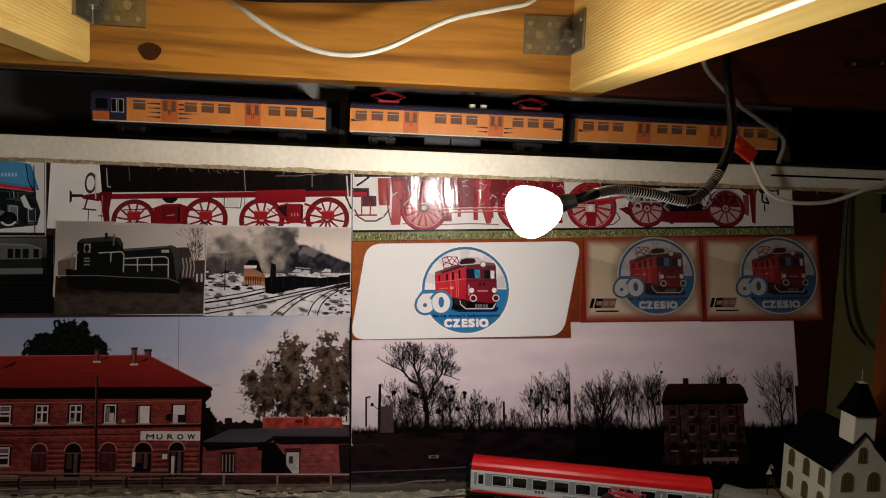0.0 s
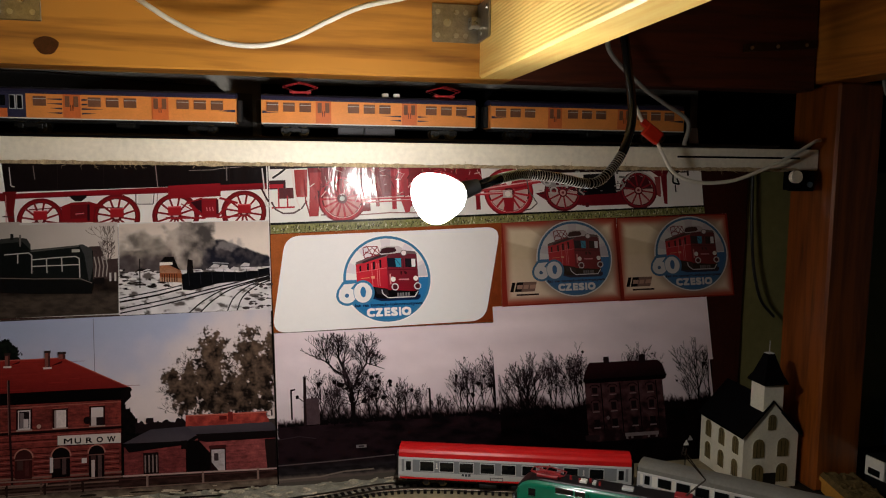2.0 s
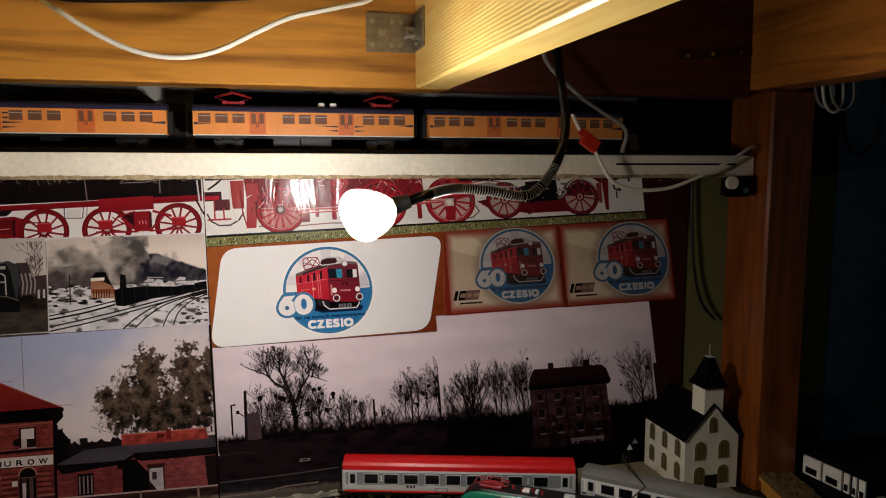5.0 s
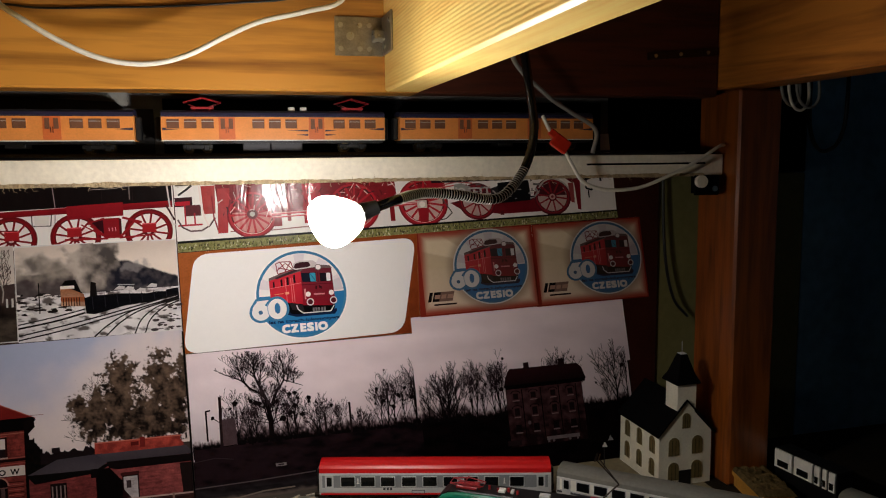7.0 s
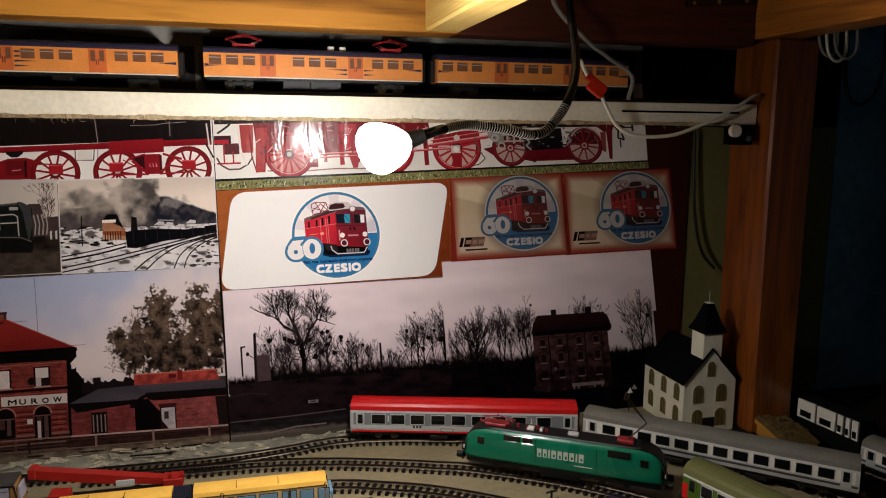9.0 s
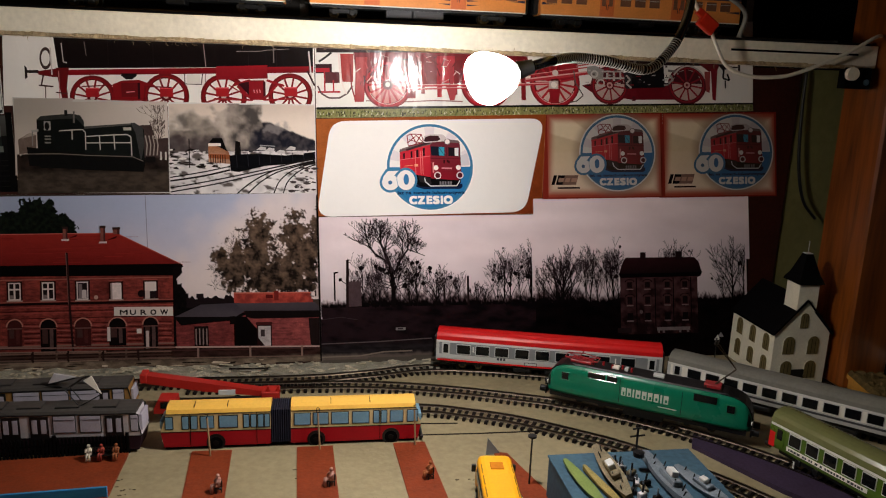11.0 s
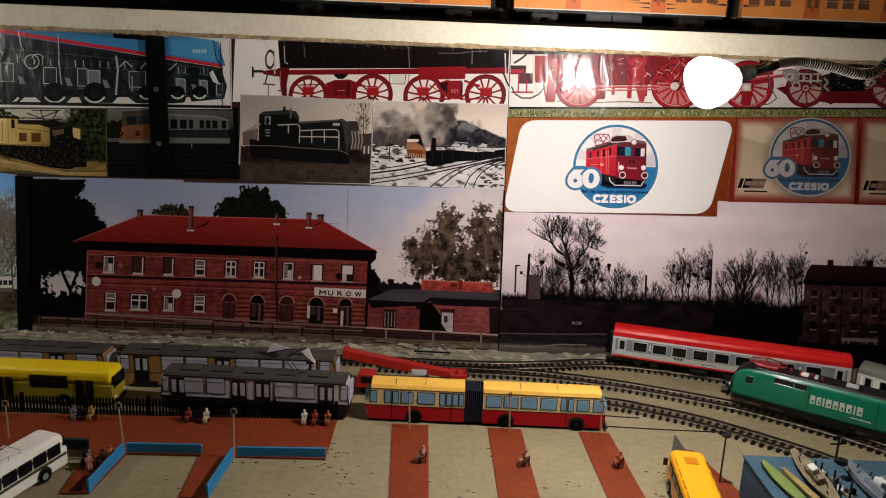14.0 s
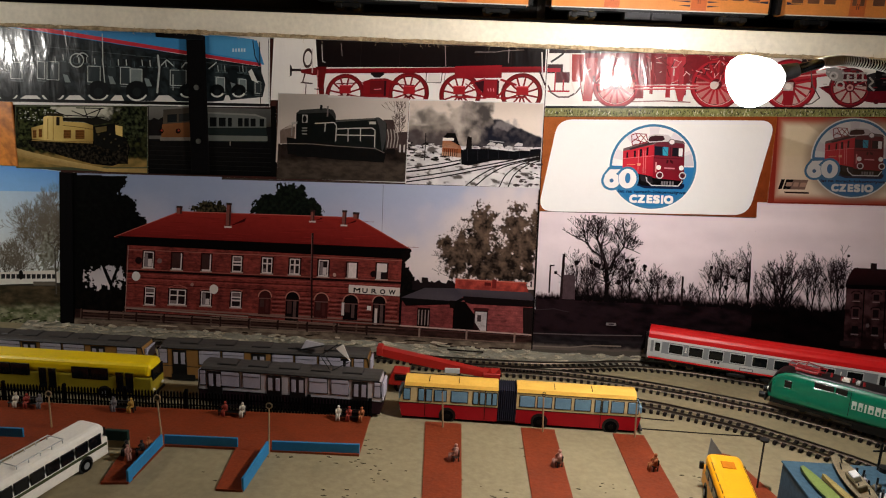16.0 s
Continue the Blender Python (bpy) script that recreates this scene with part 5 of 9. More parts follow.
# poster of the steam locomotive, on three sheets
def wheel(s, x, y, r, spokes, hub=0.16, col=None):
    col = col or RED
    s.ring(x, y, r * 0.82, r, col, 30)
    s.ring(x, y, r * 0.78, r * 0.84, DRED, 30)
    for i in range(spokes):
        a = i * 2 * math.pi / spokes + 0.2
        s.line([(x + r * hub * math.cos(a), y + r * hub * math.sin(a)), (x + r * 0.84 * math.cos(a), y + r * 0.84 * math.sin(a))], r * 0.085, col)
    s.oval(x, y, r * hub * 1.4, r * hub * 1.4, DRED, 0.1, 16)
    s.oval(x, y, r * hub * 0.7, r * hub * 0.7, c(190, 176, 170), 0.1, 12)


s = Sheet("tender_poster", BOARD_B, [(172, 40), (692, 40), (692, 186), (172, 182)], WHITE, "glossy white poster of a red-framed tender, its wheels showing", M_FOIL)
WINE = c(107, 20, 24)
s.face([(252, 40), (690, 40), (690, 117), (262, 119)], c(22, 15, 15), 0.25)
s.rect(622, 84, 624, 110, c(120, 110, 106))
s.line([(268, 76), (271, 108), (277, 110)], 1.6, c(196, 186, 180))
s.line([(306, 74), (309, 98)], 1.4, c(120, 108, 104))
s.line([(504, 70), (508, 118), (506, 150)], 1.4, c(150, 130, 128))
s.line([(560, 90), (600, 90), (612, 88), (650, 86)], 1.0, c(150, 138, 134))
for x in (345, 420, 580, 628):
    s.line([(x, 44), (x, 116)], 0.8, c(44, 34, 34))
for x, y, r in ((318, 169, 38), (440, 167, 39), (537, 168, 39), (650, 166, 38)):
    wheel(s, x, y, r, 12, 0.16, c(126, 22, 27))
    s.ring(x, y, r * 0.9, r, WINE, 30)
s.face([(248, 122), (690, 116), (690, 127), (248, 131)], [c(137, 22, 31), c(137, 22, 31), c(115, 17, 24), c(115, 17, 24)], 0.1)
s.face([(228, 124), (254, 120), (276, 120), (276, 134), (254, 134), (230, 130)], WINE, 0.1)
s.face([(258, 118), (280, 118), (276, 152), (278, 172), (268, 172), (262, 140)], c(100, 20, 22), 0.1)
s.line([(263, 124), (264, 170)], 1.2, c(206, 130, 130))
s.rect(208, 122, 230, 127, c(40, 32, 32))
s.face([(207, 114), (211, 118), (212, 134), (208, 138)], c(40, 32, 32))
s.ring(242, 102, 7, 10, c(70, 54, 50), 20, 0, 6.2832, 1.9)
s.line([(250, 84), (252, 130)], 2.2, c(206, 196, 190))
for pts, w in (([(238, 130), (234, 148), (252, 150)], 2.6), ([(230, 148), (254, 150)], 2.4), ([(241, 150), (241, 170)], 1.6), ([(258, 160), (276, 162)], 2.0)):
    s.line(pts, w, c(70, 46, 44))
for x in (318, 441, 535, 651):
    s.rect(x - 11, 152, x + 11, 168, c(159, 30, 36), 0.1)
    s.rect(x - 11, 152, x + 11, 154, c(220, 90, 96))
# the first bogie, and the second under its red box
s.face([(366, 128), (392, 128), (392, 132), (384, 138), (374, 138), (366, 132)], c(24, 18, 18))
s.face([(352, 146), (368, 140), (396, 139), (420, 148), (420, 152), (404, 152), (402, 175), (352, 175)], [c(126, 22, 27)] * 8, 0.12)
s.rect(366, 144, 394, 168, c(100, 20, 24), 0.1)
s.rect(393, 144, 397, 172, c(44, 14, 18))
s.line([(374, 160), (388, 159)], 1.5, c(226, 130, 136))
s.line([(300, 150), (352, 148)], 2, WINE)
s.line([(404, 150), (450, 152)], 2, WINE)
s.face([(525, 116), (612, 114), (612, 137), (525, 139)], [c(144, 28, 36), c(141, 26, 34), c(129, 20, 29), c(134, 22, 31)], 0.1)
for a, b, w in (((556, 148), (582, 140), 4), ((560, 150), (584, 172), 4), ((584, 172), (606, 172), 4), ((606, 172), (628, 148), 4), ((610, 140), (640, 150), 4), ((520, 172), (586, 174), 3.4), ((546, 148), (580, 170), 2), ((604, 174), (660, 172), 3)):
    s.line([a, b], w, c(142, 26, 34))
s.face([(562, 146), (580, 142), (580, 166)], c(52, 14, 20))
s.rect(580, 140, 606, 172, c(134, 24, 32), 0.1)
s.rect(604, 142, 608, 168, c(70, 14, 22))
for q in (588, 593, 598):
    s.line([(q, 156), (q + 1, 162)], 1.4, c(226, 140, 146))
s.line([(472, 128), (472, 146), (500, 147), (502, 128)], 1.6, c(84, 70, 68))
s.rect(476, 130, 498, 146, c(224, 218, 210))
s.line([(683, 90), (688, 156), (694, 158)], 2.4, c(216, 206, 200))
s.line([(680, 124), (692, 150)], 3, c(60, 30, 34))
s.done()

s = Sheet("locomotive_poster", BOARD_B, [(693.5, 36), (1474, 36), (1470, 197), (693.5, 206)], WHITE, "glossy white poster of a red-wheeled steam locomotive above grass", M_FOIL)
PLUM, OX, PALE, IRON = c(58, 26, 30), c(132, 24, 32), c(226, 170, 166), c(150, 146, 142)
s.rect(696, 40, 1400, 92, c(40, 26, 28), 0.2)
# between tender and cab
s.rect(694, 112, 722, 128, PLUM, 0.1)
s.rect(694, 119, 718, 126, c(176, 34, 48), 0.1)
s.rect(710, 126, 735, 145, c(92, 44, 48), 0.1)
for x0, y0, x1, y1 in ((708, 126, 710.5, 161), (723, 140, 725.5, 161), (697, 159, 736, 162)):
    s.rect(x0, y0, x1, y1, c(176, 44, 56), 0.1)
s.line([(700, 108), (712, 100), (722, 92)], 3.6, c(44, 40, 40))
s.face([(737, 94), (760, 94), (758, 143), (739, 143)], c(168, 62, 60), 0.25)
s.line([(697, 150), (703, 163), (716, 171), (734, 171), (748, 163), (757, 150)], 2.8, c(96, 74, 74))
s.line([(734, 92), (736, 130), (741, 152), (746, 164)], 2.6, c(236, 220, 214))
s.line([(754, 112), (755, 150), (762, 178)], 2.4, c(140, 44, 48))
# ashpan, firebox sides and springs over the frame
s.face([(760, 92), (1064, 92), (1066, 128), (1040, 140), (936, 146), (860, 148), (764, 140)], c(126, 26, 34), 0.3)
s.face([(904, 98), (936, 98), (936, 146), (904, 144)], c(186, 46, 58), 0.12)
s.face([(764, 100), (784, 100), (776, 178), (760, 178)], c(170, 50, 52), 0.2)
for x, w, y1, col in ((852, 14, 172, OX), (876, 6, 164, c(150, 40, 44)), (904, 8, 170, c(170, 40, 50)), (926, 6, 172, c(170, 50, 58)), (934, 5, 166, OX), (1052, 8, 176, OX)):
    s.rect(x, 110, x + w, y1, col, 0.2)
s.face([(918, 148), (940, 148), (934, 176), (926, 176)], c(176, 60, 66), 0.1)
s.line([(780, 176), (850, 178), (900, 176), (948, 178)], 2, c(150, 100, 98))
for x, y, r, k in ((818, 148, 42, 15), (990, 146, 45, 15), (1112, 146, 44.5, 15)):
    s.oval(x, y, r * 0.8, r * 0.8, c(196, 120, 116) if x < 1100 else c(206, 176, 168), 0.15, 30)
    s.face([(x - r * 0.78, y - r * 0.1), (x - r * 0.6, y - r * 0.6), (x, y - r * 0.8), (x + r * 0.6, y - r * 0.6), (x + r * 0.78, y - r * 0.1)], OX, 0.2)
    wheel(s, x, y, r, k, 0.15, c(176, 34, 46))
    s.ring(x, y, r * 0.93, r, c(130, 22, 34), 36)
    s.ring(x, y, r * 0.8, r * 0.83, PALE, 36, 0.4, 2.7)
s.face([(1120, 108), (1152, 104), (1156, 134), (1122, 140)], c(156, 26, 38), 0.15)
s.face([(1100, 150), (1122, 150), (1118, 182), (1104, 182)], c(150, 28, 38), 0.1)
# coupling rods, light upper edges
for pts, w in (([(850, 150), (960, 149)], 4.2), ([(850, 156), (960, 154)], 3.0), ([(1000, 150), (1104, 147)], 4.2), ([(1060, 141), (1178, 127)], 6.4), ([(1066, 132), (1170, 118)], 2.6)):
    s.line(pts, w, c(186, 52, 60))
    s.line([(u, v - w * 0.32) for u, v in pts], w * 0.36, PALE)
s.line([(1146, 124), (1149, 146), (1162, 168), (1150, 178), (1138, 180)], 2.0, c(96, 88, 84))
s.line([(1150, 116), (1176, 112), (1204, 116)], 2.4, c(180, 90, 90))
s.oval(1113, 128, 5.5, 5.5, c(220, 206, 200), 0.1, 12)
s.rect(1101, 142, 1118, 156, c(206, 192, 184), 0.2)
s.oval(1110, 149, 5.4, 5.4, c(240, 230, 222), 0.1, 12)
s.oval(986, 148, 7, 7, c(222, 208, 200), 0.1, 14)
# leading bogie, crosshead, cylinder and steam pipes
s.face([(1160, 150), (1180, 146), (1320, 150), (1392, 140), (1392, 158), (1330, 176), (1250, 176), (1180, 164)], c(110, 20, 30), 0.2)
s.face([(1130, 100), (1392, 100), (1398, 116), (1130, 112)], c(34, 18, 22), 0.2)
for x, y, r in ((1210, 150, 34), (1350, 150, 35)):
    s.oval(x, y, r * 0.8, r * 0.8, c(190, 164, 156), 0.15, 26)
    s.face([(x - r * 0.78, y - 2), (x - r * 0.55, y - r * 0.6), (x, y - r * 0.8), (x + r * 0.55, y - r * 0.6), (x + r * 0.78, y - 2)], c(74, 22, 28), 0.2)
    wheel(s, x, y, r, 10, 0.17, c(140, 30, 40))
    s.ring(x, y, r * 0.9, r, c(96, 24, 32), 30)
    s.oval(x, y, 5.6, 5.6, c(196, 150, 146), 0.1, 14)
    s.oval(x, y, 2.6, 2.6, c(120, 40, 44), 0.1, 10)
s.face([(1170, 117), (1184, 115), (1200, 122), (1198, 142), (1180, 138), (1170, 128)], IRON, 0.4)
s.ring(1183, 130, 4, 7, c(200, 194, 188), 14)
for x0, y0, x1, y1 in ((1196, 124, 1236, 127), (1198, 136, 1240, 139), (1216, 122, 1220, 142), (1204, 128, 1208, 136), (1228, 126, 1231, 140)):
    s.rect(x0, y0, x1, y1, c(186, 180, 174), 0.25)
s.ring(1194, 146, 4.5, 7.5, c(190, 182, 176), 14)
s.face([(1236, 128), (1250, 124), (1250, 156), (1238, 156)], c(40, 38, 40), 0.2)
s.line([(1240, 132), (1247, 140), (1240, 147), (1249, 155)], 3, c(170, 166, 160))
s.face([(1250, 118), (1308, 116), (1310, 154), (1250, 156)], c(14, 12, 14), 0.15)
s.face([(1256, 156), (1306, 155), (1302, 174), (1262, 174)], c(104, 16, 26), 0.12)
s.rect(1250, 170, 1256, 178, c(90, 24, 30))
s.line([(1316, 124), (1330, 126), (1336, 122)], 4, c(120, 116, 112))
s.line([(1308, 150), (1316, 148), (1324, 140), (1320, 132)], 3.6, c(160, 156, 150))
s.line([(u, v) for u, v, _ in spline([(1326, 132, 0), (1338, 120, 0), (1354, 116, 0), (1372, 124, 0), (1384, 140, 0), (1387, 160, 0)], 6)], 2.8, c(196, 184, 178))
s.face([(1372, 112), (1412, 110), (1406, 124), (1390, 126)], c(104, 22, 28), 0.1)
s.face([(1382, 126), (1393, 126), (1391, 164), (1385, 162)], c(150, 66, 64), 0.1)
s.face([(1394, 120), (1406, 122), (1402, 178), (1396, 176)], c(124, 26, 34), 0.1)
s.face([(1406, 112), (1418, 110), (1434, 118), (1416, 124)], c(30, 22, 22))
s.rect(1444, 114, 1448, 126, c(60, 52, 50))
s.rect(1432, 117, 1446, 120, c(70, 60, 58))
s.line([(1418, 122), (1416, 138), (1428, 142), (1424, 130)], 3.2, INK)
s.line([(1420, 142), (1420, 156)], 2.4, INK)
for q in range(90):
    x, y = random.uniform(766, 1060), random.uniform(94, 142)
    s.line([(x, y), (x + random.uniform(-12, 12), y + random.uniform(-4, 14))], random.uniform(0.7, 1.8), random.choice([DRED, c(190, 60, 66), c(220, 186, 180), c(70, 30, 34), PALE]))
for q in range(46):
    x, y = random.uniform(1160, 1340), random.uniform(100, 150)
    s.rect(x, y, x + random.uniform(2, 9), y + random.uniform(1, 4), random.choice([IRON, c(96, 84, 82), c(200, 192, 186), c(40, 30, 32), OX]), 0.3)
s.face([(694, 187), (1470, 182), (1470, 185), (694, 191)], INK)
s.face([(694, 191), (1470, 185), (1470, 197), (694, 206)], c(136, 132, 84), 0.6)
for i in range(900):
    x = random.uniform(695, 1468)
    y = 205 - (x - 694) * 0.0115 - random.uniform(0, 9)
    h = random.uniform(2, 6)
    s.face([(x, y), (x + 2.2, y), (x + random.uniform(0, 3), y - h)], random.choice([c(120, 124, 60), c(150, 150, 96), c(86, 92, 44), c(206, 200, 168), c(70, 60, 40), c(52, 48, 34)]), 0.2)
s.done()


# the badge: a red electric locomotive in a ring; its last argument paints in dim light
def badge(s, x, y, r, dimming=0.0):
    q = lambda k: mixed(mixed(k, c(0, 0, 0), dimming), c(150, 124, 104), dimming * 0.16)
    P = lambda u, v: (x + (u - 888) / 75 * r, y + (v - 292) / 75 * r)
    poly = lambda pts, col, g=0.0: s.face([P(*p) for p in pts], [q(k) for k in col] if isinstance(col[0], tuple) else q(col), g)
    wire = lambda pts, w, col: s.line([P(*p) for p in pts], w * r / 75, q(col))
    spot = lambda u, v, a, b, col, n=24: s.oval(*P(u, v), a * r / 75, b * r / 75, q(col), 0, n)
    white, blue, navy, ink = c(240, 234, 232), c(44, 118, 172), c(14, 30, 62), c(8, 7, 10)
    spot(888, 292, 77.5, 77.5, c(250, 246, 244), 48)
    spot(888, 292, 75, 75, c(64, 124, 164), 48)
    spot(888, 292, 70.5, 70.5, white, 48)
    for k in range(5):
        a = math.pi * (1.06 + k * 0.2)
        poly([(888, 292), (888 + 70 * math.cos(a), 292 + 70 * math.sin(a)), (888 + 70 * math.cos(a + 0.26), 292 + 70 * math.sin(a + 0.26))], c(226, 216, 220))
    poly([(936, 275), (954, 268), (958, 290), (938, 291)], c(208, 200, 206))
    s.oval(*P(888, 292), r * 0.945, r * 0.945, q(blue), 0, 40, 0, 0.0, math.pi)
    # the shadow and the black frame under the body
    poly([(858, 318), (944, 322), (944, 327), (940, 331), (876, 331), (862, 326)], navy)
    poly([(862, 303), (890, 310), (942, 312), (941, 320), (936, 327), (884, 327), (870, 326), (863, 320)], ink, 0.1)
    poly([(866, 306), (888, 311), (890, 322), (870, 318)], c(40, 34, 38), 0.2)
    # side, roof and front
    poly([(835.5, 264), (889, 250), (889.5, 310), (862, 305), (836, 297)], [c(186, 40, 56), c(196, 44, 58), c(170, 26, 44), c(196, 36, 52), c(206, 46, 60)], 0.06)
    poly([(889, 251), (898, 246), (932, 247), (941, 252), (942.5, 306), (937, 316), (889, 312)], [c(108, 38, 50), c(100, 40, 50), c(96, 38, 48), c(104, 36, 48), c(120, 18, 34), c(122, 18, 32), c(142, 20, 38)], 0.06)
    poly([(835, 266), (836, 261), (848, 257), (889, 243), (906, 242), (938, 246), (942, 251), (930, 250), (896, 247), (889, 253)], c(110, 92, 92), 0.1)
    poly([(846, 261), (889, 246), (889, 251), (848, 264)], c(64, 44, 48), 0.1)
    poly([(889.5, 256), (914, 257), (914, 273), (890.5, 272)], c(22, 26, 40))
    poly([(903.5, 257), (913.5, 257.4), (913.5, 272.6), (904.5, 272)], c(54, 148, 176))
    wire([(904, 258), (913, 271)], 0.9, c(30, 60, 84))
    poly([(920.5, 258), (939.5, 259), (939.5, 274), (920.5, 273)], c(26, 20, 28))
    poly([(931.5, 259), (938.5, 259.3), (938, 273), (931.5, 273)], c(236, 230, 230))
    wire([(917.3, 257), (917.3, 274)], 1.6, c(84, 26, 38))
    for u, v, w, h in ((841.6, 268, 3, 11), (854.5, 265, 3.4, 13), (864.5, 262, 4, 14), (876, 259, 3.6, 14)):
        poly([(u, v), (u + w, v - 1), (u + w, v + h - 1), (u, v + h)], c(46, 16, 26))
    for u in (862.5, 871.5, 875):
        wire([(u, 264), (u + 0.6, 305)], 1.0, c(222, 120, 124))
    wire([(836, 279), (889, 273)], 0.9, c(226, 120, 124))
    wire([(843, 290), (858, 289)], 1.0, c(226, 150, 110))
    poly([(861, 287), (867, 286.6), (867, 291), (861, 291)], c(230, 160, 130))
    poly([(892.5, 284), (895, 284), (895, 302), (892.5, 302)], c(214, 140, 140))
    poly([(889, 276), (942, 277), (942, 278.4), (889, 277.4)], c(90, 16, 30))
    poly([(911.5, 280), (915, 280), (914, 286), (911.5, 286)], c(60, 12, 20))
    poly([(917, 279), (922.5, 282), (922.5, 286.5), (918, 284)], c(60, 12, 20))
    poly([(908, 293), (926, 293.5), (926, 296), (908, 295.5)], c(206, 130, 138))
    for u in (904, 908.4, 912.8, 918, 922.4):
        poly([(u, 317.5), (u + 3.2, 317.5), (u + 3.2, 324.5), (u, 324.5)], c(116, 112, 114))
    wire([(878, 311), (879.5, 318), (888, 325.4), (934, 325.4), (940, 316)], 1.8, c(214, 210, 210))
    for u in (898.5, 937.5):
        spot(u, 293.5, 4.2, 4.4, c(246, 236, 232))
    for u in (901, 940):
        spot(u, 307, 6.2, 6.4, c(220, 212, 210))
        spot(u, 307, 4.3, 4.5, c(84, 26, 36))
    # roof gear
    poly([(876, 246), (879, 238), (889, 234.5), (911, 235.5), (917, 240), (916, 247), (880, 250)], c(206, 194, 194))
    poly([(878, 246), (881, 239.6), (890, 237), (904, 237.6), (907, 244), (902, 246.6), (881, 248)], c(58, 28, 34), 0.1)
    spot(919, 248, 5.6, 5.4, c(120, 104, 106))
    spot(919, 248, 4.2, 4.1, c(240, 226, 224))
    for a, b in (((849, 237), (856, 234.4)), ((856, 234.4), (874, 235)), ((849, 237), (851, 255)), ((856, 234.4), (866, 252)), ((874, 235), (862, 254)), ((849, 250), (864, 238)), ((874, 235), (877, 246)), ((851, 255), (876, 250)), ((852, 244), (872, 250)), ((864, 236), (876, 248))):
        wire([a, b], 1.5, c(140, 40, 52))
    # the number, each figure a stout ring, and the name
    for grow, col in ((4.2, c(64, 124, 164)), (0.0, white)):
        spot(818.5, 318.5, 14.6 + grow, 13.6 + grow, col)
        poly([(804 - grow, 319), (806 - grow, 309), (814 - grow * 0.6, 299 - grow), (833 + grow * 0.3, 298 - grow), (824, 308), (820, 320)], col)
        spot(845.5, 314.5, 15.6 + grow, 17.4 + grow, col, 32)
    s.ring(*P(818, 318.5), 0, 3.6 * r / 75, q(c(70, 110, 150)), 14)
    s.ring(*P(846, 313.5), 0, 4.8 * r / 75, q(c(56, 116, 166)), 16, ry=1.95)
    wire([(830.6, 305), (829.6, 314), (831.4, 324)], 1.3, c(150, 172, 196))
    s.words("lat na torach-lokomotywa", *P(830, 339.0), 7.4 * r / 75, q(navy), 116 * r / 75, 0, 0.5 * r / 75)
    u = 849.5
    for ch, w in (("C", 11.5), ("Z", 10.5), ("E", 8.0), ("S", 9.5), ("I", 1.8), ("O", 14.0)):
        s.words(ch, *P(u, 354.8), 18.2 * r / 75, q(c(246, 240, 238)), w * r / 75, 0, 2.3 * r / 75)
        u += w + 3.7


s = Sheet("anniversary_card", BOARD_B, [(693, 207), (1094, 201), (1084, 349), (1068, 349), (1068, 376), (693, 376)], c(150, 78, 34), "white printed card with a round locomotive badge on brown", lift=0.0022, category="card")
s.face([(693.5, 207.5), (1093, 201.5), (1083, 349), (1067, 350), (1067, 375.5), (693.5, 375.5)], [c(160, 88, 44), c(140, 66, 30), c(120, 52, 24), c(120, 52, 24), c(120, 50, 24), c(150, 80, 38)], 0.3)


def round_quad(pts, r, n=6):
    out = []
    for i, p in enumerate(pts):
        a, b = Vector(pts[i - 1]) - Vector(p), Vector(pts[(i + 1) % len(pts)]) - Vector(p)
        p0, p1 = Vector(p) + a.normalized() * r, Vector(p) + b.normalized() * r
        out += [tuple((1 - t) ** 2 * p0 + 2 * t * (1 - t) * Vector(p) + t * t * p1) for t in [k / n for k in range(n + 1)]]
    return out


s.face(round_quad([(718, 211), (1092, 208), (1054, 373), (690, 377)], 26), c(244, 240, 238), 0.02)
badge(s, 888, 292, 75)
s.done()

for x0, x1, cx in ((1094, 1303, 1221), (1304, 1512, 1437)):
    s = Sheet("badge_card", BOARD_B, [(x0, 200), (x1, 199), (x1 - 2, 350), (x0 - 9, 351)], c(126, 40, 30), "beige card with a locomotive badge and red border", lift=0.0016, category="card")

    def card(x, y):
        a = math.atan2(y - 270, x - cx)
        beam = ramp(math.sin(a * 9 + 0.6), -0.15, 0.15) * ramp(y, 268, 262)
        col = mixed(c(186, 166, 138), c(208, 190, 162), beam)
        col = mixed(col, c(200, 178, 156), ramp(y, 266, 270) * ramp(y, 230, 350))
        edge = min(x - x0 + (y - 200) * 0.05, x1 - x, y - 200, 350 - y)
        col = mixed(c(150, 66, 50), col, ramp(edge, 4, 20))
        halo = ramp(math.hypot(x - cx, y - 270), 86, 68)
        return mixed(col, c(120, 96, 84), halo * 0.6)

    s.field(x0 + 2, 201.5, x1 - 4, 348, card, 3.0, 0.05, lambda x, y: x > x0 + 2 - (y - 200) * 0.05)
    # print colours darkened for the weaker light on the right of the wall
    badge(s, cx, 270, 66.5, 0.52)
    for k, w in enumerate((6, 13, 13, 13)):
        u = x0 + 7 + (0, 8, 20, 31)[k]
        s.face([(u + 5, 309), (u + w + 5, 309), (u + w, 326), (u, 326)], c(16, 10, 12) if k < 2 else c(110, 84, 74))
        s.face([(u + 6, 314), (u + w + 3, 314), (u + w + 1, 321), (u + 4, 321)], c(150, 116, 100) if k else c(16, 10, 12))
    s.rect(x0 + 18, 330, x0 + 58, 333, c(40, 26, 26))
    s.done()

# two bare-tree photos
TW, TF = c(12, 7, 8), c(50, 38, 42)


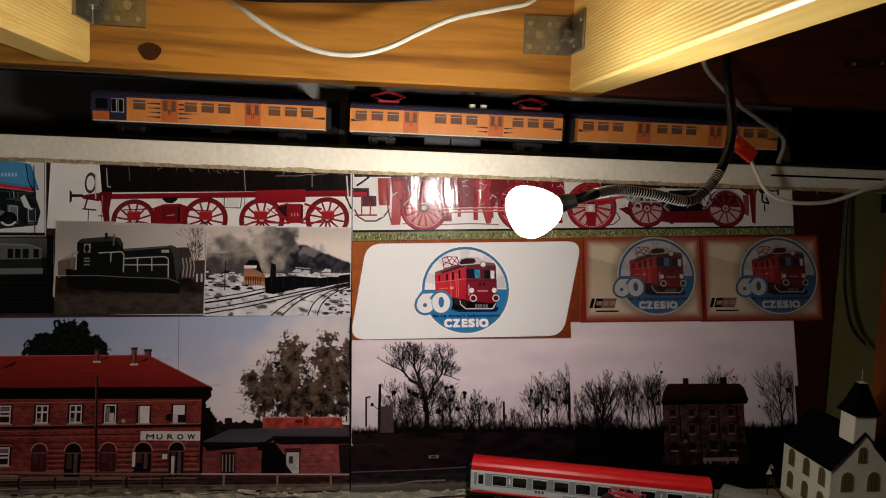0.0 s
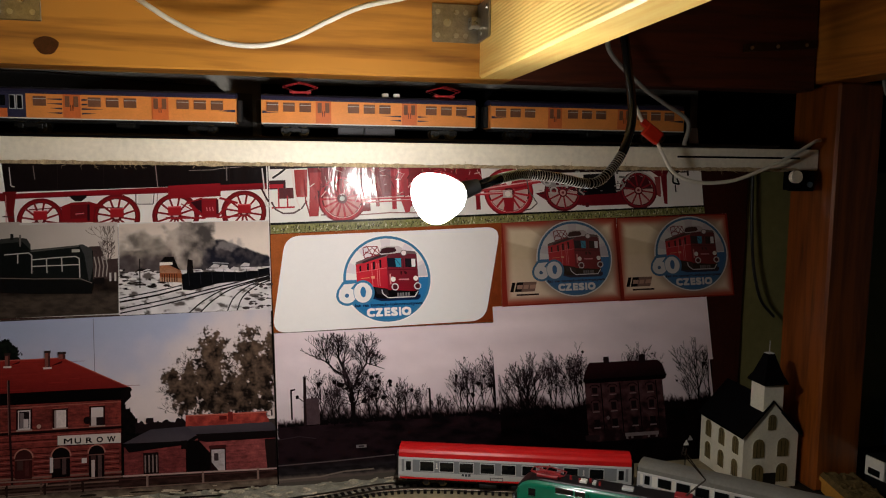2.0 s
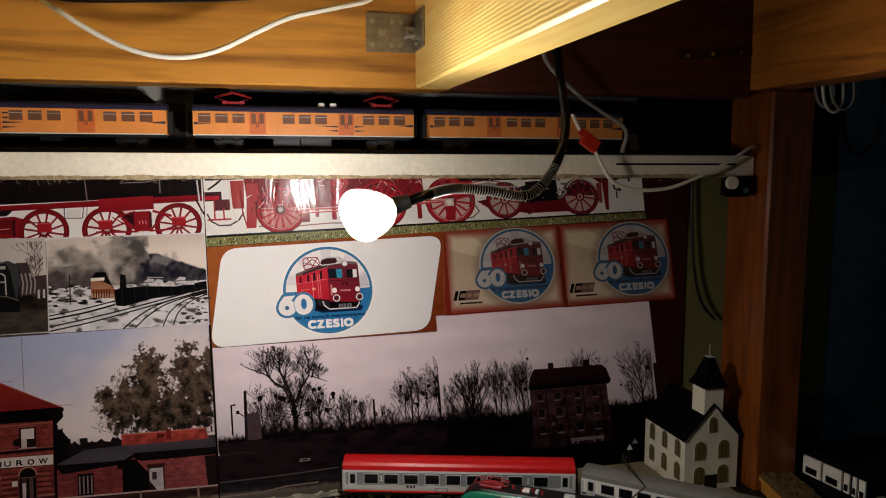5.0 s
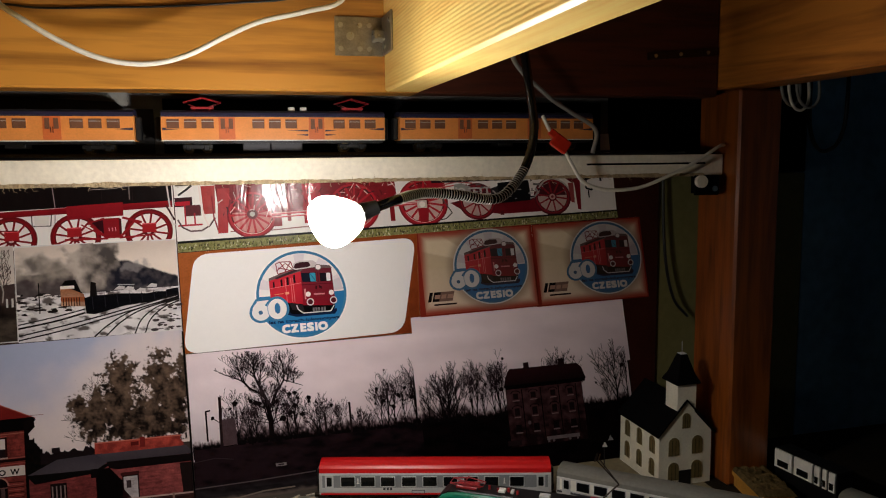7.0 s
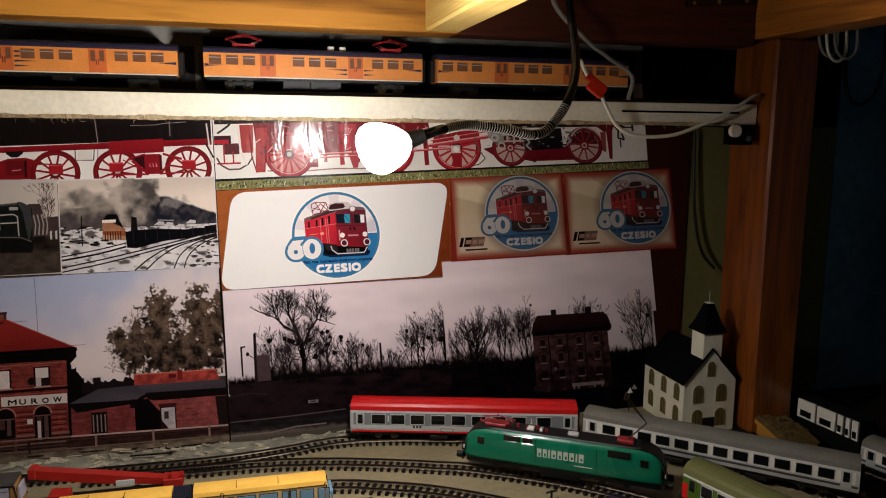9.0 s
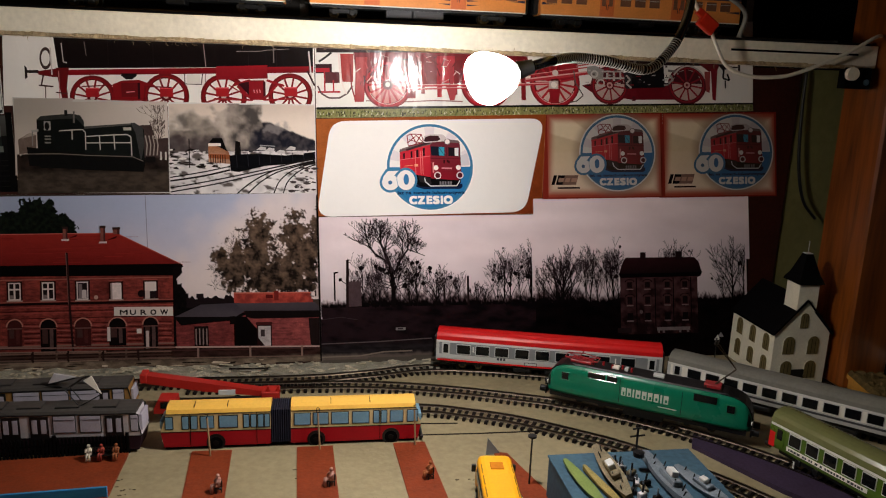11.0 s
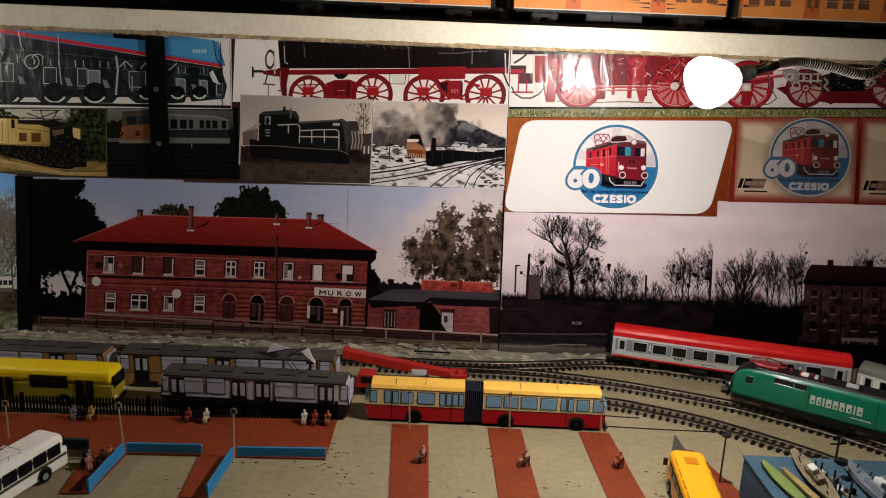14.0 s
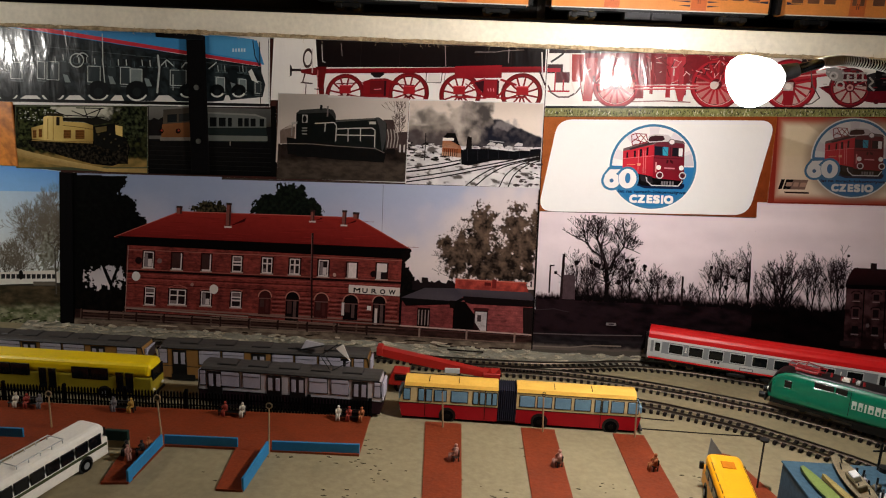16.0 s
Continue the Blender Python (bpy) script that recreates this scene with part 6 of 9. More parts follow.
def white_sky(x, y):
    return mixed(mixed(c(246, 228, 233), c(228, 209, 215), 0.5 + 0.7 * fbm(x * 0.4, y, 50, 4, 2.0)), c(196, 186, 192), ramp(y, 430, 540) * 0.5)


def thicket(tops, floor):
    """Soft brush under a wavering top line that thins out upwards."""
    def at(x, y):
        for (xa, ya), (xb, yb) in zip(tops, tops[1:]):
            if xa <= x <= xb:
                top = ya + (yb - ya) * (x - xa) / (xb - xa)
                break
        else:
            top = floor
        k = (y - top) / max(8.0, floor - top)
        d = k * 1.25 - 0.22 + 0.42 * fbm(x * 1.3, y * 0.6, 9.0, 4, 3.0) * (1 - 0.6 * k) + 0.3 * fbm(x * 1.8, y * 0.55, 3.4, 3, 6.0)
        return max(d, (y - floor + 2) / 8)
    return at


def brush(s, x0, x1, y0, y1, at, floor):
    def fn(x, y):
        d = at(x, y)
        return mixed(white_sky(x, y), mixed(c(112, 94, 98), c(8, 4, 5), ramp(d, 0.3, 0.75) + ramp(y, floor - 12, floor + 4)), ramp(d, 0.03, 0.5))
    s.field(x0, y0, x1, y1, fn, 1.7, 0.1, lambda x, y: at(x, y) > 0.03)


s = Sheet("avenue_photo", BOARD_B, [(693, 377), (1069, 377), (1069, 640), (689, 640)], c(84, 77, 70), "photo of bare trees with mistletoe under a white sky")
s.field(693.5, 378, 1068.5, 556, white_sky, 6.0, 0.02)
brush(s, 694, 1068.5, 462, 552, thicket(((694, 518), (735, 518), (754, 490), (776, 482), (800, 474), (826, 496), (850, 480), (868, 496), (900, 504), (935, 494), (952, 502), (985, 506), (1004, 512), (1040, 502), (1069, 496)), 538), 538)
for x, h, w, fan, d in ((766, 100, 1.9, 0.42, 2), (756, 70, 1.5, 0.4, 1), (786, 76, 2.0, 0.6, 4), (797, 78, 2.2, 0.6, 4), (848, 84, 2.2, 0.5, 4), (862, 98, 2.2, 0.5, 4), (893, 76, 2.6, 0.8, 3), (901, 70, 2.0, 0.7, 1), (920, 68, 1.4, 0.45, 0), (934, 66, 1.5, 0.45, 1), (964, 50, 1.3, 0.5, 0), (980, 46, 1.3, 0.5, 0), (1012, 106, 2.5, 0.5, 2), (1027, 104, 2.4, 0.5, 1), (1002, 84, 1.8, 0.45, 0), (1042, 90, 1.8, 0.35, 0), (1061, 116, 3.0, 0.2, 5)):
    s.fan_tree(x, 544, h * 0.98, w * 1.25, fan, 9 + d, TW, TF, random.uniform(-0.06, 0.06), 0.2)
# the great tree: two leaders from one bole
s.line([(819, 548), (820, 500), (817, 470)], 9, TW, 6.5)
s.line([(818, 474), (808, 446), (799, 424)], 6, TW, 3.5)
s.line([(812, 458), (790, 444), (779, 430)], 4, TW, 2.6)
s.line([(821, 480), (832, 456), (846, 436)], 4.4, TW, 3)
s.line([(846, 436), (862, 442), (876, 448)], 2, TW, 1.0)
for x, y, h, w, lean, d in ((799, 424, 58, 3.0, -0.02, 6), (806, 440, 56, 2.6, -0.35, 6), (779, 430, 62, 2.6, 0.28, 6), (784, 436, 44, 2, 0.6, 5), (846, 436, 62, 2.8, -0.1, 6), (838, 446, 60, 2.4, 0.12, 6), (800, 426, 52, 2.2, 0.24, 6), (862, 442, 34, 1.6, 0.0, 5), (850, 440, 40, 1.8, -0.8, 5), (812, 460, 44, 2, 0.7, 5), (826, 470, 44, 2, -0.7, 5), (819, 505, 64, 2.6, 0.75, 6), (820, 510, 66, 2.6, -0.8, 6), (818, 490, 60, 2.4, 0.5, 6), (822, 488, 60, 2.4, -0.5, 6)):
    s.fan_tree(x, y, h * 0.8, w * 1.05, 0.85, 6 + d, TW, TF, lean * 0.8, 0.05)
for x, y, r in ((884, 470, 4), (840, 500, 5), (852, 492, 4.4), (812, 476, 3.6), (832, 470, 3), (872, 496, 4), (920, 486, 3), (1034, 482, 4), (1046, 470, 3.4), (1056, 486, 4.6), (1024, 500, 4), (765, 467, 4.4), (757, 474, 2.4), (728, 487, 3), (790, 466, 4), (798, 470, 5), (804, 471, 4), (853, 460, 3.6), (862, 459, 3.4), (866, 468, 3), (861, 480, 4.4), (842, 476, 2.6), (884, 476, 2.6), (895, 478, 2.4), (998, 467, 3.4), (1007, 489, 4), (994, 492, 2.6), (1013, 436, 1.8), (1017, 460, 2), (775, 484, 2.4)):
    s.oval(x, y, r, r, c(16, 10, 12), 0.2, 10, 0.25)
for x, y in ((908, 498), (950, 484)):
    s.line([(x, y), (x, 540)], 3.6, c(30, 20, 22))
s.line([(718, 474), (718, 524)], 2.8, c(30, 20, 22))
s.line([(717, 475), (725, 474)], 2.6, c(30, 20, 22))
s.line([(741, 453), (740, 534)], 4.4, c(34, 22, 24), 6)
s.line([(728, 487), (742, 498), (750, 506)], 1.4, TF)
s.face([(742, 490), (763, 490), (764, 534), (742, 534)], c(72, 56, 60), 0.5)


def verge(x, y):
    col = mixed(c(34, 21, 25), c(9, 5, 7), 0.5 + 1.2 * fbm(x * 0.4, y, 14, 4) - 0.5 * ramp(x, 900, 760))
    col = mixed(col, mixed(c(40, 34, 36), c(20, 16, 18), 0.5 + fbm(x * 0.25, y, 7, 4)), ramp(y, 590, 606) * ramp(x, 1000, 880))
    return mixed(col, c(96, 84, 78), ramp(y + 3 * fbm(x, y, 14, 3), 614, 620) * ramp(x, 960, 900))


s.field(691, 533, 1069, 628, verge, 2.4, 0.2, lambda x, y: y < 627 - (x - 690) * 0.031 and x > 691 - (y - 600) * 0.08 and y > 535 + 3 * fbm(x, 0, 7, 3))
for pts, wd, cc in (([(692, 598), (790, 596), (885, 592)], 1.8, c(86, 76, 78)), ([(692, 556), (728, 552), (756, 557)], 1.2, c(54, 44, 46)), ([(692, 621), (760, 620), (800, 614), (850, 613)], 2.4, c(120, 108, 98))):
    s.line(pts, wd, cc)
s.rect(822, 572, 839, 577, c(120, 112, 114), 0.3)
s.rect(826, 573.5, 835, 575.5, c(30, 26, 28))
s.done()

s = Sheet("house_photo", BOARD_B, [(1068, 349), (1459, 350), (1448, 640), (1068, 640)], c(30, 24, 25), "photo of a dark brick house behind bare trees", lift=0.0008)
s.field(1068, 350, 1458, 552, white_sky, 6.0, 0.02, lambda x, y: x < 1459 - (y - 350) * 0.036)
s.right, s.left = 1450, 1069
brush(s, 1068, 1448, 462, 556, thicket(((1068, 496), (1090, 488), (1125, 480), (1148, 496), (1165, 514), (1195, 516), (1222, 504), (1368, 516), (1380, 512), (1400, 522), (1450, 500)), 540), 540)
for x, h, w, fan, d in ((1084, 78, 2.2, 0.5, 2), (1108, 96, 3.4, 0.75, 5), (1118, 108, 4.2, 0.72, 9), (1130, 90, 2.6, 0.7, 4), (1158, 98, 2.0, 0.36, 0), (1167, 106, 2.4, 0.36, 1), (1180, 70, 1.5, 0.4, 0), (1200, 104, 2.0, 0.3, 1), (1210, 118, 2.6, 0.3, 2), (1219, 100, 1.8, 0.3, 0), (1300, 104, 1.3, 0.26, 0), (1326, 120, 1.5, 0.26, 0), (1348, 100, 1.2, 0.3, 0), (1424, 120, 3.0, 0.6, 3), (1444, 112, 2.0, 0.4, 1), (1410, 60, 1.5, 0.7, 0)):
    s.fan_tree(x, 545, h * 0.98, w * 1.25, fan, 9 + d, TW, TF, random.uniform(-0.05, 0.05), 0.22)
for x, y, r in ((1208, 476, 3.6), (1214, 490, 4), (1198, 482, 3), (1216, 470, 3), (1222, 437, 2.6), (1186, 480, 2.6), (1347, 447, 2), (1388, 497, 2.2), (1440, 470, 3.6), (1395, 466, 2)):
    s.oval(x, y, r, r, c(26, 17, 19), 0.2, 10, 0.2)
s.field(1068, 532, 1450, 638, lambda x, y: mixed(c(14, 7, 8), c(3, 2, 2), 0.5 + fbm(x * 0.5, y, 14, 4)), 3.0, 0.2, lambda x, y: x < 1451 - (y - 540) * 0.02 and y > 536 + 3 * fbm(x, 0, 7, 3))
s.field(1221, 486, 1366, 594, lambda x, y: mixed(c(78, 50, 52), c(28, 13, 15), 0.35 + fbm(x, y, 16, 4) + 0.7 * ramp(y, 520, 590)), 2.4, 0.3, lambda x, y: x < 1366 - ramp(y, 490, 494) * 5)
s.face([(1219, 487), (1224, 470), (1232, 457), (1356, 458), (1364, 466), (1370, 486)], [c(24, 10, 12), c(40, 18, 21), c(44, 20, 23), c(44, 20, 23), c(36, 17, 19), c(24, 10, 12)], 0.25)
s.face([(1219, 486), (1370, 485), (1367, 492), (1221, 493)], c(6, 3, 4))
s.rect(1258, 448, 1268, 460, c(36, 22, 25))
s.rect(1322, 447, 1334, 462, c(34, 20, 22))
for x in (1251, 1285, 1318, 1350):
    s.rect(x - 2, 494, x, 580, c(16, 7, 8), 0.3)
for x in (1238, 1270, 1306, 1338):
    for y0, h in ((500, 13), (526, 16)):
        s.rect(x - 7, y0 - 2, x + 7, y0 + h, c(70, 44, 45) if y0 < 550 else c(30, 16, 18), 0.3)
        s.ring(x, y0 + 1, 7, 9, c(20, 9, 11), 10, math.pi, 6.2832, 0.6)
        s.rect(x - 4.5, y0 + 1, x + 4.5, y0 + h - 2, c(26, 15, 17), 0.2)
        s.rect(x - 6, y0 + h, x + 6, y0 + h + 1.6, c(126, 104, 104), 0.2)
for x in (1238, 1270, 1306, 1338):
    s.rect(x - 6, 569, x + 6, 571.4, c(112, 96, 98), 0.2)
    s.rect(x - 5, 556, x + 5, 569, c(16, 8, 10), 0.3)
s.oval(1258, 554, 3, 3.6, c(96, 80, 82), 0.1, 10)
s.rect(1286, 582, 1346, 588, c(120, 108, 110), 0.4)
for x in (1289, 1298, 1328, 1342):
    s.rect(x - 2, 588, x + 2, 592, c(110, 98, 100), 0.3)
s.rect(1215, 582, 1240, 591, c(40, 28, 30), 0.3)
s.face([(1396, 602), (1402, 593), (1407, 602)], c(150, 146, 148))
s.done()

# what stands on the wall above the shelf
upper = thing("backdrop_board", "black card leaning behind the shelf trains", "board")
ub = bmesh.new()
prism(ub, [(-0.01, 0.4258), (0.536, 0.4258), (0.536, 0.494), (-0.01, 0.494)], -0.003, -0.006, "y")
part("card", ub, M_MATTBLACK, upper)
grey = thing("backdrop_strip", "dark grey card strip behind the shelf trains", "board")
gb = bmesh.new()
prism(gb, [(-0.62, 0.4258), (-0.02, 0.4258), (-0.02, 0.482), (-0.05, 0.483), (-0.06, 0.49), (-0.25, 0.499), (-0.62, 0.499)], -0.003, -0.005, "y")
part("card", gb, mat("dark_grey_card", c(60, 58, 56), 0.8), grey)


# ---- tracks ----
TRACKS = {
    "siding": [(0.712, -0.23), (0.74, -0.32), (0.775, -0.45), (0.795, -0.56)],
    "wall": [(-1.2, -0.05), (-0.6, -0.052), (-0.2, -0.054), (-0.02, -0.055), (0.06, -0.046), (0.13, -0.031), (0.2, -0.037), (0.29, -0.0615), (0.38, -0.089), (0.445, -0.1125), (0.55, -0.185), (0.645, -0.3), (0.7, -0.42), (0.73, -0.55)],
    "middle": [(-0.15, -0.07), (-0.06, -0.0735), (0.041, -0.0775), (0.11, -0.089), (0.174, -0.107), (0.235, -0.129), (0.285, -0.151), (0.37, -0.207), (0.445, -0.279), (0.495, -0.35), (0.535, -0.45), (0.55, -0.55)],
    "inner": [(-0.12, -0.128), (0.0, -0.134), (0.119, -0.15), (0.161, -0.163), (0.217, -0.187), (0.266, -0.219), (0.318, -0.259), (0.362, -0.305), (0.39, -0.339), (0.425, -0.395), (0.45, -0.46), (0.46, -0.54)],
}
SLEEPER = bmesh.new()
bx(SLEEPER, -0.0018, 0.0018, -0.0145, 0.0145, 0.0002, 0.0034, 0.0004)
me_sleeper = bpy.data.meshes.new("sleeper")
SLEEPER.to_mesh(me_sleeper)
SLEEPER.free()
me_sleeper.materials.append(M_SLEEPER)


def track_points(name):
    return [Vector((p.x, p.y, 0)) for p in spline([(*p, 0) for p in TRACKS[name]], 16)]


def make_track(name, label):
    t = thing("railway_track", label, "track", "model railway tracks")
    pts = track_points(name)
    for sgn in (-1, 1):
        b = bmesh.new()
        prev = None
        for i, p in enumerate(pts):
            d = (pts[min(i + 1, len(pts) - 1)] - pts[max(i - 1, 0)]).normalized()
            n = Vector((-d.y, d.x, 0))
            q = p + n * 0.0083 * sgn
            ring = [b.verts.new(q + n * a + Vector((0, 0, h))) for a, h in ((-0.0013, 0.0034), (-0.0006, 0.0044), (-0.0007, 0.0062), (0.0007, 0.0062), (0.0006, 0.0044), (0.0013, 0.0034))]
            if prev:
                for k in range(6):
                    b.faces.new((prev[k], prev[(k + 1) % 6], ring[(k + 1) % 6], ring[k]))
            prev = ring
        part("rail", b, M_STEEL, t, "worn steel rail")
    walked, spot = 0.0, 0.0
    for a, b2 in zip(pts, pts[1:]):
        seg = (b2 - a).length
        while spot <= walked + seg:
            k = (spot - walked) / seg
            p = a.lerp(b2, k)
            if p.x > -0.72:
                ob = new("sleeper", me_sleeper)
                ob.parent = t
                ob.matrix_world = Matrix.Translation(p) @ Matrix.Rotation(math.atan2(b2.y - a.y, b2.x - a.x), 4, "Z")
            spot += 0.0085
        walked += seg
    return t


make_track("siding", "short track under the grey coach")
make_track("wall", "model railway track with dark sleepers along the wall")
make_track("middle", "curved model railway track under the green locomotive")
make_track("inner", "curved model railway track beside the bus square")

# ---- materials of the vehicles ----
V_ORANGE = mat("railcar_orange", c(226, 144, 72), 0.4, var=0.1, scale=60)
V_DOORRED = mat("railcar_door_red", c(206, 106, 54), 0.4, var=0.1, scale=60)
V_PRINTWIN = mat("dim_railcar_glass", c(116, 78, 58), 0.35, var=0.2, scale=90)
V_NAVY = mat("railcar_navy", c(40, 40, 66), 0.45, var=0.15, scale=60)
V_PANTO = mat("pantograph_red", c(150, 36, 40), 0.4, var=0.2, scale=200)
V_RED = mat("coach_red", c(206, 26, 28), 0.35, var=0.06, scale=30)
V_LGREY = mat("coach_light_grey", c(190, 190, 188), 0.45, var=0.07, scale=40)
V_MGREY = mat("coach_mid_grey", c(128, 130, 132), 0.45, var=0.07, scale=40)
V_SILVER = mat("coach_silver", c(176, 178, 176), 0.4, var=0.07, scale=40)
V_ROOFGREY = mat("roof_grey", c(120, 118, 110), 0.55, var=0.12, scale=30)
V_STRIPE = mat("white_stripe", c(214, 212, 206), 0.45, var=0.05)
V_DARKSTRIPE = mat("dark_stripe", c(70, 70, 74), 0.5, var=0.1)
V_GREEN = mat("locomotive_green", c(8, 112, 84), 0.3, var=0.08, scale=30, coat=0.4)
V_OLIVE = mat("coach_olive", c(74, 100, 28), 0.3, var=0.1, scale=30, coat=0.3)
V_OLIVEROOF = mat("olive_roof", c(104, 106, 66), 0.22, var=0.08, scale=30, coat=0.4)
V_LETTER = mat("lettering_white", c(190, 200, 190), 0.5, var=0.1, scale=300)
V_WHITE = mat("white_paint", c(232, 228, 218), 0.4, var=0.06, scale=40)
V_PAPERWHITE = mat("paper_white", c(186, 180, 184), 0.7, var=0.08, scale=40)
V_BUSRED = mat("bus_red", c(156, 16, 28), 0.5, var=0.08, scale=40)
V_BUSCREAM = mat("bus_band_cream", c(206, 184, 136), 0.5, var=0.08, scale=40)
V_BUSYEL = mat("bus_cream_yellow", c(228, 178, 80), 0.5, var=0.07, scale=40)
V_SKYGLASS = mat("printed_window_blue", c(110, 150, 176), 0.4, var=0.12, scale=60)
V_YELLOW = mat("bus_yellow", c(236, 202, 14), 0.4, var=0.06, scale=40)
# the bus yellow again, darkened for the shade on the bus sides
V_YELSHADE = mat("bus_shaded_yellow", c(150, 132, 30), 0.45, var=0.1, scale=40)
V_VANYEL = mat("van_yellow", c(240, 166, 8), 0.35, var=0.06, scale=40, coat=0.2)
V_PURPLE = mat("tram_plum", c(38, 18, 28), 0.6, var=0.1, scale=60)
V_TAN = mat("tram_tan", c(150, 110, 60), 0.6, var=0.1, scale=60)
V_TRAMROOF = mat("tram_roof_grey", c(66, 62, 59), 0.65, var=0.12, scale=30)
V_CRANE = mat("crane_red", c(160, 32, 24), 0.45, var=0.1, scale=60)
V_GLASSGREY = mat("printed_window_grey", c(172, 167, 180), 0.5, var=0.1, scale=60)


def arc_roof(w, z0, z1, n=8):
    return [(w * math.cos(math.pi * k / n), z0 + (z1 - z0) * math.sin(math.pi * k / n) ** 0.7) for k in range(n + 1)]


def axle_set(parent, x, r=0.0055, gauge=0.0083, z=0.0118):
    for s in (-1, 1):
        w = part("wheel", disc(bmesh.new(), (x, s * gauge, z - 0.0002), r, 0.0026, "y", 16), M_WHEEL, parent)
        part("hub", disc(bmesh.new(), (x, s * (gauge + 0.0016), z), r * 0.4, 0.0012, "y", 10), M_STEEL, w)


def bogie(parent, x, span=0.0145, material=None):
    b = bmesh.new()
    for s in (-1, 1):
        bx(b, x - span, x + span, s * 0.0112 - 0.0012, s * 0.0112 + 0.0012, 0.0105, 0.0155, 0.0006)
        for q in (-0.6, 0.6):
            bx(b, x + q * span - 0.0028, x + q * span + 0.0028, s * 0.0126 - 0.0012, s * 0.0126 + 0.0012, 0.009, 0.0142, 0.0005)
    bx(b, x - 0.004, x + 0.004, -0.011, 0.011, 0.012, 0.017, 0.0005)
    g = part("bogie", b, material or M_BLACK, parent)
    axle_set(parent, x - span * 0.62)
    axle_set(parent, x + span * 0.62)
    return g


def side_panel(name, parent, x0, x1, z0, z1, y, material, side=-1, t=0.0005, bev=0.0):
    """A thin plate on a vehicle's flank; y is the flank's place."""
    a, b = (y - t, y) if side < 0 else (y, y + t)
    return part(name, box(x0, x1, a, b, z0, z1, bev), material, parent)


def pantograph(parent, x, z, folded=True, h=0.016, material=None, single=False):
    material = material or V_PANTO
    b = bmesh.new()
    if single:
        k = Vector((x + 0.02, 0, z + h * 0.45))
        tube(b, [(x, 0, z), k], 0.0009, 6)
        for s in (-1, 1):
            tube(b, [k, (x - 0.004, s * 0.005, z + h)], 0.0006, 6)
        tube(b, [(x - 0.004, -0.011, z + h), (x - 0.004, 0.011, z + h)], 0.0008, 6)
        tube(b, [(x - 0.001, -0.01, z + h), (x - 0.001, 0.01, z + h)], 0.0006, 6)
    else:
        for s in (-1, 1):
            y = s * 0.007
            for d in (-1, 1):
                tube(b, [(x + d * 0.006, y, z), (x + d * 0.019, y, z + h * 0.5), (x, y, z + h)], 0.0006, 6)
        for d in (-1, 1):
            tube(b, [(x + d * 0.019, -0.007, z + h * 0.5), (x + d * 0.019, 0.007, z + h * 0.5)], 0.0005, 6)
        tube(b, [(x - 0.002, -0.011, z + h), (x - 0.002, 0.011, z + h)], 0.0007, 6)
        bx(b, x - 0.012, x + 0.012, -0.008, 0.008, z - 0.002, z + 0.0005, 0.0004)
    for d in (-0.008, 0.008):
        for s in (-1, 1):
            disc(b, (x + d, s * 0.006, z - 0.0015), 0.0014, 0.004, "z", 8)
    return part("pantograph", b, material, parent, "red pantograph" if material == V_PANTO else "folded pantograph")


def window_plate(parent, x, z, w, h, y, frame=None, glass=None, side=-1):
    if frame:
        f = part("window", box(x - w / 2 - 0.0008, x + w / 2 + 0.0008, *((y - 0.0004, y) if side < 0 else (y, y + 0.0004)), z - h / 2 - 0.0008, z + h / 2 + 0.0008, 0.0004), frame, parent)
        y += side * 0.0004
        part("pane", box(x - w / 2, x + w / 2, *((y - 0.0004, y) if side < 0 else (y, y + 0.0004)), z - h / 2, z + h / 2, 0.0003), glass or M_WINDOW, f)
        return f
    return part("window", box(x - w / 2, x + w / 2, *((y - 0.0004, y) if side < 0 else (y, y + 0.0004)), z - h / 2, z + h / 2, 0.0003), glass or M_WINDOW, parent)


# ---- the orange railcar set on the shelf ----
def shelf_track():
    t = thing("display_track", "dark length of display track on the shelf", "track")
    for s in (-1, 1):
        part("rail", box(-0.62, 0.6, -0.055 + s * 0.0083 - 0.0007, -0.055 + s * 0.0083 + 0.0007, 0.4292, 0.4318), M_STEEL, t)
    part("bed", box(-0.64, 0.62, -0.0765, -0.034, 0.4257, 0.4288, 0.0006), M_BLACK, t, "black track bed")
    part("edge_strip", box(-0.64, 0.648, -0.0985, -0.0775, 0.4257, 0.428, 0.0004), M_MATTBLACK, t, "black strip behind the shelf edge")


shelf_track()


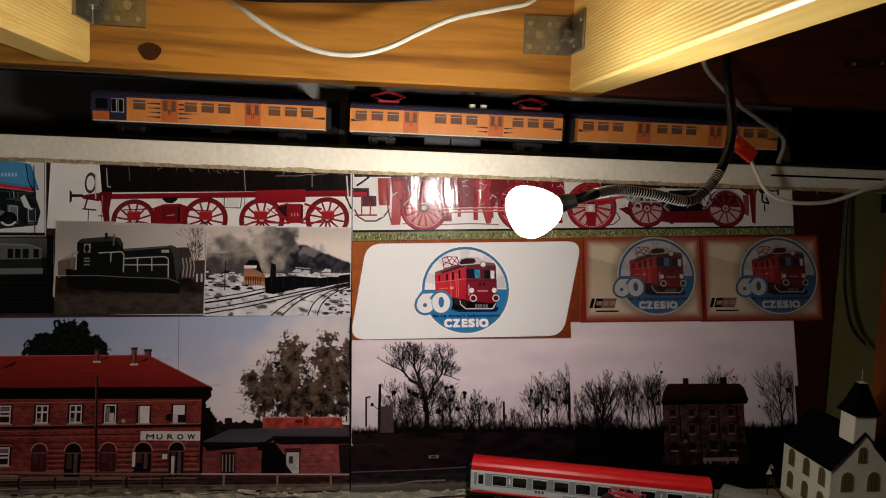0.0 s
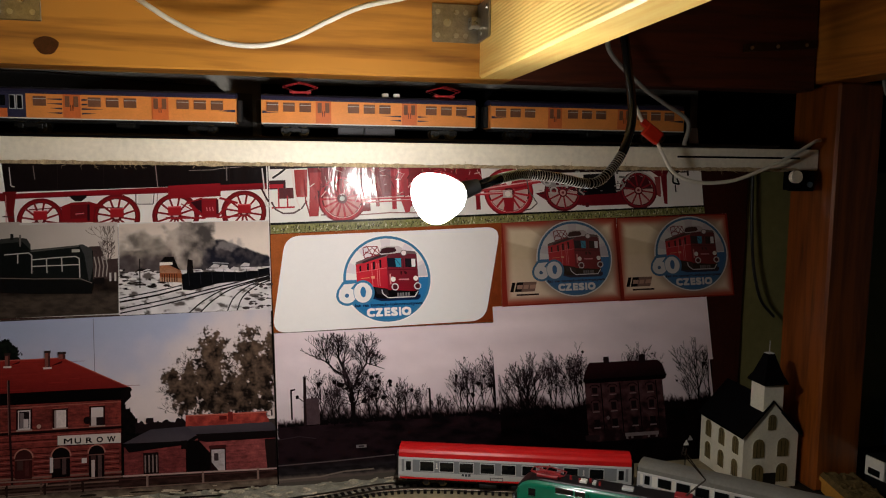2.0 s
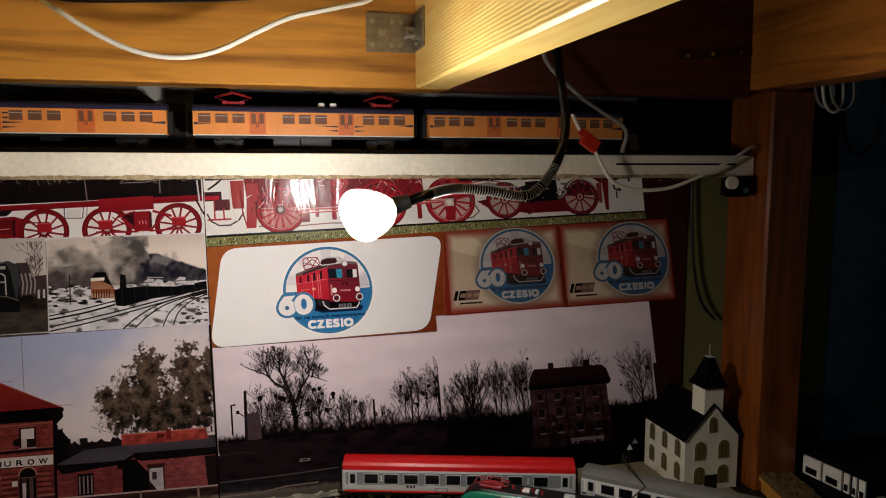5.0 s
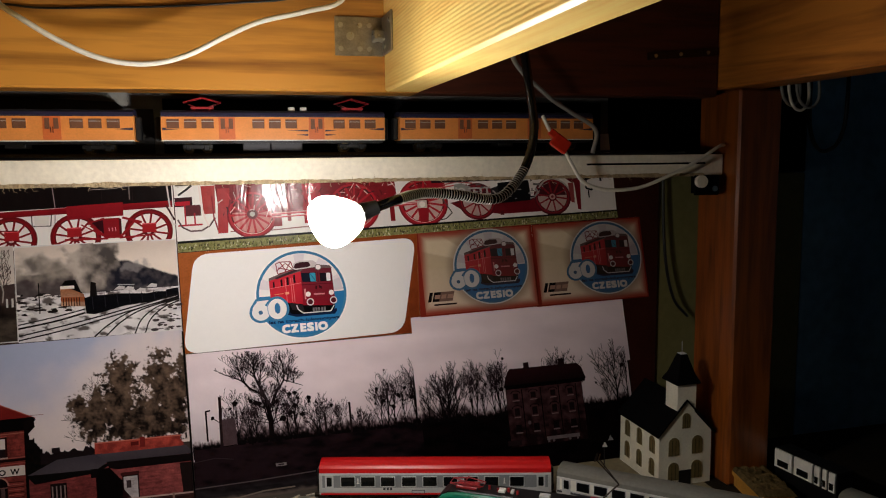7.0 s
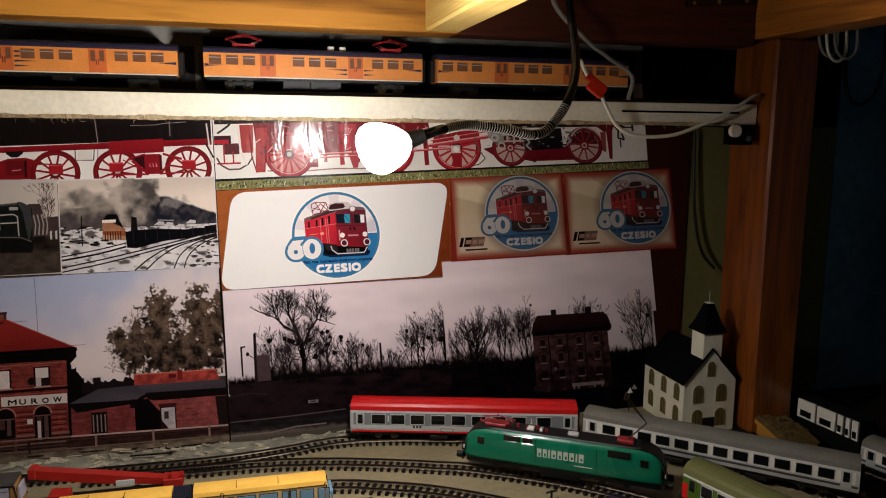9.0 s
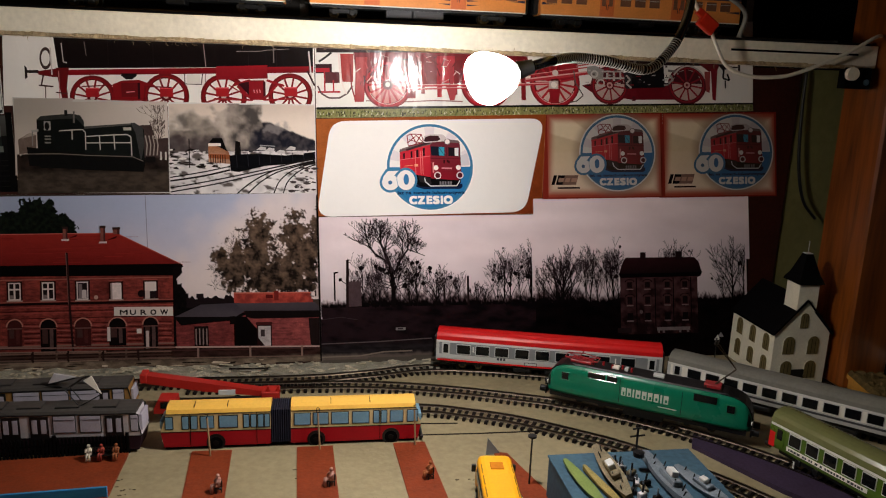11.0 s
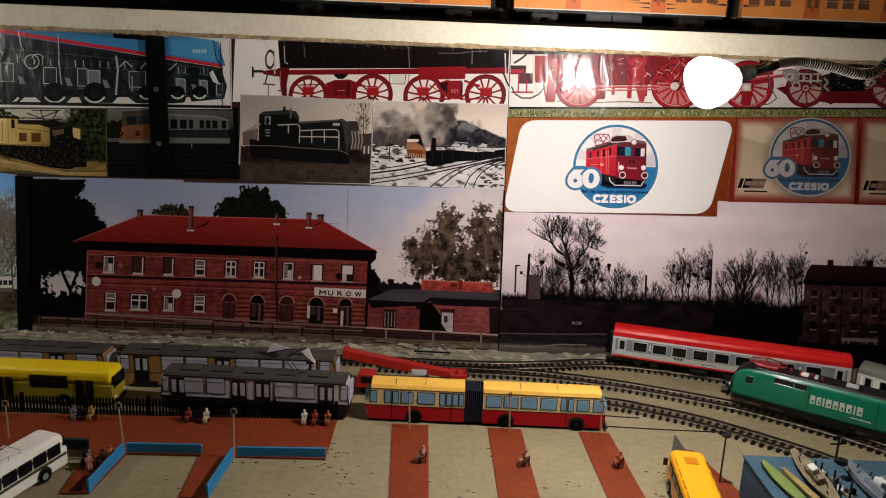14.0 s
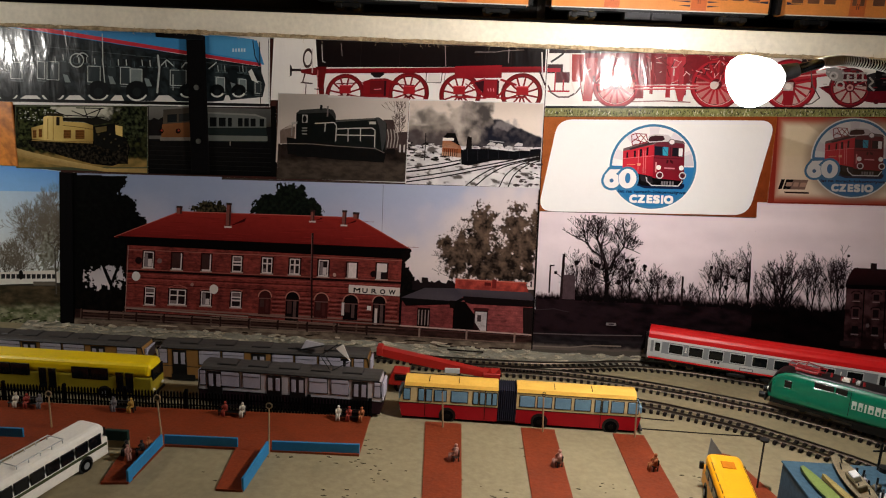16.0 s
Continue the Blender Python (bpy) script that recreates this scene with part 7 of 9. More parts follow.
def railcar(x0, length, motor, cab, label):
    e = thing("model_railcar", label, "model train", "orange railcar set", m=pose(x0, -0.052, 0.4318 - 0.0063))
    L, W = length, 0.0165
    low = [(-W, 0.0195), (W, 0.0195), (W, 0.046), (-W, 0.046)]
    part("body", prism(bmesh.new(), low, 0.0, L), V_ORANGE, e, "orange body side")
    part("roof", prism(bmesh.new(), arc_roof(W + 0.0003, 0.0462, 0.0525), 0.0, L), V_NAVY, e, "dark blue roof", smooth=False)
    part("skirt", box(0.002, L - 0.002, -W + 0.002, W - 0.002, 0.0165, 0.0194), M_BLACK, e)
    part("cantrail", box(0, L, -W - 0.0004, -W, 0.0448, 0.0461), V_NAVY, e)
    part("sill_line", box(0, L, -W - 0.0004, -W, 0.0192, 0.0203), V_STRIPE, e)
    for bxp in (0.036, L - 0.036):
        bogie(e, bxp, 0.0155)
    doors = (0.067, 0.163) if motor else (0.078, 0.165)
    for d in doors:
        f = side_panel("door", e, d - 0.0085, d + 0.0085, 0.021, 0.0447, -W, V_DOORRED)
        f["label"] = "red-brown double door"
        for s in (-0.0042, 0.0042):
            window_plate(f, d + s, 0.0375, 0.0046, 0.011, -W - 0.0005, None, V_PRINTWIN)
            part("handle", box(d + s * 0.25 - 0.0003, d + s * 0.25 + 0.0003, -W - 0.0009, -W - 0.0005, 0.028, 0.034), M_BLACK, f)
        part("step", box(d - 0.009, d + 0.009, -W - 0.003, -W + 0.001, 0.0162, 0.0178, 0.0003), M_BLACK, e)
    x = 0.012
    while x < L - 0.01:
        if all(abs(x - d) > 0.016 for d in doors) and not (cab and x < 0.036):
            window_plate(e, x, 0.0375, 0.0125, 0.0098, -W, V_ORANGE, V_PRINTWIN)
            part("window_bar", box(x - 0.0062, x + 0.0062, -W - 0.0011, -W - 0.0008, 0.0396, 0.0401), V_LGREY, e)
        x += 0.0176
    random.seed(int(L * 1000 + x0 * 77))
    for d, n in ((doors[0], 4 if cab else 0), (doors[1], 2 if motor else 0)):
        for s in (-1, 1):
            for k in range(n):
                z = 0.0245 + k * 0.0047
                b = bmesh.new()
                xa, xb = d + s * 0.0095, d + s * (0.021 + 0.014 * random.random())
                prism(b, [(xa, z), (xb, z + 0.0012), (xa, z + 0.0019)], -W - 0.0003, -W - 0.00002, "y")
                part("flash", b, V_NAVY, e, "dark painted flash")
    for s in (0.0, L):
        b = bmesh.new()
        k = 1 if s else -1
        prism(b, [(s - k * 0.001, 0.0305), (s - k * 0.02, 0.0318), (s - k * 0.001, 0.0333)], -W - 0.0003, -W - 0.00002, "y")
        part("flash", b, V_NAVY, e)
        if not (cab and s == 0):
            part("gangway", box(min(s, s + k * 0.006), max(s, s + k * 0.006), -0.006, 0.006, 0.02, 0.045, 0.001), M_BLACK, e)
    if cab:
        part("cab_panel", box(-0.0012, 0.034, -W - 0.0006, -W, 0.0206, 0.0452), V_NAVY, e, "dark blue cab end")
        part("cab_front", box(-0.003, -0.0001, -W + 0.001, W - 0.001, 0.0195, 0.049, 0.0012, 2), V_NAVY, e)
        part("cab_stripe", box(0.0, 0.0165, -W - 0.001, -W - 0.0006, 0.0206, 0.0295), V_DOORRED, e)
        window_plate(e, 0.009, 0.0375, 0.012, 0.0105, -W - 0.0006)
        for q in (0.0215, 0.0285):
            window_plate(e, q, 0.036, 0.0044, 0.013, -W - 0.0006, V_LGREY)
    eq = ((0.083, 0.113, 0.0085), (0.113, 0.148, 0.0085)) if motor else ((0.12, 0.14, 0.012),)
    for xa, xb, z in eq:
        u = part("equipment_box", box(xa, xb - 0.001, -0.0135, 0.0135, z, 0.0166, 0.0006), V_DARKSTRIPE if motor else M_BLACK, e, "dark grey underfloor box" if motor else "")
        part("lid", box(xa + 0.002, xb - 0.003, -0.0142, -0.0135, z + 0.0015, 0.0145, 0.0002), V_DARKSTRIPE if motor else M_BLACK, u)
    if motor:
        for q in (0.042, 0.205):
            pantograph(e, q, 0.0555, h=0.0105)
        for q in (0.137, 0.15):
            part("roof_vent", box(q - 0.0035, q + 0.0035, -0.006, 0.0, 0.051, 0.0565, 0.0006), V_WHITE, e, "white roof insulator block")
    else:
        for q in range(6):
            part("roof_vent", box(0.03 + q * 0.034, 0.036 + q * 0.034, -0.003, 0.003, 0.0505, 0.0535, 0.0006), V_NAVY, e)
    return e


railcar(-0.277, 0.243, False, True, "orange model railcar with dark blue cab on the shelf")
railcar(-0.0075, 0.24, True, False, "orange model motor car with two red pantographs")
r3 = railcar(0.2505, 0.243, False, False, "orange model trailer car in shadow on the shelf")


# ---- coaches on the layout ----
def place_on(x0, y0, x1, y1):
    return pose(x0, y0, 0.0, 0, 0, math.degrees(math.atan2(y1 - y0, x1 - x0)))


def coach(m, L, label, side_mat, roof_mat, band_mat, win_z, wins, win_w, win_h, top=0.0465, W=0.0162, low=0.0155, lower_mat=None, roof_low=None):
    e = thing("model_coach", label, "model coach", "model coaches", m=m)
    zr = roof_low or 0.037
    part("body", prism(bmesh.new(), [(-W + 0.001, low), (W - 0.001, low), (W, low + 0.004), (W, zr), (-W, zr), (-W, low + 0.004)], 0.0, L), side_mat, e)
    part("roof", prism(bmesh.new(), arc_roof(W + 0.0002, zr, top, 10), 0.0004, L - 0.0004), roof_mat, e, smooth=False)
    part("underframe", box(0.01, L - 0.01, -0.011, 0.011, 0.011, low), M_BLACK, e)
    for s in (-1, 1):
        y = s * W
        if band_mat:
            side_panel("window_band", e, 0.004, L - 0.004, win_z - win_h / 2 - 0.0016, win_z + win_h / 2 + 0.0016, y, band_mat, s, 0.0003)
        side_panel("stripe", e, 0.001, L - 0.001, zr - 0.0021, zr - 0.0002, y, V_STRIPE, s, 0.0004)
        if lower_mat:
            side_panel("lower_stripe", e, 0.001, L - 0.001, low + 0.004, low + 0.0062, y, lower_mat, s, 0.0003)
        off = s * 0.0003 if band_mat else 0.0
        for x in wins:
            window_plate(e, x, win_z, win_w, win_h, y + off, V_LGREY, None, s)
        for x in (0.0125, L - 0.0125):
            d = side_panel("door", e, x - 0.0052, x + 0.0052, low + 0.003, zr - 0.002, y + off, side_mat, s, 0.0006)
            window_plate(d, x, win_z, 0.0062, win_h, y + off + s * 0.0006, None, None, s)
    for x in (0.044, L - 0.044):
        bogie(e, x, 0.0165)
    for x, k in ((0.0, -1), (L, 1)):
        part("gangway", box(min(x, x + k * 0.004), max(x, x + k * 0.004), -0.006, 0.006, 0.014, 0.038, 0.001), M_BLACK, e, "black rubber gangway")
        for q in (-0.01, 0.01):
            part("buffer", disc(bmesh.new(), (x + k * 0.004, q, 0.0135), 0.0026, 0.0055, "x", 12), M_STEEL, e)
    for x in (0.11, 0.15, 0.2):
        part("battery_box", box(x - 0.011, x + 0.011, -0.0125, 0.0125, 0.0072, 0.0112, 0.0005), M_BLACK, e)
    return e


red = coach(place_on(0.1536, -0.0225, 0.4236, -0.1025) @ Matrix.Diagonal((1.0, 1.0, 1.24, 1.0)), 0.2815, "red-roofed light grey model express coach on the track", V_LGREY, V_RED, V_MGREY, 0.0284,
            [0.0352, 0.0594, 0.0836, 0.1092, 0.1347, 0.1596, 0.1845, 0.2094, 0.24], 0.0165, 0.0092, lower_mat=None, low=0.0148)
for s in (-1, 1):
    y = s * 0.0162
    for k, x in enumerate((0.078, 0.082, 0.086)):
        side_panel("lettering", red, x, x + 0.0028, 0.0196, 0.0222, y, V_DARKSTRIPE, s, 0.0003)
    frame_ = side_panel("number_panel", red, 0.1125, 0.1285, 0.0162, 0.0196, y, V_DARKSTRIPE, s, 0.0003)
    side_panel("number_field", frame_, 0.1133, 0.1277, 0.0168, 0.019, y, V_LGREY, s, 0.0005)
    for x in (0.0473, 0.2247):
        side_panel("class_figure", red, x - 0.0005, x + 0.0007, 0.0262, 0.0318, y, V_WHITE, s, 0.0006)["label"] = "white class figure"
        side_panel("class_figure", red, x - 0.0015, x + 0.0017, 0.0262, 0.0268, y, V_WHITE, s, 0.0006)["label"] = "white class figure"
    side_panel("red_skirt", red, 0.002, 0.2795, 0.0148, 0.0164, y * 0.965, V_RED, s, 0.0006)

white = coach(place_on(0.436, -0.1085, 0.652, -0.3145) @ Matrix.Diagonal((1.0, 1.0, 1.13, 1.0)), 0.3, "silver white model passenger coach with dark windows", V_LGREY, V_ROOFGREY, V_WHITE, 0.0295,
              [0.033 + k * 0.0214 for k in range(12)], 0.0152, 0.0094, lower_mat=V_DARKSTRIPE)
coach(place_on(0.72, -0.258, 0.8, -0.55), 0.3, "grey model coach standing behind the silver coach", V_SILVER, V_ROOFGREY, V_WHITE, 0.0295,
      [0.033 + k * 0.0214 for k in range(12)], 0.0152, 0.0094, lower_mat=V_DARKSTRIPE)

olive = coach(place_on(0.4715, -0.286, 0.5525, -0.5435) @ Matrix.Diagonal((1.0, 1.0, 1.22, 1.0)), 0.27, "olive green model coach with a shiny domed roof", V_OLIVE, V_OLIVEROOF, None, 0.029,
              [0.03 + k * 0.0195 for k in range(12)], 0.0125, 0.0092, top=0.0478)
for s in (-1, 1):
    side_panel("end_panel", olive, 0.0005, 0.0075, 0.016, 0.029, s * 0.0162, V_RED, s, 0.0005)["label"] = "red end panel"
board = side_panel("destination_board", olive, 0.022, 0.108, 0.0188, 0.0222, -0.0162, V_WHITE, -1, 0.0008)
board["label"] = "white board with dark lettering"
rb = random.Random(31)
x = 0.0245
while x < 0.103:
    w = rb.uniform(0.0014, 0.0034)
    side_panel("lettering", board, x, x + w, 0.0196, 0.0214, -0.0162, V_DARKSTRIPE, -1, 0.001)
    x += w + rb.choice((0.0009, 0.0009, 0.0028))


# ---- the green electric locomotive ----
def electric_locomotive(m):
    e = thing("model_locomotive", "green model electric locomotive with white lettering", "model locomotive", m=m)
    L, W = 0.224, 0.0168
    # the shell: cross-sections that narrow and sink towards the noses
    ends = [(0.0, 0.62, 0.0265), (0.0012, 0.76, 0.0305), (0.004, 0.87, 0.0355), (0.009, 0.945, 0.0402), (0.016, 0.985, 0.0432), (0.026, 1.0, 0.0447)]
    stations = ends + [(L * 0.35, 1.0, 0.0449), (L * 0.65, 1.0, 0.0449)] + [(L - x, w, z) for x, w, z in reversed(ends)]
    b = bmesh.new()
    prev = None
    for x, w, z in stations:
        h = [(0.93, 0.0152), (0.985, 0.0175), (1.0, 0.022), (1.0, min(0.036, z - 0.004)), (0.965, min(0.0395, z - 0.0024)), (0.86, z - 0.0008), (0.66, z)]
        ring = [b.verts.new((x, -q * w * W, v)) for q, v in h] + [b.verts.new((x, q * w * W, v)) for q, v in h[::-1]]
        if prev:
            for k in range(len(ring)):
                b.faces.new((prev[k], prev[(k + 1) % len(ring)], ring[(k + 1) % len(ring)], ring[k]))
        else:
            b.faces.new(ring)
        prev = ring
    b.faces.new(prev[::-1])
    part("body", b, V_GREEN, e, "glossy green body shell", smooth=True)
    part("roof_deck", box(0.026, L - 0.026, -0.0132, 0.0132, 0.0435, 0.0458, 0.001), M_BLACK, e, "black roof deck")
    for k in (0.0, L):
        s = 1 if k == 0 else -1
        nose = bmesh.new()
        rows = []
        for x, w, z in ends + [(0.032, 1.0, 0.0449)]:
            rows.append([nose.verts.new((k + s * x - s * 0.0006 * (x < 0.01), q * w * W, z + u)) for q, u in ((-0.8, 0.0004), (0.8, 0.0004), (0.8, -0.003), (-0.8, -0.003))])
        for p0, p1 in zip(rows, rows[1:]):
            for q in range(4):
                nose.faces.new((p0[q], p0[(q + 1) % 4], p1[(q + 1) % 4], p1[q]))
        nose.faces.new(rows[0])
        nose.faces.new(rows[-1][::-1])
        # cab front: the shade on this end face is put in as black
        front = bmesh.new()
        rows = []
        for x, w, z in [(-0.0012, ends[0][1], ends[0][2])] + ends[:3]:
            rows.append([front.verts.new((k + s * x, q * w * W * 1.012, u)) for q, u in ((-0.9, 0.0156), (-1.0, 0.021), (-1.0, z - 0.0036), (-0.8, z + 0.0002), (0.8, z + 0.0002), (1.0, z - 0.0036), (1.0, 0.021), (0.9, 0.0156))])
        for p0, p1 in zip(rows, rows[1:]):
            for q in range(8):
                front.faces.new((p0[q], p0[(q + 1) % 8], p1[(q + 1) % 8], p1[q]))
        front.faces.new(rows[0])
        front.faces.new(rows[-1][::-1])
        part("front", front, M_BLACK, e, "cab front, coloured black for the shade on it")
        part("windscreen", nose, M_BLACK, e, "black windscreen and roof front")
        part("buffer_beam", box(min(k, k - s * 0.002), max(k, k - s * 0.002), -0.0155, 0.0155, 0.011, 0.0185, 0.0006), M_BLACK, e)
        for q in (-0.0105, 0.0105):
            part("buffer", disc(bmesh.new(), (k - s * 0.005, q, 0.0145), 0.0032, 0.0075, "x", 14), M_BLACK, e)
            lamp_ = part("headlight", disc(bmesh.new(), (k - s * 0.0004, q, 0.0225), 0.0018, 0.0012, "x", 12), V_WHITE, e)
    part("frame", box(0.004, L - 0.004, -0.0142, 0.0142, 0.011, 0.0164), M_BLACK, e)
    for x in (0.052, L - 0.052):
        bogie(e, x, 0.021)
    part("transformer", box(0.09, 0.134, -0.013, 0.013, 0.006, 0.0112, 0.0008), M_BLACK, e)
    for s in (-1, 1):
        y = s * W
        for x in (0.0215, L - 0.0215):
            window_plate(e, x, 0.0335, 0.0078, 0.0066, y, V_GREEN, None, s)
        for x0, w in ((0.058, 0.024), (0.0755, 0.014)) if s < 0 else ((0.15, 0.026), (0.125, 0.018)):
            window_plate(e, x0, 0.0395, w * 0.82, 0.0056, y, V_GREEN, None, s)
        if s < 0:
            window_plate(e, 0.176, 0.0385, 0.024, 0.0066, y, V_GREEN, None, s)
        for x in (0.0845, 0.152):
            side_panel("panel_joint", e, x, x + 0.0006, 0.0185, 0.041, y, M_BLACK, s, 0.0001)
        # white block lettering, as plain strokes of its size
        x0 = 0.087
        for w in (0.0046, 0.0044, 0.0018, 0.0052, 0.0048, 0.0048, 0.0052, 0.0018, 0.0052):
            side_panel("lettering", e, x0, x0 + w, 0.0258, 0.0336, y, V_LETTER, s, 0.0003)["label"] = "white lettering block"
            if w > 0.004:
                side_panel("counter", e, x0 + w * 0.36, x0 + w * 0.78, 0.0274 if w > 0.005 else 0.0268, 0.0298, y, V_GREEN, s, 0.0005)["label"] = "green gap in the lettering"
            x0 += w + 0.0017
        side_panel("white_line", e, 0.128, 0.148, 0.0218, 0.0224, y, V_WHITE, s, 0.0002)
    pantograph(e, 0.036, 0.0478, h=0.004, material=V_PANTO)
    p = pantograph(e, 0.182, 0.0478, h=0.04, material=M_STEEL, single=True)
    p["label"] = "raised black pantograph"
    part("pantograph_base", box(0.172, 0.19, -0.007, 0.007, 0.0458, 0.0492, 0.0006), V_PANTO, e, "red pantograph base")
    for x, w in ((0.072, 0.008), (0.118, 0.012), (0.086, 0.004)):
        part("roof_box", box(x, x + w, -0.006, 0.002, 0.0458, 0.0484, 0.0005), V_LGREY if w != 0.008 else V_WHITE, e, "white roof box")
    for k in range(5):
        part("insulator", disc(bmesh.new(), (0.05 + k * 0.011, -0.004 + 0.004 * (k % 2), 0.0474), 0.0014, 0.004, "z", 10), V_PANTO, e)
    return e


electric_locomotive(place_on(0.2746, -0.127, 0.4616, -0.2545) @ Matrix.Diagonal((1.0, 1.0, 1.22, 1.0)))


# ---- the square, its platforms and fences ----
V_BRICKRED = mat("red_brown_platform", c(122, 52, 26), 0.6, var=0.2, scale=40, bump=0.2)
V_FENCEBLUE = mat("blue_fence_paint", c(44, 120, 168), 0.55, var=0.1, scale=30)
V_SCUFF = mat("dirt_scuff", c(66, 58, 42), 0.9, var=0.4, scale=200)
V_PLUMSTRIP = mat("plum_strip", c(58, 47, 66), 0.7, var=0.2, scale=40)
V_BEIGE = mat("beige_wire", c(160, 136, 104), 0.5, var=0.1)
V_DGREEN = mat("dark_green_board", c(20, 48, 44), 0.6, var=0.1)
V_BOXBLUE = mat("slate_blue_box", c(58, 84, 100), 0.65, var=0.25, scale=25, bump=0.2, bscale=90)
V_STONE = mat("grey_plaster_rubble", c(134, 130, 116), 0.45, var=0.4, scale=60, bump=0.8, bscale=160)


def slab(name, pts, z0, z1, material, label, category):
    e = thing(name, label, category)
    part("surface", prism(bmesh.new(), pts, z0, z1, "z"), material, e)
    return e


plat = slab("bus_platform", [(-0.75, -0.243), (-0.5, -0.236), (-0.183, -0.221), (-0.182, -0.303), (-0.27, -0.306), (-0.304, -0.306), (-0.374, -0.309), (-0.41, -0.312), (-0.5, -0.314), (-0.56, -0.315), (-0.75, -0.316)], 0.0, 0.0022, V_BRICKRED, "red-brown painted platform with narrow fingers", "platform")
for pts in ([(-0.27, -0.306), (-0.304, -0.306), (-0.298, -0.379), (-0.274, -0.378)], [(-0.374, -0.309), (-0.41, -0.312), (-0.402, -0.381), (-0.378, -0.378)], [(-0.5, -0.314), (-0.56, -0.315), (-0.56, -0.4), (-0.53, -0.4)]):
    part("finger", prism(bmesh.new(), pts, 0.0, 0.0022, "z"), V_BRICKRED, plat)
for x0, x1, x2, x3 in ((-0.123, -0.084, -0.113, -0.078), (-0.02, 0.016, -0.0145, 0.0235), (0.078, 0.111, 0.0865, 0.123)):
    e = thing("platform_strip", "red-brown painted waiting strip on the square", "platform", "waiting strips")
    part("surface", prism(bmesh.new(), [(x0, -0.222), (x1, -0.222), (x3, -0.39), (x2, -0.39)], 0.0, 0.0012, "z"), V_BRICKRED, e)
e = thing("platform_strip", "red-brown waiting strip beside the yellow van", "platform", "waiting strips")
part("surface", prism(bmesh.new(), [(0.178, -0.249), (0.192, -0.253), (0.232, -0.4), (0.195, -0.4)], 0.0, 0.0012, "z"), V_BRICKRED, e)
slab("track_side_strip", [(0.402, -0.238), (0.476, -0.324), (0.512, -0.4), (0.482, -0.414), (0.437, -0.352), (0.391, -0.259)], 0.0, 0.005, V_PLUMSTRIP, "dull purple foam strip between two tracks", "strip")
for k, (a, b) in enumerate((((0.1, -0.177), (0.153, -0.1815)), ((0.095, -0.205), (0.252, -0.2075)))):
    g = thing("street_groove", "thin dark tram groove in the painted board", "groove", "street grooves")
    part("line", tube(bmesh.new(), [(*a, 0.0003), ((a[0] + b[0]) / 2, (a[1] + b[1]) / 2 - 0.001, 0.0003), (*b, 0.0003)], 0.0008, 6), M_SLEEPER, g)

random.seed(3)
sc = bmesh.new()
for _ in range(190):
    if _ % 7 == 0:
        cx, cy = random.uniform(-0.35, 0.28), random.uniform(-0.4, -0.24)
    x, y = random.gauss(cx, 0.012), random.gauss(cy, 0.006)
    w = random.uniform(0.0005, 0.0026)
    k = [(x + w * (0.4 + random.random()) * math.cos(a), y + 0.35 * w * (0.4 + random.random()) * math.sin(a)) for a in [i * 0.785 for i in range(8)]]
    prism(sc, k, 0.0, 0.00025 + 1e-6 * _, "z")
tagged(part("paint_scuffs", sc, V_SCUFF), "dark scuffs and chips in the cream paint", "scuffs", kind="stuff")

# rubble and plaster along the wall
rb = bmesh.new()
grid = {}
for i in range(150):
    for j in range(7):
        x, y = -0.7 + i * 0.0075, -0.002 - j * 0.0058
        h = max(0.0006, 0.0032 * (1.1 - j / 6) + 0.0036 * noise.noise(Vector((x * 55, y * 90, 2))) + 0.0015 * noise.noise(Vector((x * 160, y * 200, 7))))
        if j == 6:
            h = 0.0001
        grid[i, j] = rb.verts.new((x, y, h))
for i in range(149):
    for j in range(6):
        rb.faces.new((grid[i, j], grid[i + 1, j], grid[i + 1, j + 1], grid[i, j + 1]))
tagged(part("plaster_rubble", rb, V_STONE), "grey plaster rubble along the foot of the wall", "rubble", kind="stuff")
cr = bmesh.new()
rq = random.Random(17)
for _ in range(260):
    x, y = rq.uniform(-0.7, 0.16), -0.004 - 0.034 * rq.random() ** 1.3
    a, b, h = rq.uniform(0.0012, 0.007), rq.uniform(0.0008, 0.0026), rq.uniform(0.0005, 0.0018)
    bx(cr, -a, a, -b, b, 0.0, h, 0.0, 1, pose(x, y, 0.0016 + 0.0035 * max(0.0, 1 + y / 0.03), rq.uniform(-14, 14), rq.uniform(-10, 10), rq.uniform(-40, 40)))
tagged(part("plaster_crumbs", cr, mat("pale_plaster_crumb", c(176, 166, 146), 0.6, var=0.5, scale=60, bump=0.5)), "pale plaster crumbs and flakes along the wall", "rubble", kind="stuff")
fl = thing("plaster_flake", "dark twig lying on the plaster", "twig")
part("stick", tube(bmesh.new(), [(-0.11, -0.022, 0.0062), (-0.09, -0.026, 0.0075), (-0.062, -0.024, 0.0062)], 0.0012, 6), M_SLEEPER, fl)


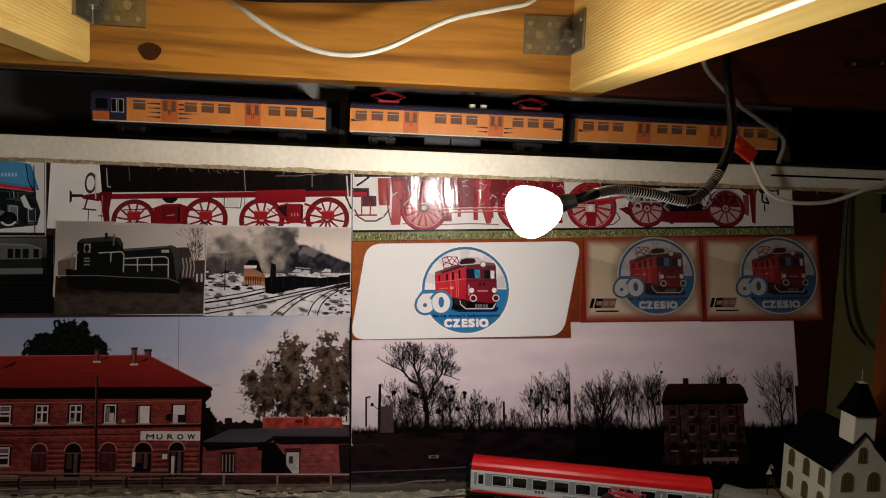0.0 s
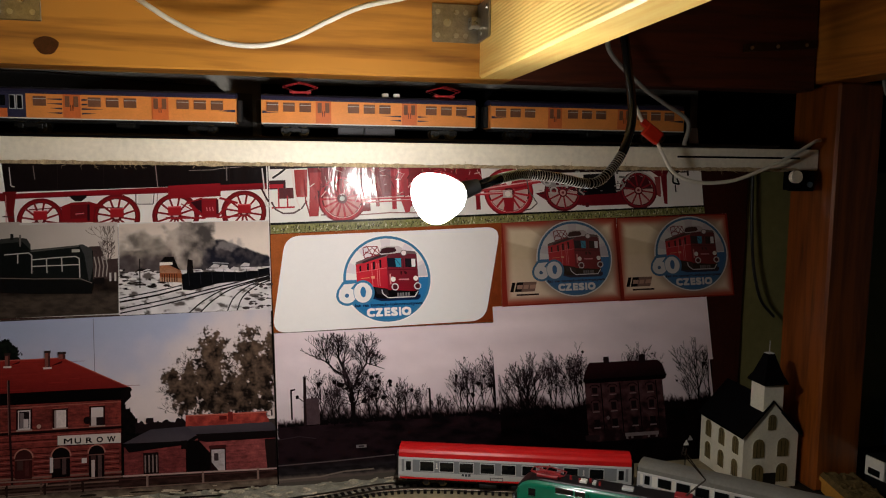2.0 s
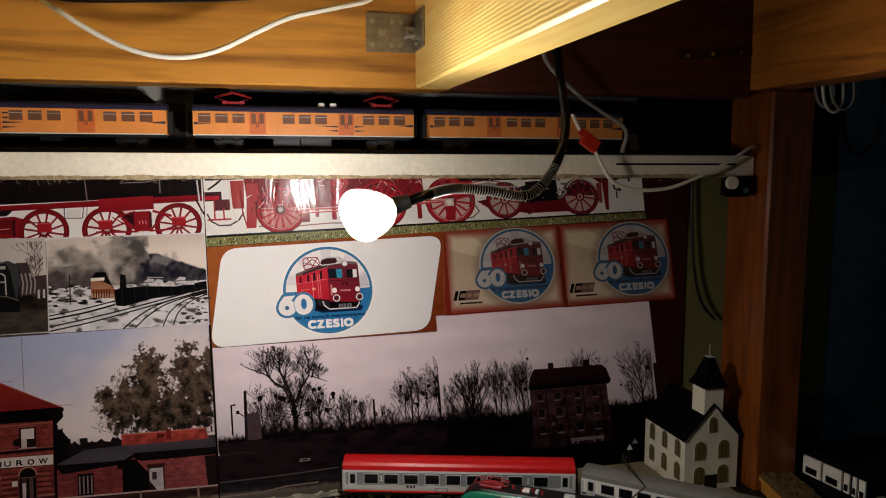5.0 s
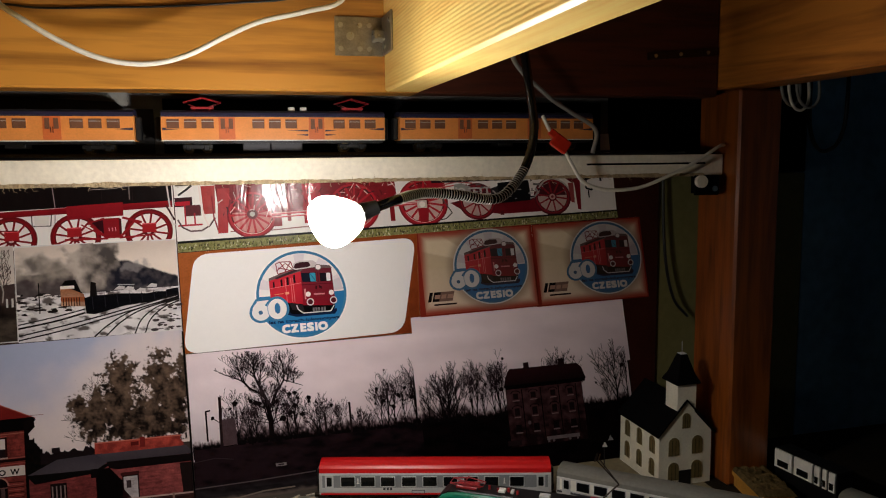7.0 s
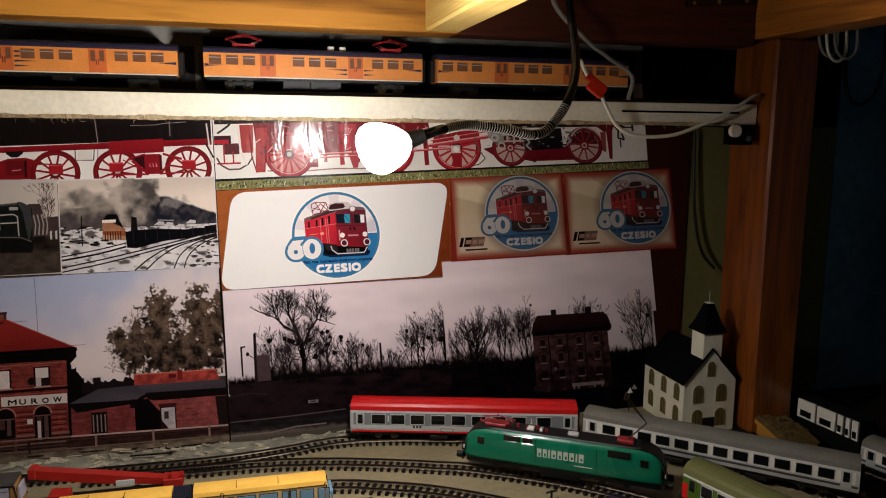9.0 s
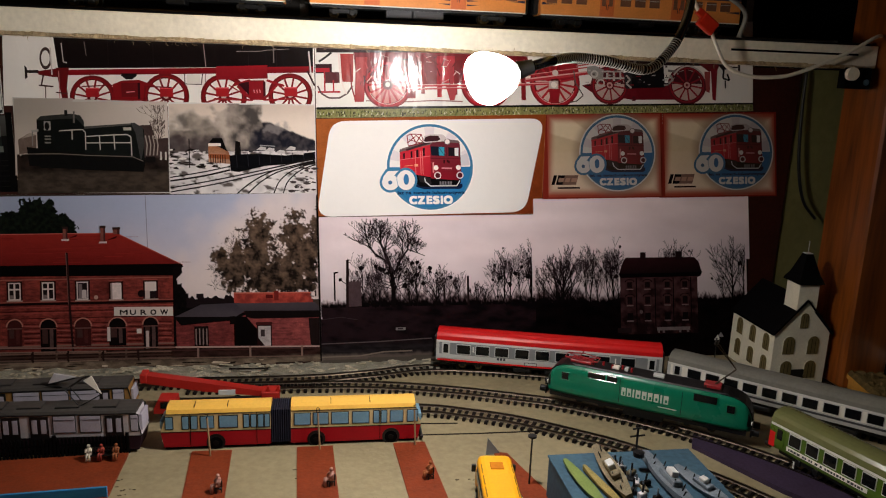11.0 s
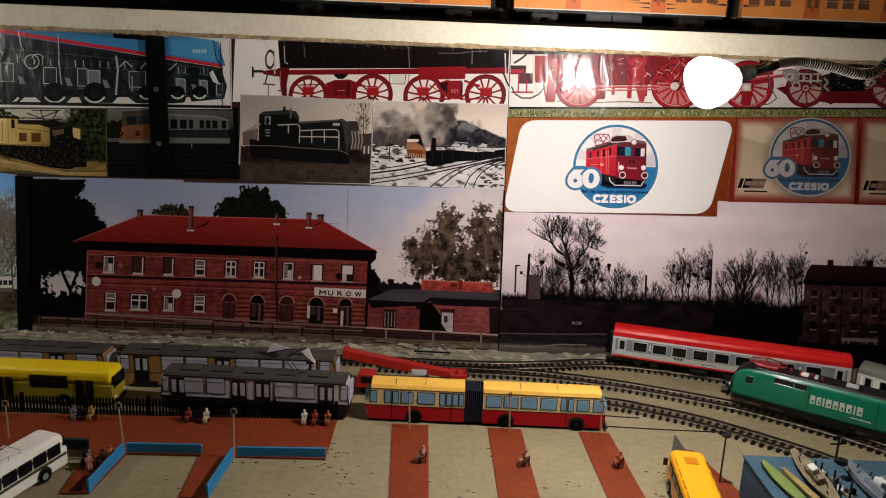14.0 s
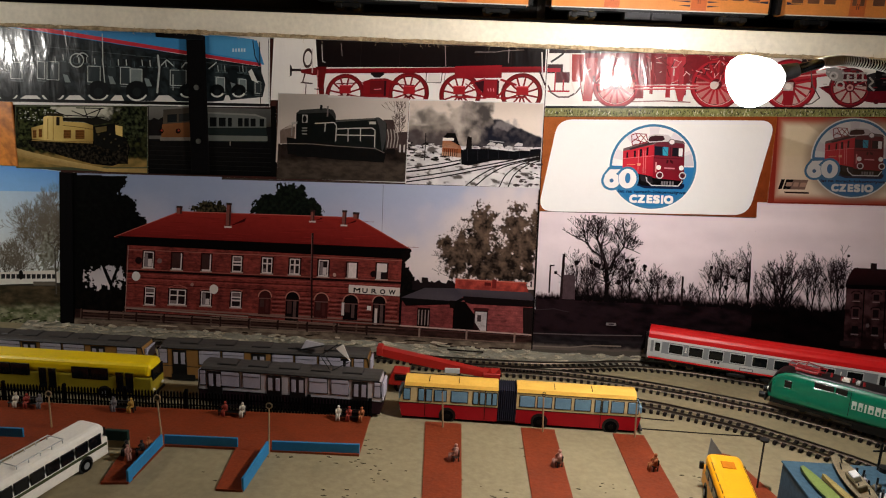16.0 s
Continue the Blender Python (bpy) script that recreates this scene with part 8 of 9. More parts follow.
def picket_fence(x0, y0, x1, y1, h, step):
    e = thing("picket_fence", "black model picket fence behind the platform", "fence")
    n = int(math.hypot(x1 - x0, y1 - y0) / step)
    b = bmesh.new()
    prism(b, [(-0.001, 0.0), (0.001, 0.0), (0.001, h - 0.001), (0.0, h + 0.001), (-0.001, h - 0.001)], -0.0006, 0.0006, "y")
    me = bpy.data.meshes.new("picket")
    b.to_mesh(me)
    b.free()
    me.materials.append(M_MATTBLACK)
    for i in range(n + 1):
        k = i / n
        ob = new("picket", me)
        ob.parent = e
        ob.matrix_world = Matrix.Translation((x0 + (x1 - x0) * k, y0 + (y1 - y0) * k, 0.0))
    for z in (0.004, h * 0.62):
        part("rail", tube(bmesh.new(), [(x0, y0 + 0.001, z), (x1, y1 + 0.001, z)], 0.0009, 6), M_MATTBLACK, e)
    for i in range(9):
        k = i / 8
        part("post", box(x0 + (x1 - x0) * k - 0.0018, x0 + (x1 - x0) * k + 0.0018, y0 + (y1 - y0) * k, y0 + (y1 - y0) * k + 0.003, 0, h + 0.003, 0.0004), M_MATTBLACK, e)
    return e


picket_fence(-0.72, -0.2385, -0.184, -0.2185, 0.0195, 0.0035)


def board_fence(x0, y0, x1, y1, h, label):
    e = thing("board_fence", label, "fence", "blue board fences")
    d = Vector((x1 - x0, y1 - y0, 0))
    m = pose(x0, y0, 0, 0, 0, math.degrees(math.atan2(d.y, d.x)))
    part("panel", box(0, d.length, -0.0012, 0.0012, 0.0, h, 0.0005, 1, m), V_FENCEBLUE, e)


board_fence(-0.375, -0.306, -0.3025, -0.303, 0.0118, "low blue board fence along the platform")
board_fence(-0.268, -0.3045, -0.182, -0.2995, 0.0118, "low blue board fence along the platform")
board_fence(-0.274, -0.377, -0.271, -0.308, 0.0135, "blue board fence across the platform finger")
board_fence(-0.379, -0.377, -0.3765, -0.309, 0.0135, "blue board fence across the platform finger")
board_fence(-0.62, -0.316, -0.515, -0.3115, 0.0118, "low blue board fence along the platform")


# ---- small street furniture ----
def street_lamp(x, y, h, label, lean=0.0, ring=True, dark=False):
    e = thing("street_lamp", label, "lamp post", "street lamps")
    mm = M_BLACK if dark else V_BEIGE
    part("pole", tube(bmesh.new(), [(x, y, 0), (x + lean * 0.5, y, h * 0.5), (x + lean, y, h)], 0.001, 8, 0.0008), mm, e)
    if ring:
        b = bmesh.new()
        tube(b, [(x + lean + 0.0029 * math.cos(a), y, h + 0.003 + 0.0029 * math.sin(a)) for a in [k * math.pi / 8 for k in range(17)]], 0.0006, 6)
        part("ring_head", b, mm, e)
        part("lens", disc(bmesh.new(), (x + lean, y, h + 0.003), 0.0022, 0.0008, "y", 14), M_BLACK, e)
    else:
        b = bmesh.new()
        disc(b, (x + lean, y, h + 0.0008), 0.0042, 0.0016, "z", 14)
        part("cap", b, mm, e)
    return e


street_lamp(-0.376, -0.3085, 0.049, "beige wire lamp post with a ring head", -0.003)
street_lamp(-0.27, -0.3085, 0.048, "beige wire lamp post with a ring head", 0.001)
street_lamp(-0.5, -0.289, 0.036, "short beige lamp post on the platform", 0.0)
street_lamp(0.199, -0.313, 0.0495, "black lamp post with a flat cap", 0.0, False, True)


def stop_sign(x, y, h, digit):
    e = thing("bus_stop", "beige bus stop pole with a small black number", "bus stop", "bus stops")
    part("pole", tube(bmesh.new(), [(x, y, 0), (x - 0.002, y, h)], 0.0009, 8), V_BEIGE, e)
    vs, fs = text_shape(digit, 0.0085)
    b = bmesh.new()
    w = max(v[0] for v in vs)
    q = [b.verts.new((x - 0.002 - w / 2 + v[0], y - 0.0014, h - 0.001 + v[1])) for v in vs]
    for f in fs:
        b.faces.new([q[i] for i in f])
    p = part("number", b, M_BLACK, e, "black number")


stop_sign(-0.1035, -0.233, 0.042, "7")
stop_sign(0.003, -0.229, 0.043, "8")
stop_sign(0.1005, -0.228, 0.042, "5")

F_COLS = {k: mat("figure_" + k, v, 0.5, var=0.15, scale=200) for k, v in dict(white=c(196, 186, 170), red=c(136, 52, 40), yellow=c(168, 132, 62), grey=c(104, 98, 100), orange=c(150, 88, 54), pink=c(170, 124, 112), dark=c(36, 32, 32)).items()}


def figurine(x, y, z, col, turn=0.0, k=1.0):
    """A seated toy figure as one plain, peg-like shape."""
    b = bmesh.new()
    tube(b, [(0, 0, 0), (0, 0.0004, 0.0035), (0, 0.0006, 0.0062)], 0.0024, 10, 0.0016)
    bmesh.ops.create_uvsphere(b, u_segments=10, v_segments=8, radius=0.0014, matrix=Matrix.Translation((0, 0.0002, 0.0082)))
    for s in (-0.0011, 0.0011):
        tube(b, [(s, 0, 0.0012), (s, -0.0042, 0.0014), (s, -0.0046, -0.0038)], 0.001, 8)
        tube(b, [(s * 1.9, 0.0004, 0.0056), (s * 2.0, -0.0022, 0.003)], 0.0008, 8)
    for v in b.verts:
        v.co = pose(x, y, z, 0, 0, turn) @ (v.co * k)
    return tagged(part("figurine", b, F_COLS[col], smooth=True), f"small {col} seated toy figure on a bench", "figurine", "toy figures")


def bench(x, y, w, turn=0.0, back=True):
    e = thing("bench", "small dark model bench on the platform", "bench", "benches", m=pose(x, y, 0.0022, 0, 0, turn))
    part("seat", box(-w / 2, w / 2, -0.003, 0.003, 0.0042, 0.0052, 0.0003), M_BLACK, e)
    if back:
        for z in (0.007, 0.0095):
            part("back_slat", box(-w / 2, w / 2, 0.0028, 0.0036, z, z + 0.0014, 0.0002), M_BLACK, e)
    for s in (-1, 1):
        for yy in (-0.0026, 0.0028):
            part("leg", box(s * (w / 2 - 0.0015) - 0.0005, s * (w / 2 - 0.0015) + 0.0005, yy - 0.0005, yy + 0.0005, 0.0, 0.011 if yy > 0 and back else 0.0043), M_BLACK, e)
    return e


for bxx, byy, w, people in ((-0.205, -0.2315, 0.03, ((-0.216, "white"), (-0.2045, "red"), (-0.191, "orange"))), (-0.33, -0.2385, 0.03, ((-0.337, "red"), (-0.318, "white"))), (-0.447, -0.2445, 0.028, ((-0.456, "grey"), (-0.437, "yellow"))), (-0.553, -0.249, 0.034, ((-0.561, "white"), (-0.549, "red"), (-0.535, "grey")))):
    bench(bxx, byy, w)
    for px, col in people:
        figurine(px, byy - 0.001, 0.0078, col, random.uniform(-15, 15), 1.12)
for x, y in ((-0.0875, -0.3), (0.0135, -0.298), (0.1065, -0.294)):
    e = thing("chair", "tiny dark chair on the waiting strip", "chair", "chairs on the strips", m=pose(x, y, 0.0012, 0, 0, -70))
    part("seat", box(-0.003, 0.003, -0.003, 0.003, 0.0042, 0.005, 0.0003), M_BLACK, e)
    part("backrest", box(-0.003, 0.003, 0.0026, 0.0034, 0.005, 0.0115, 0.0004), M_BLACK, e)
    for s in (-1, 1):
        for q in (-1, 1):
            part("leg", box(s * 0.0025 - 0.0004, s * 0.0025 + 0.0004, q * 0.0025 - 0.0004, q * 0.0025 + 0.0004, 0, 0.0043), M_BLACK, e)
    figurine(x, y, 0.0068, "pink" if x < 0.1 else "orange", -70, 1.3)
for x, y, col in ((-0.397, -0.338, "pink"), (-0.388, -0.328, "dark"), (-0.402, -0.33, "dark"), (-0.384, -0.321, "orange")):
    figurine(x, y, 0.0062, col, random.uniform(-60, 60), 1.1)

kiosk = thing("bus_shelter", "small dark green and cream shelter board", "shelter")
part("panel", box(-0.427, -0.404, -0.322, -0.318, 0.0105, 0.0215, 0.0006), V_DGREEN, kiosk, "dark green upper panel")
part("base", box(-0.427, -0.404, -0.3215, -0.3185, 0.0022, 0.0104, 0.0004), M_BOARD, kiosk)


# ---- road vehicles ----
def paper_bus(m):
    e = thing("articulated_bus", "red and cream articulated paper model bus", "model bus", m=m)
    W = 0.0136
    for x0, x1 in ((0.0, 0.107), (0.127, 0.26)):
        front = x0 == 0
        a, b2 = x0, x1
        lo = bmesh.new()
        prism(lo, [(a + (0.003 if front else 0), 0.0035), (b2 - (0 if front else 0.003), 0.0035), (b2, 0.0195), (a, 0.0195)], -W, W, "y")
        part("lower_body", lo, V_BUSRED, e, "red lower body")
        up = bmesh.new()
        prism(up, [(a, 0.0197), (b2, 0.0197), (b2 - (0 if front else 0.006), 0.0385), (a + (0.006 if front else 0), 0.0385)], -W, W, "y")
        part("upper_body", up, V_BUSCREAM, e, "cream window band")
        rf = bmesh.new()
        prism(rf, arc_roof(W, 0.0386, 0.0452, 6), a + (0.006 if front else 0), b2 - (0 if front else 0.006))
        part("roof", rf, V_BUSYEL, e, "yellow roof")
        for s in (-1, 1):
            part("gutter", tube(bmesh.new(), [(a + (0.006 if front else 0), s * W, 0.0386), (b2 - (0 if front else 0.006), s * W, 0.0386)], 0.0005, 6), V_SCUFF, e)
            part("waist_line", tube(bmesh.new(), [(a, s * W, 0.0196), (b2, s * W, 0.0196)], 0.0004, 6), M_SLEEPER, e)
            part("skirt", box(a + 0.004, b2 - 0.004, *sorted((s * W - s * 0.003, s * W - s * 0.0006)), 0.0012, 0.0034), M_MATTBLACK, e, "dark skirt edge")
        for q in (0.3, 0.6):
            part("roof_seam", box(a + (b2 - a) * q, a + (b2 - a) * q + 0.0005, -0.01, 0.002, 0.0438, 0.0456), M_SLEEPER, e)
    bw = bmesh.new()
    ring0 = None
    for k in range(19):
        x, d = 0.1071 + k * 0.0011, 0.0012 * (k % 2)
        ring = [bw.verts.new((x, y, z)) for y, z in ((-W - d + 0.0006, 0.005), (-W - d + 0.0006, 0.04 + d), (W + d, 0.04 + d), (W + d, 0.005))]
        if ring0:
            for q in range(4):
                bw.faces.new((ring0[q], ring0[(q + 1) % 4], ring[(q + 1) % 4], ring[q]))
        ring0 = ring
    part("bellows", bw, mat("navy_bellows", c(34, 34, 46), 0.8), e, "dark folded bellows")
    for s in (-1, 1):
        y = s * W
        for x, w in ((0.0085, 0.007), (0.024, 0.006), (0.0325, 0.006), (0.045, 0.013), (0.0655, 0.0185), (0.083, 0.0052), (0.0902, 0.0052), (0.0972, 0.0052), (0.1035, 0.0045), (0.1385, 0.0165), (0.157, 0.0155), (0.1765, 0.0175), (0.1975, 0.0175), (0.2135, 0.0055), (0.2215, 0.0055), (0.2345, 0.0135), (0.251, 0.011)):
            window_plate(e, x, 0.0295, w * 0.94, 0.0122 if w > 0.006 else 0.0132, y, M_BLACK, V_SKYGLASS, s)
        for x in (0.0285, 0.0932, 0.2175):
            side_panel("door_joint", e, x - 0.0003, x + 0.0003, 0.0045, 0.038, y, M_SLEEPER, s, 0.0002)
        for x in (0.053, 0.1525, 0.229):
            a = bmesh.new()
            disc(a, (x, s * (W - 0.0004), 0.0072), 0.0092, 0.0015, "y", 20)
            part("wheel_arch", a, M_BLACK, e)
            w = part("wheel", disc(bmesh.new(), (x, s * (W - 0.0012), 0.0066), 0.0066, 0.004, "y", 18), M_MATTBLACK, e)
            part("hub", disc(bmesh.new(), (x, s * (W + 0.001), 0.0066), 0.0028, 0.0008, "y", 12), M_SLEEPER, w)
    for y in (-0.009, 0.009):
        part("headlight", disc(bmesh.new(), (0.0012, y, 0.0095), 0.002, 0.001, "x", 12), V_WHITE, e)
    part("windscreen", box(-0.0006, 0.0028, -0.0125, 0.0125, 0.0225, 0.0318, 0.0008, 1), V_SKYGLASS, e)
    part("rear_window", box(0.2572, 0.2606, -0.0125, 0.0125, 0.0235, 0.031, 0.0006, 1), V_SKYGLASS, e)
    part("bumper", box(0.2598, 0.263, -0.014, 0.014, 0.0035, 0.0065, 0.0006), M_BLACK, e)
    return e


paper_bus(pose(-0.153, -0.2025, 0.0, 0, 0, -0.4))


def box_tram(m, L, top, label, win, lower, upper, windows, doors, nose=True):
    e = thing("model_tram", label, "model tram", "paper trams", m=m)
    W = 0.0145
    n = 0.012 if nose else 0.0
    part("lower_body", prism(bmesh.new(), [(0.003, 0.004), (L - 0.003, 0.004), (L, 0.0185), (0, 0.0185)], -W, W, "y"), lower, e)
    part("upper_body", prism(bmesh.new(), [(0, 0.0187), (L, 0.0187), (L - n * 0.35, top - 0.005), (n * 0.35, top - 0.005)], -W, W, "y"), upper, e)
    rf = bmesh.new()
    prism(rf, arc_roof(W + 0.0004, top - 0.0048, top, 6), n * 0.35, L - n * 0.35)
    part("roof", rf, V_TRAMROOF, e, "grey paper roof")
    for q in range(5):
        rp = part("roof_panel", box(L * (0.1 + q * 0.17) - 0.0006, L * (0.1 + q * 0.17) + 0.0216, -0.0086, 0.0086, top - 0.0012, top + 0.0003, 0.0002), M_BLACK, e, "dark rim of the roof panel")
        part("lid", box(L * (0.1 + q * 0.17), L * (0.1 + q * 0.17) + 0.021, -0.008, 0.008, top + 0.0003, top + 0.0008, 0.0002), V_TRAMROOF, rp)
    for s in (-1, 1):
        part("cantrail", tube(bmesh.new(), [(n * 0.35, s * (W + 0.0003), top - 0.0046), (L - n * 0.35, s * (W + 0.0003), top - 0.0046)], 0.0007, 6), M_BLACK, e)
        part("waist_line", tube(bmesh.new(), [(0, s * W, 0.0186), (L, s * W, 0.0186)], 0.0004, 6), M_BLACK, e)
        for x in (0.0, L):
            k = n * 0.35 if x == 0 else -n * 0.35
            part("corner_post", tube(bmesh.new(), [(x, s * W, 0.0187), (x + k, s * W, top - 0.005)], 0.0006, 6), M_BLACK, e)
    for s in (-1, 1):
        y = s * W
        for x, w in windows:
            f = window_plate(e, x, top - 0.0145, w - 0.0012, 0.0168, y, M_BLACK, win, s)
            part("sash", box(x - w / 2 + 0.0008, x + w / 2 - 0.0008, *sorted((y + s * 0.0008, y + s * 0.0011)), top - 0.0101, top - 0.0096), V_DARKSTRIPE, f)
        for x in doors:
            d = side_panel("door", e, x - 0.0085, x + 0.0085, 0.006, top - 0.0065, y, M_BLACK, s, 0.0005)
            for q in (-0.0042, 0.0042):
                window_plate(d, x + q, top - 0.0165, 0.0049, 0.0145, y + s * 0.0005, None, win, s)
        for x in (0.03, L - 0.03):
            part("bogie_cover", box(x - 0.014, x + 0.014, y - 0.0006, y + 0.0006, 0.001, 0.0085, 0.0003), M_BLACK, e)
    for k in (0.0, L):
        s = 1 if k else -1
        part("windscreen", box(min(k, k + s * 0.0007) - 0.002 * (k > 0), max(k, k + s * 0.0007) + 0.002 * (k == 0), -0.0115, 0.0115, 0.023, top - 0.0075, 0.0004), win, e)
    return e


tram = box_tram(pose(-0.376, -0.1985, 0.0, 0, 0, -1.5), 0.206, 0.047, "plum and white paper model tram", V_GLASSGREY, V_PURPLE, V_PAPERWHITE, [(0.006, 0.007), (0.037, 0.021), (0.061, 0.02), (0.135, 0.021), (0.159, 0.02), (0.2, 0.008)], (0.0195, 0.086, 0.112, 0.181))
tp = bmesh.new()
tube(tp, [(0.146, -0.004, 0.0465), (0.134, -0.004, 0.064), (0.151, -0.004, 0.0755), (0.158, -0.004, 0.078)], 0.0006, 6)
tube(tp, [(0.146, -0.004, 0.0465), (0.15, -0.004, 0.048), (0.166, -0.004, 0.0575)], 0.0006, 6)
tube(tp, [(0.146, 0.006, 0.0465), (0.136, 0.006, 0.062), (0.152, 0.004, 0.0745)], 0.0006, 6)
part("pantograph", tp, M_BLACK, tram)
sh = bmesh.new()
prism(sh, [(0.152, 0.073), (0.16, 0.078), (0.168, 0.059)], -0.0045, -0.0035, "y")
part("pantograph_shoe", sh, V_WHITE, tram, "white paper pantograph head")
box_tram(pose(-0.446, -0.1425, 0.0, 0, 0, 1.2), 0.252, 0.0455, "tan and grey paper model tram near the wall", V_GLASSGREY, V_TAN, V_TAN, [(0.007, 0.01), (0.062, 0.026), (0.09, 0.026), (0.148, 0.026), (0.176, 0.026), (0.204, 0.026), (0.238, 0.012)], (0.026, 0.12, 0.221))
box_tram(pose(-0.672, -0.1435, 0.0, 0, 0, 0.0), 0.212, 0.0445, "tan and grey paper tram trailer near the wall", V_GLASSGREY, V_TAN, V_TAN, [(0.02, 0.026), (0.048, 0.026), (0.098, 0.026), (0.126, 0.026), (0.19, 0.024)], (0.072, 0.155))
fl2 = thing("paper_arrow", "white folded paper pantograph on the rear tram", "pantograph")
part("fold", prism(bmesh.new(), [(-0.276, 0.0478), (-0.27, 0.0585), (-0.249, 0.0545)], -0.152, -0.1495, "y"), V_PAPERWHITE, fl2)
part("frame", tube(bmesh.new(), [(-0.262, -0.153, 0.044), (-0.279, -0.153, 0.0465), (-0.249, -0.153, 0.0537)], 0.0007, 6), M_BLACK, fl2)


def city_bus(m, L, W, top, label, roof, side, stripe, wins, name="model_bus"):
    e = thing(name, label, "model bus", "model buses", m=m)
    b = box(0, L, -W, W, 0.004, top * 0.62, 0.0015, 2)
    part("body", b, side, e)
    r = bmesh.new()
    bx(r, 0.001, L - 0.001, -W + 0.0004, W - 0.0004, top * 0.6, top, 0.006, 3)
    part("roof", r, roof, e)
    for s in (-1, 1):
        y = s * W
        if stripe:
            side_panel("stripe", e, 0.002, L - 0.002, top * 0.4, top * 0.48, y, stripe, s, 0.0003)
        for x, w, z, h in wins:
            window_plate(e, x, z, w, h, y - s * 0.0002, M_BLACK, None, s)
        for x in (L * 0.2, L * 0.78):
            part("wheel_arch", disc(bmesh.new(), (x, s * (W - 0.0004), 0.0066), 0.0082, 0.0014, "y", 20), M_BLACK, e)
            w = part("wheel", disc(bmesh.new(), (x, s * (W - 0.0009), 0.006), 0.006, 0.0036, "y", 18), M_MATTBLACK, e)
            part("rim", disc(bmesh.new(), (x, s * (W + 0.001), 0.006), 0.0032, 0.0006, "y", 14), V_MGREY, w)
    for k in (0.0, L):
        s = 1 if k else -1
        part("windscreen", box(k - 0.0012, k + 0.0012, -W + 0.003, W - 0.003, top * 0.52, top * 0.84, 0.0006, 1), M_WINDOW, e)
        part("bumper", box(k - 0.0016, k + 0.0016, -W + 0.001, W - 0.001, 0.004, 0.0075, 0.0006), M_BLACK, e)
        for q in (-1, 1):
            part("headlight", disc(bmesh.new(), (k + s * 0.0004, q * (W - 0.005), 0.0115), 0.002, 0.0016, "x", 12), V_WHITE, e)
    return e


ybus = city_bus(pose(-0.672, -0.1955, 0.0, 0, 0, -0.2), 0.243, 0.0162, 0.0425, "yellow model city bus with dark windows", V_YELLOW, V_YELSHADE, None,
                [(0.05, 0.02, 0.0285, 0.0125), (0.072, 0.02, 0.0285, 0.0125), (0.094, 0.02, 0.0285, 0.0125), (0.163, 0.019, 0.0285, 0.0125), (0.184, 0.019, 0.0285, 0.0125)])
for x in (0.02, 0.125, 0.213):
    for q in (-0.0055, 0.0055):
        window_plate(ybus, x + q, 0.02, 0.0085, 0.023, -0.0164, V_YELSHADE, None, -1)
part("roof_hatch", box(0.1, 0.115, -0.006, 0.006, 0.0396, 0.0408, 0.0004), V_YELLOW, ybus)

wbus = city_bus(pose(-0.468, -0.455, 0.0, 0, 0, 74.0), 0.13, 0.0155, 0.036, "white model coach with a green stripe and roof rack", V_WHITE, V_WHITE, mat("olive_stripe", c(60, 66, 40), 0.5),
                [(0.017 + k * 0.0162, 0.0132, 0.0238, 0.0098) for k in range(7)], "model_coach_bus")
rk = bmesh.new()
for s in (-0.009, 0.009):
    tube(rk, [(0.035, s, 0.0395), (0.085, s, 0.0395)], 0.0005, 6)
    for k in range(5):
        tube(rk, [(0.036 + k * 0.012, s, 0.0358), (0.036 + k * 0.012, s, 0.0395)], 0.0005, 6)
for x in (0.035, 0.085):
    tube(rk, [(x, -0.009, 0.0395), (x, 0.009, 0.0395)], 0.0005, 6)
part("roof_rack", rk, V_LGREY, wbus, "thin wire roof rack")

van = city_bus(pose(0.1515, -0.42, 0.0, 0, 0, 84.0), 0.106, 0.0165, 0.036, "yellow-orange model minibus with a roof hatch", V_VANYEL, V_VANYEL, None,
               [(0.014 + k * 0.0175, 0.0135, 0.0245, 0.0085) for k in range(5)], "model_minibus")
part("roof_hatch", box(0.076, 0.088, -0.006, 0.006, 0.0356, 0.0368, 0.0005), mat("hatch_orange", c(190, 110, 14), 0.5), van)
for s in (-1, 1):
    for k in range(4):
        part("roof_window", box(0.015 + k * 0.019, 0.03 + k * 0.019, s * 0.0128 - 0.0011, s * 0.0128 + 0.0011, 0.0338, 0.0352, 0.0003), mat("roof_glass", c(120, 84, 24), 0.3) if k == 0 and s < 0 else bpy.data.materials["roof_glass"], van)
    part("mirror", box(0.101, 0.104, s * 0.0165 + min(0, s * 0.004), s * 0.0165 + max(0, s * 0.004), 0.019, 0.026, 0.0005), M_BLACK, van)

crane = thing("crane_truck", "red model crane truck with a lowered boom", "model truck")
part("chassis", box(-0.172, -0.048, -0.146, -0.118, 0.006, 0.0125, 0.0008), M_BLACK, crane)
cabm = bmesh.new()
prism(cabm, [(-0.172, 0.0126), (-0.148, 0.0126), (-0.149, 0.027), (-0.167, 0.028), (-0.171, 0.02)], -0.158, -0.138, "y")
part("cab", cabm, V_CRANE, crane, "red cab")
window_plate(crane, -0.158, 0.0222, 0.012, 0.006, -0.158, M_BLACK)
bo = bmesh.new()
prism(bo, [(-0.188, 0.037), (-0.186, 0.046), (-0.12, 0.0345), (-0.045, 0.021), (-0.045, 0.0155), (-0.12, 0.0245)], -0.132, -0.12, "y")
part("boom", bo, V_CRANE, crane, "long red boom")
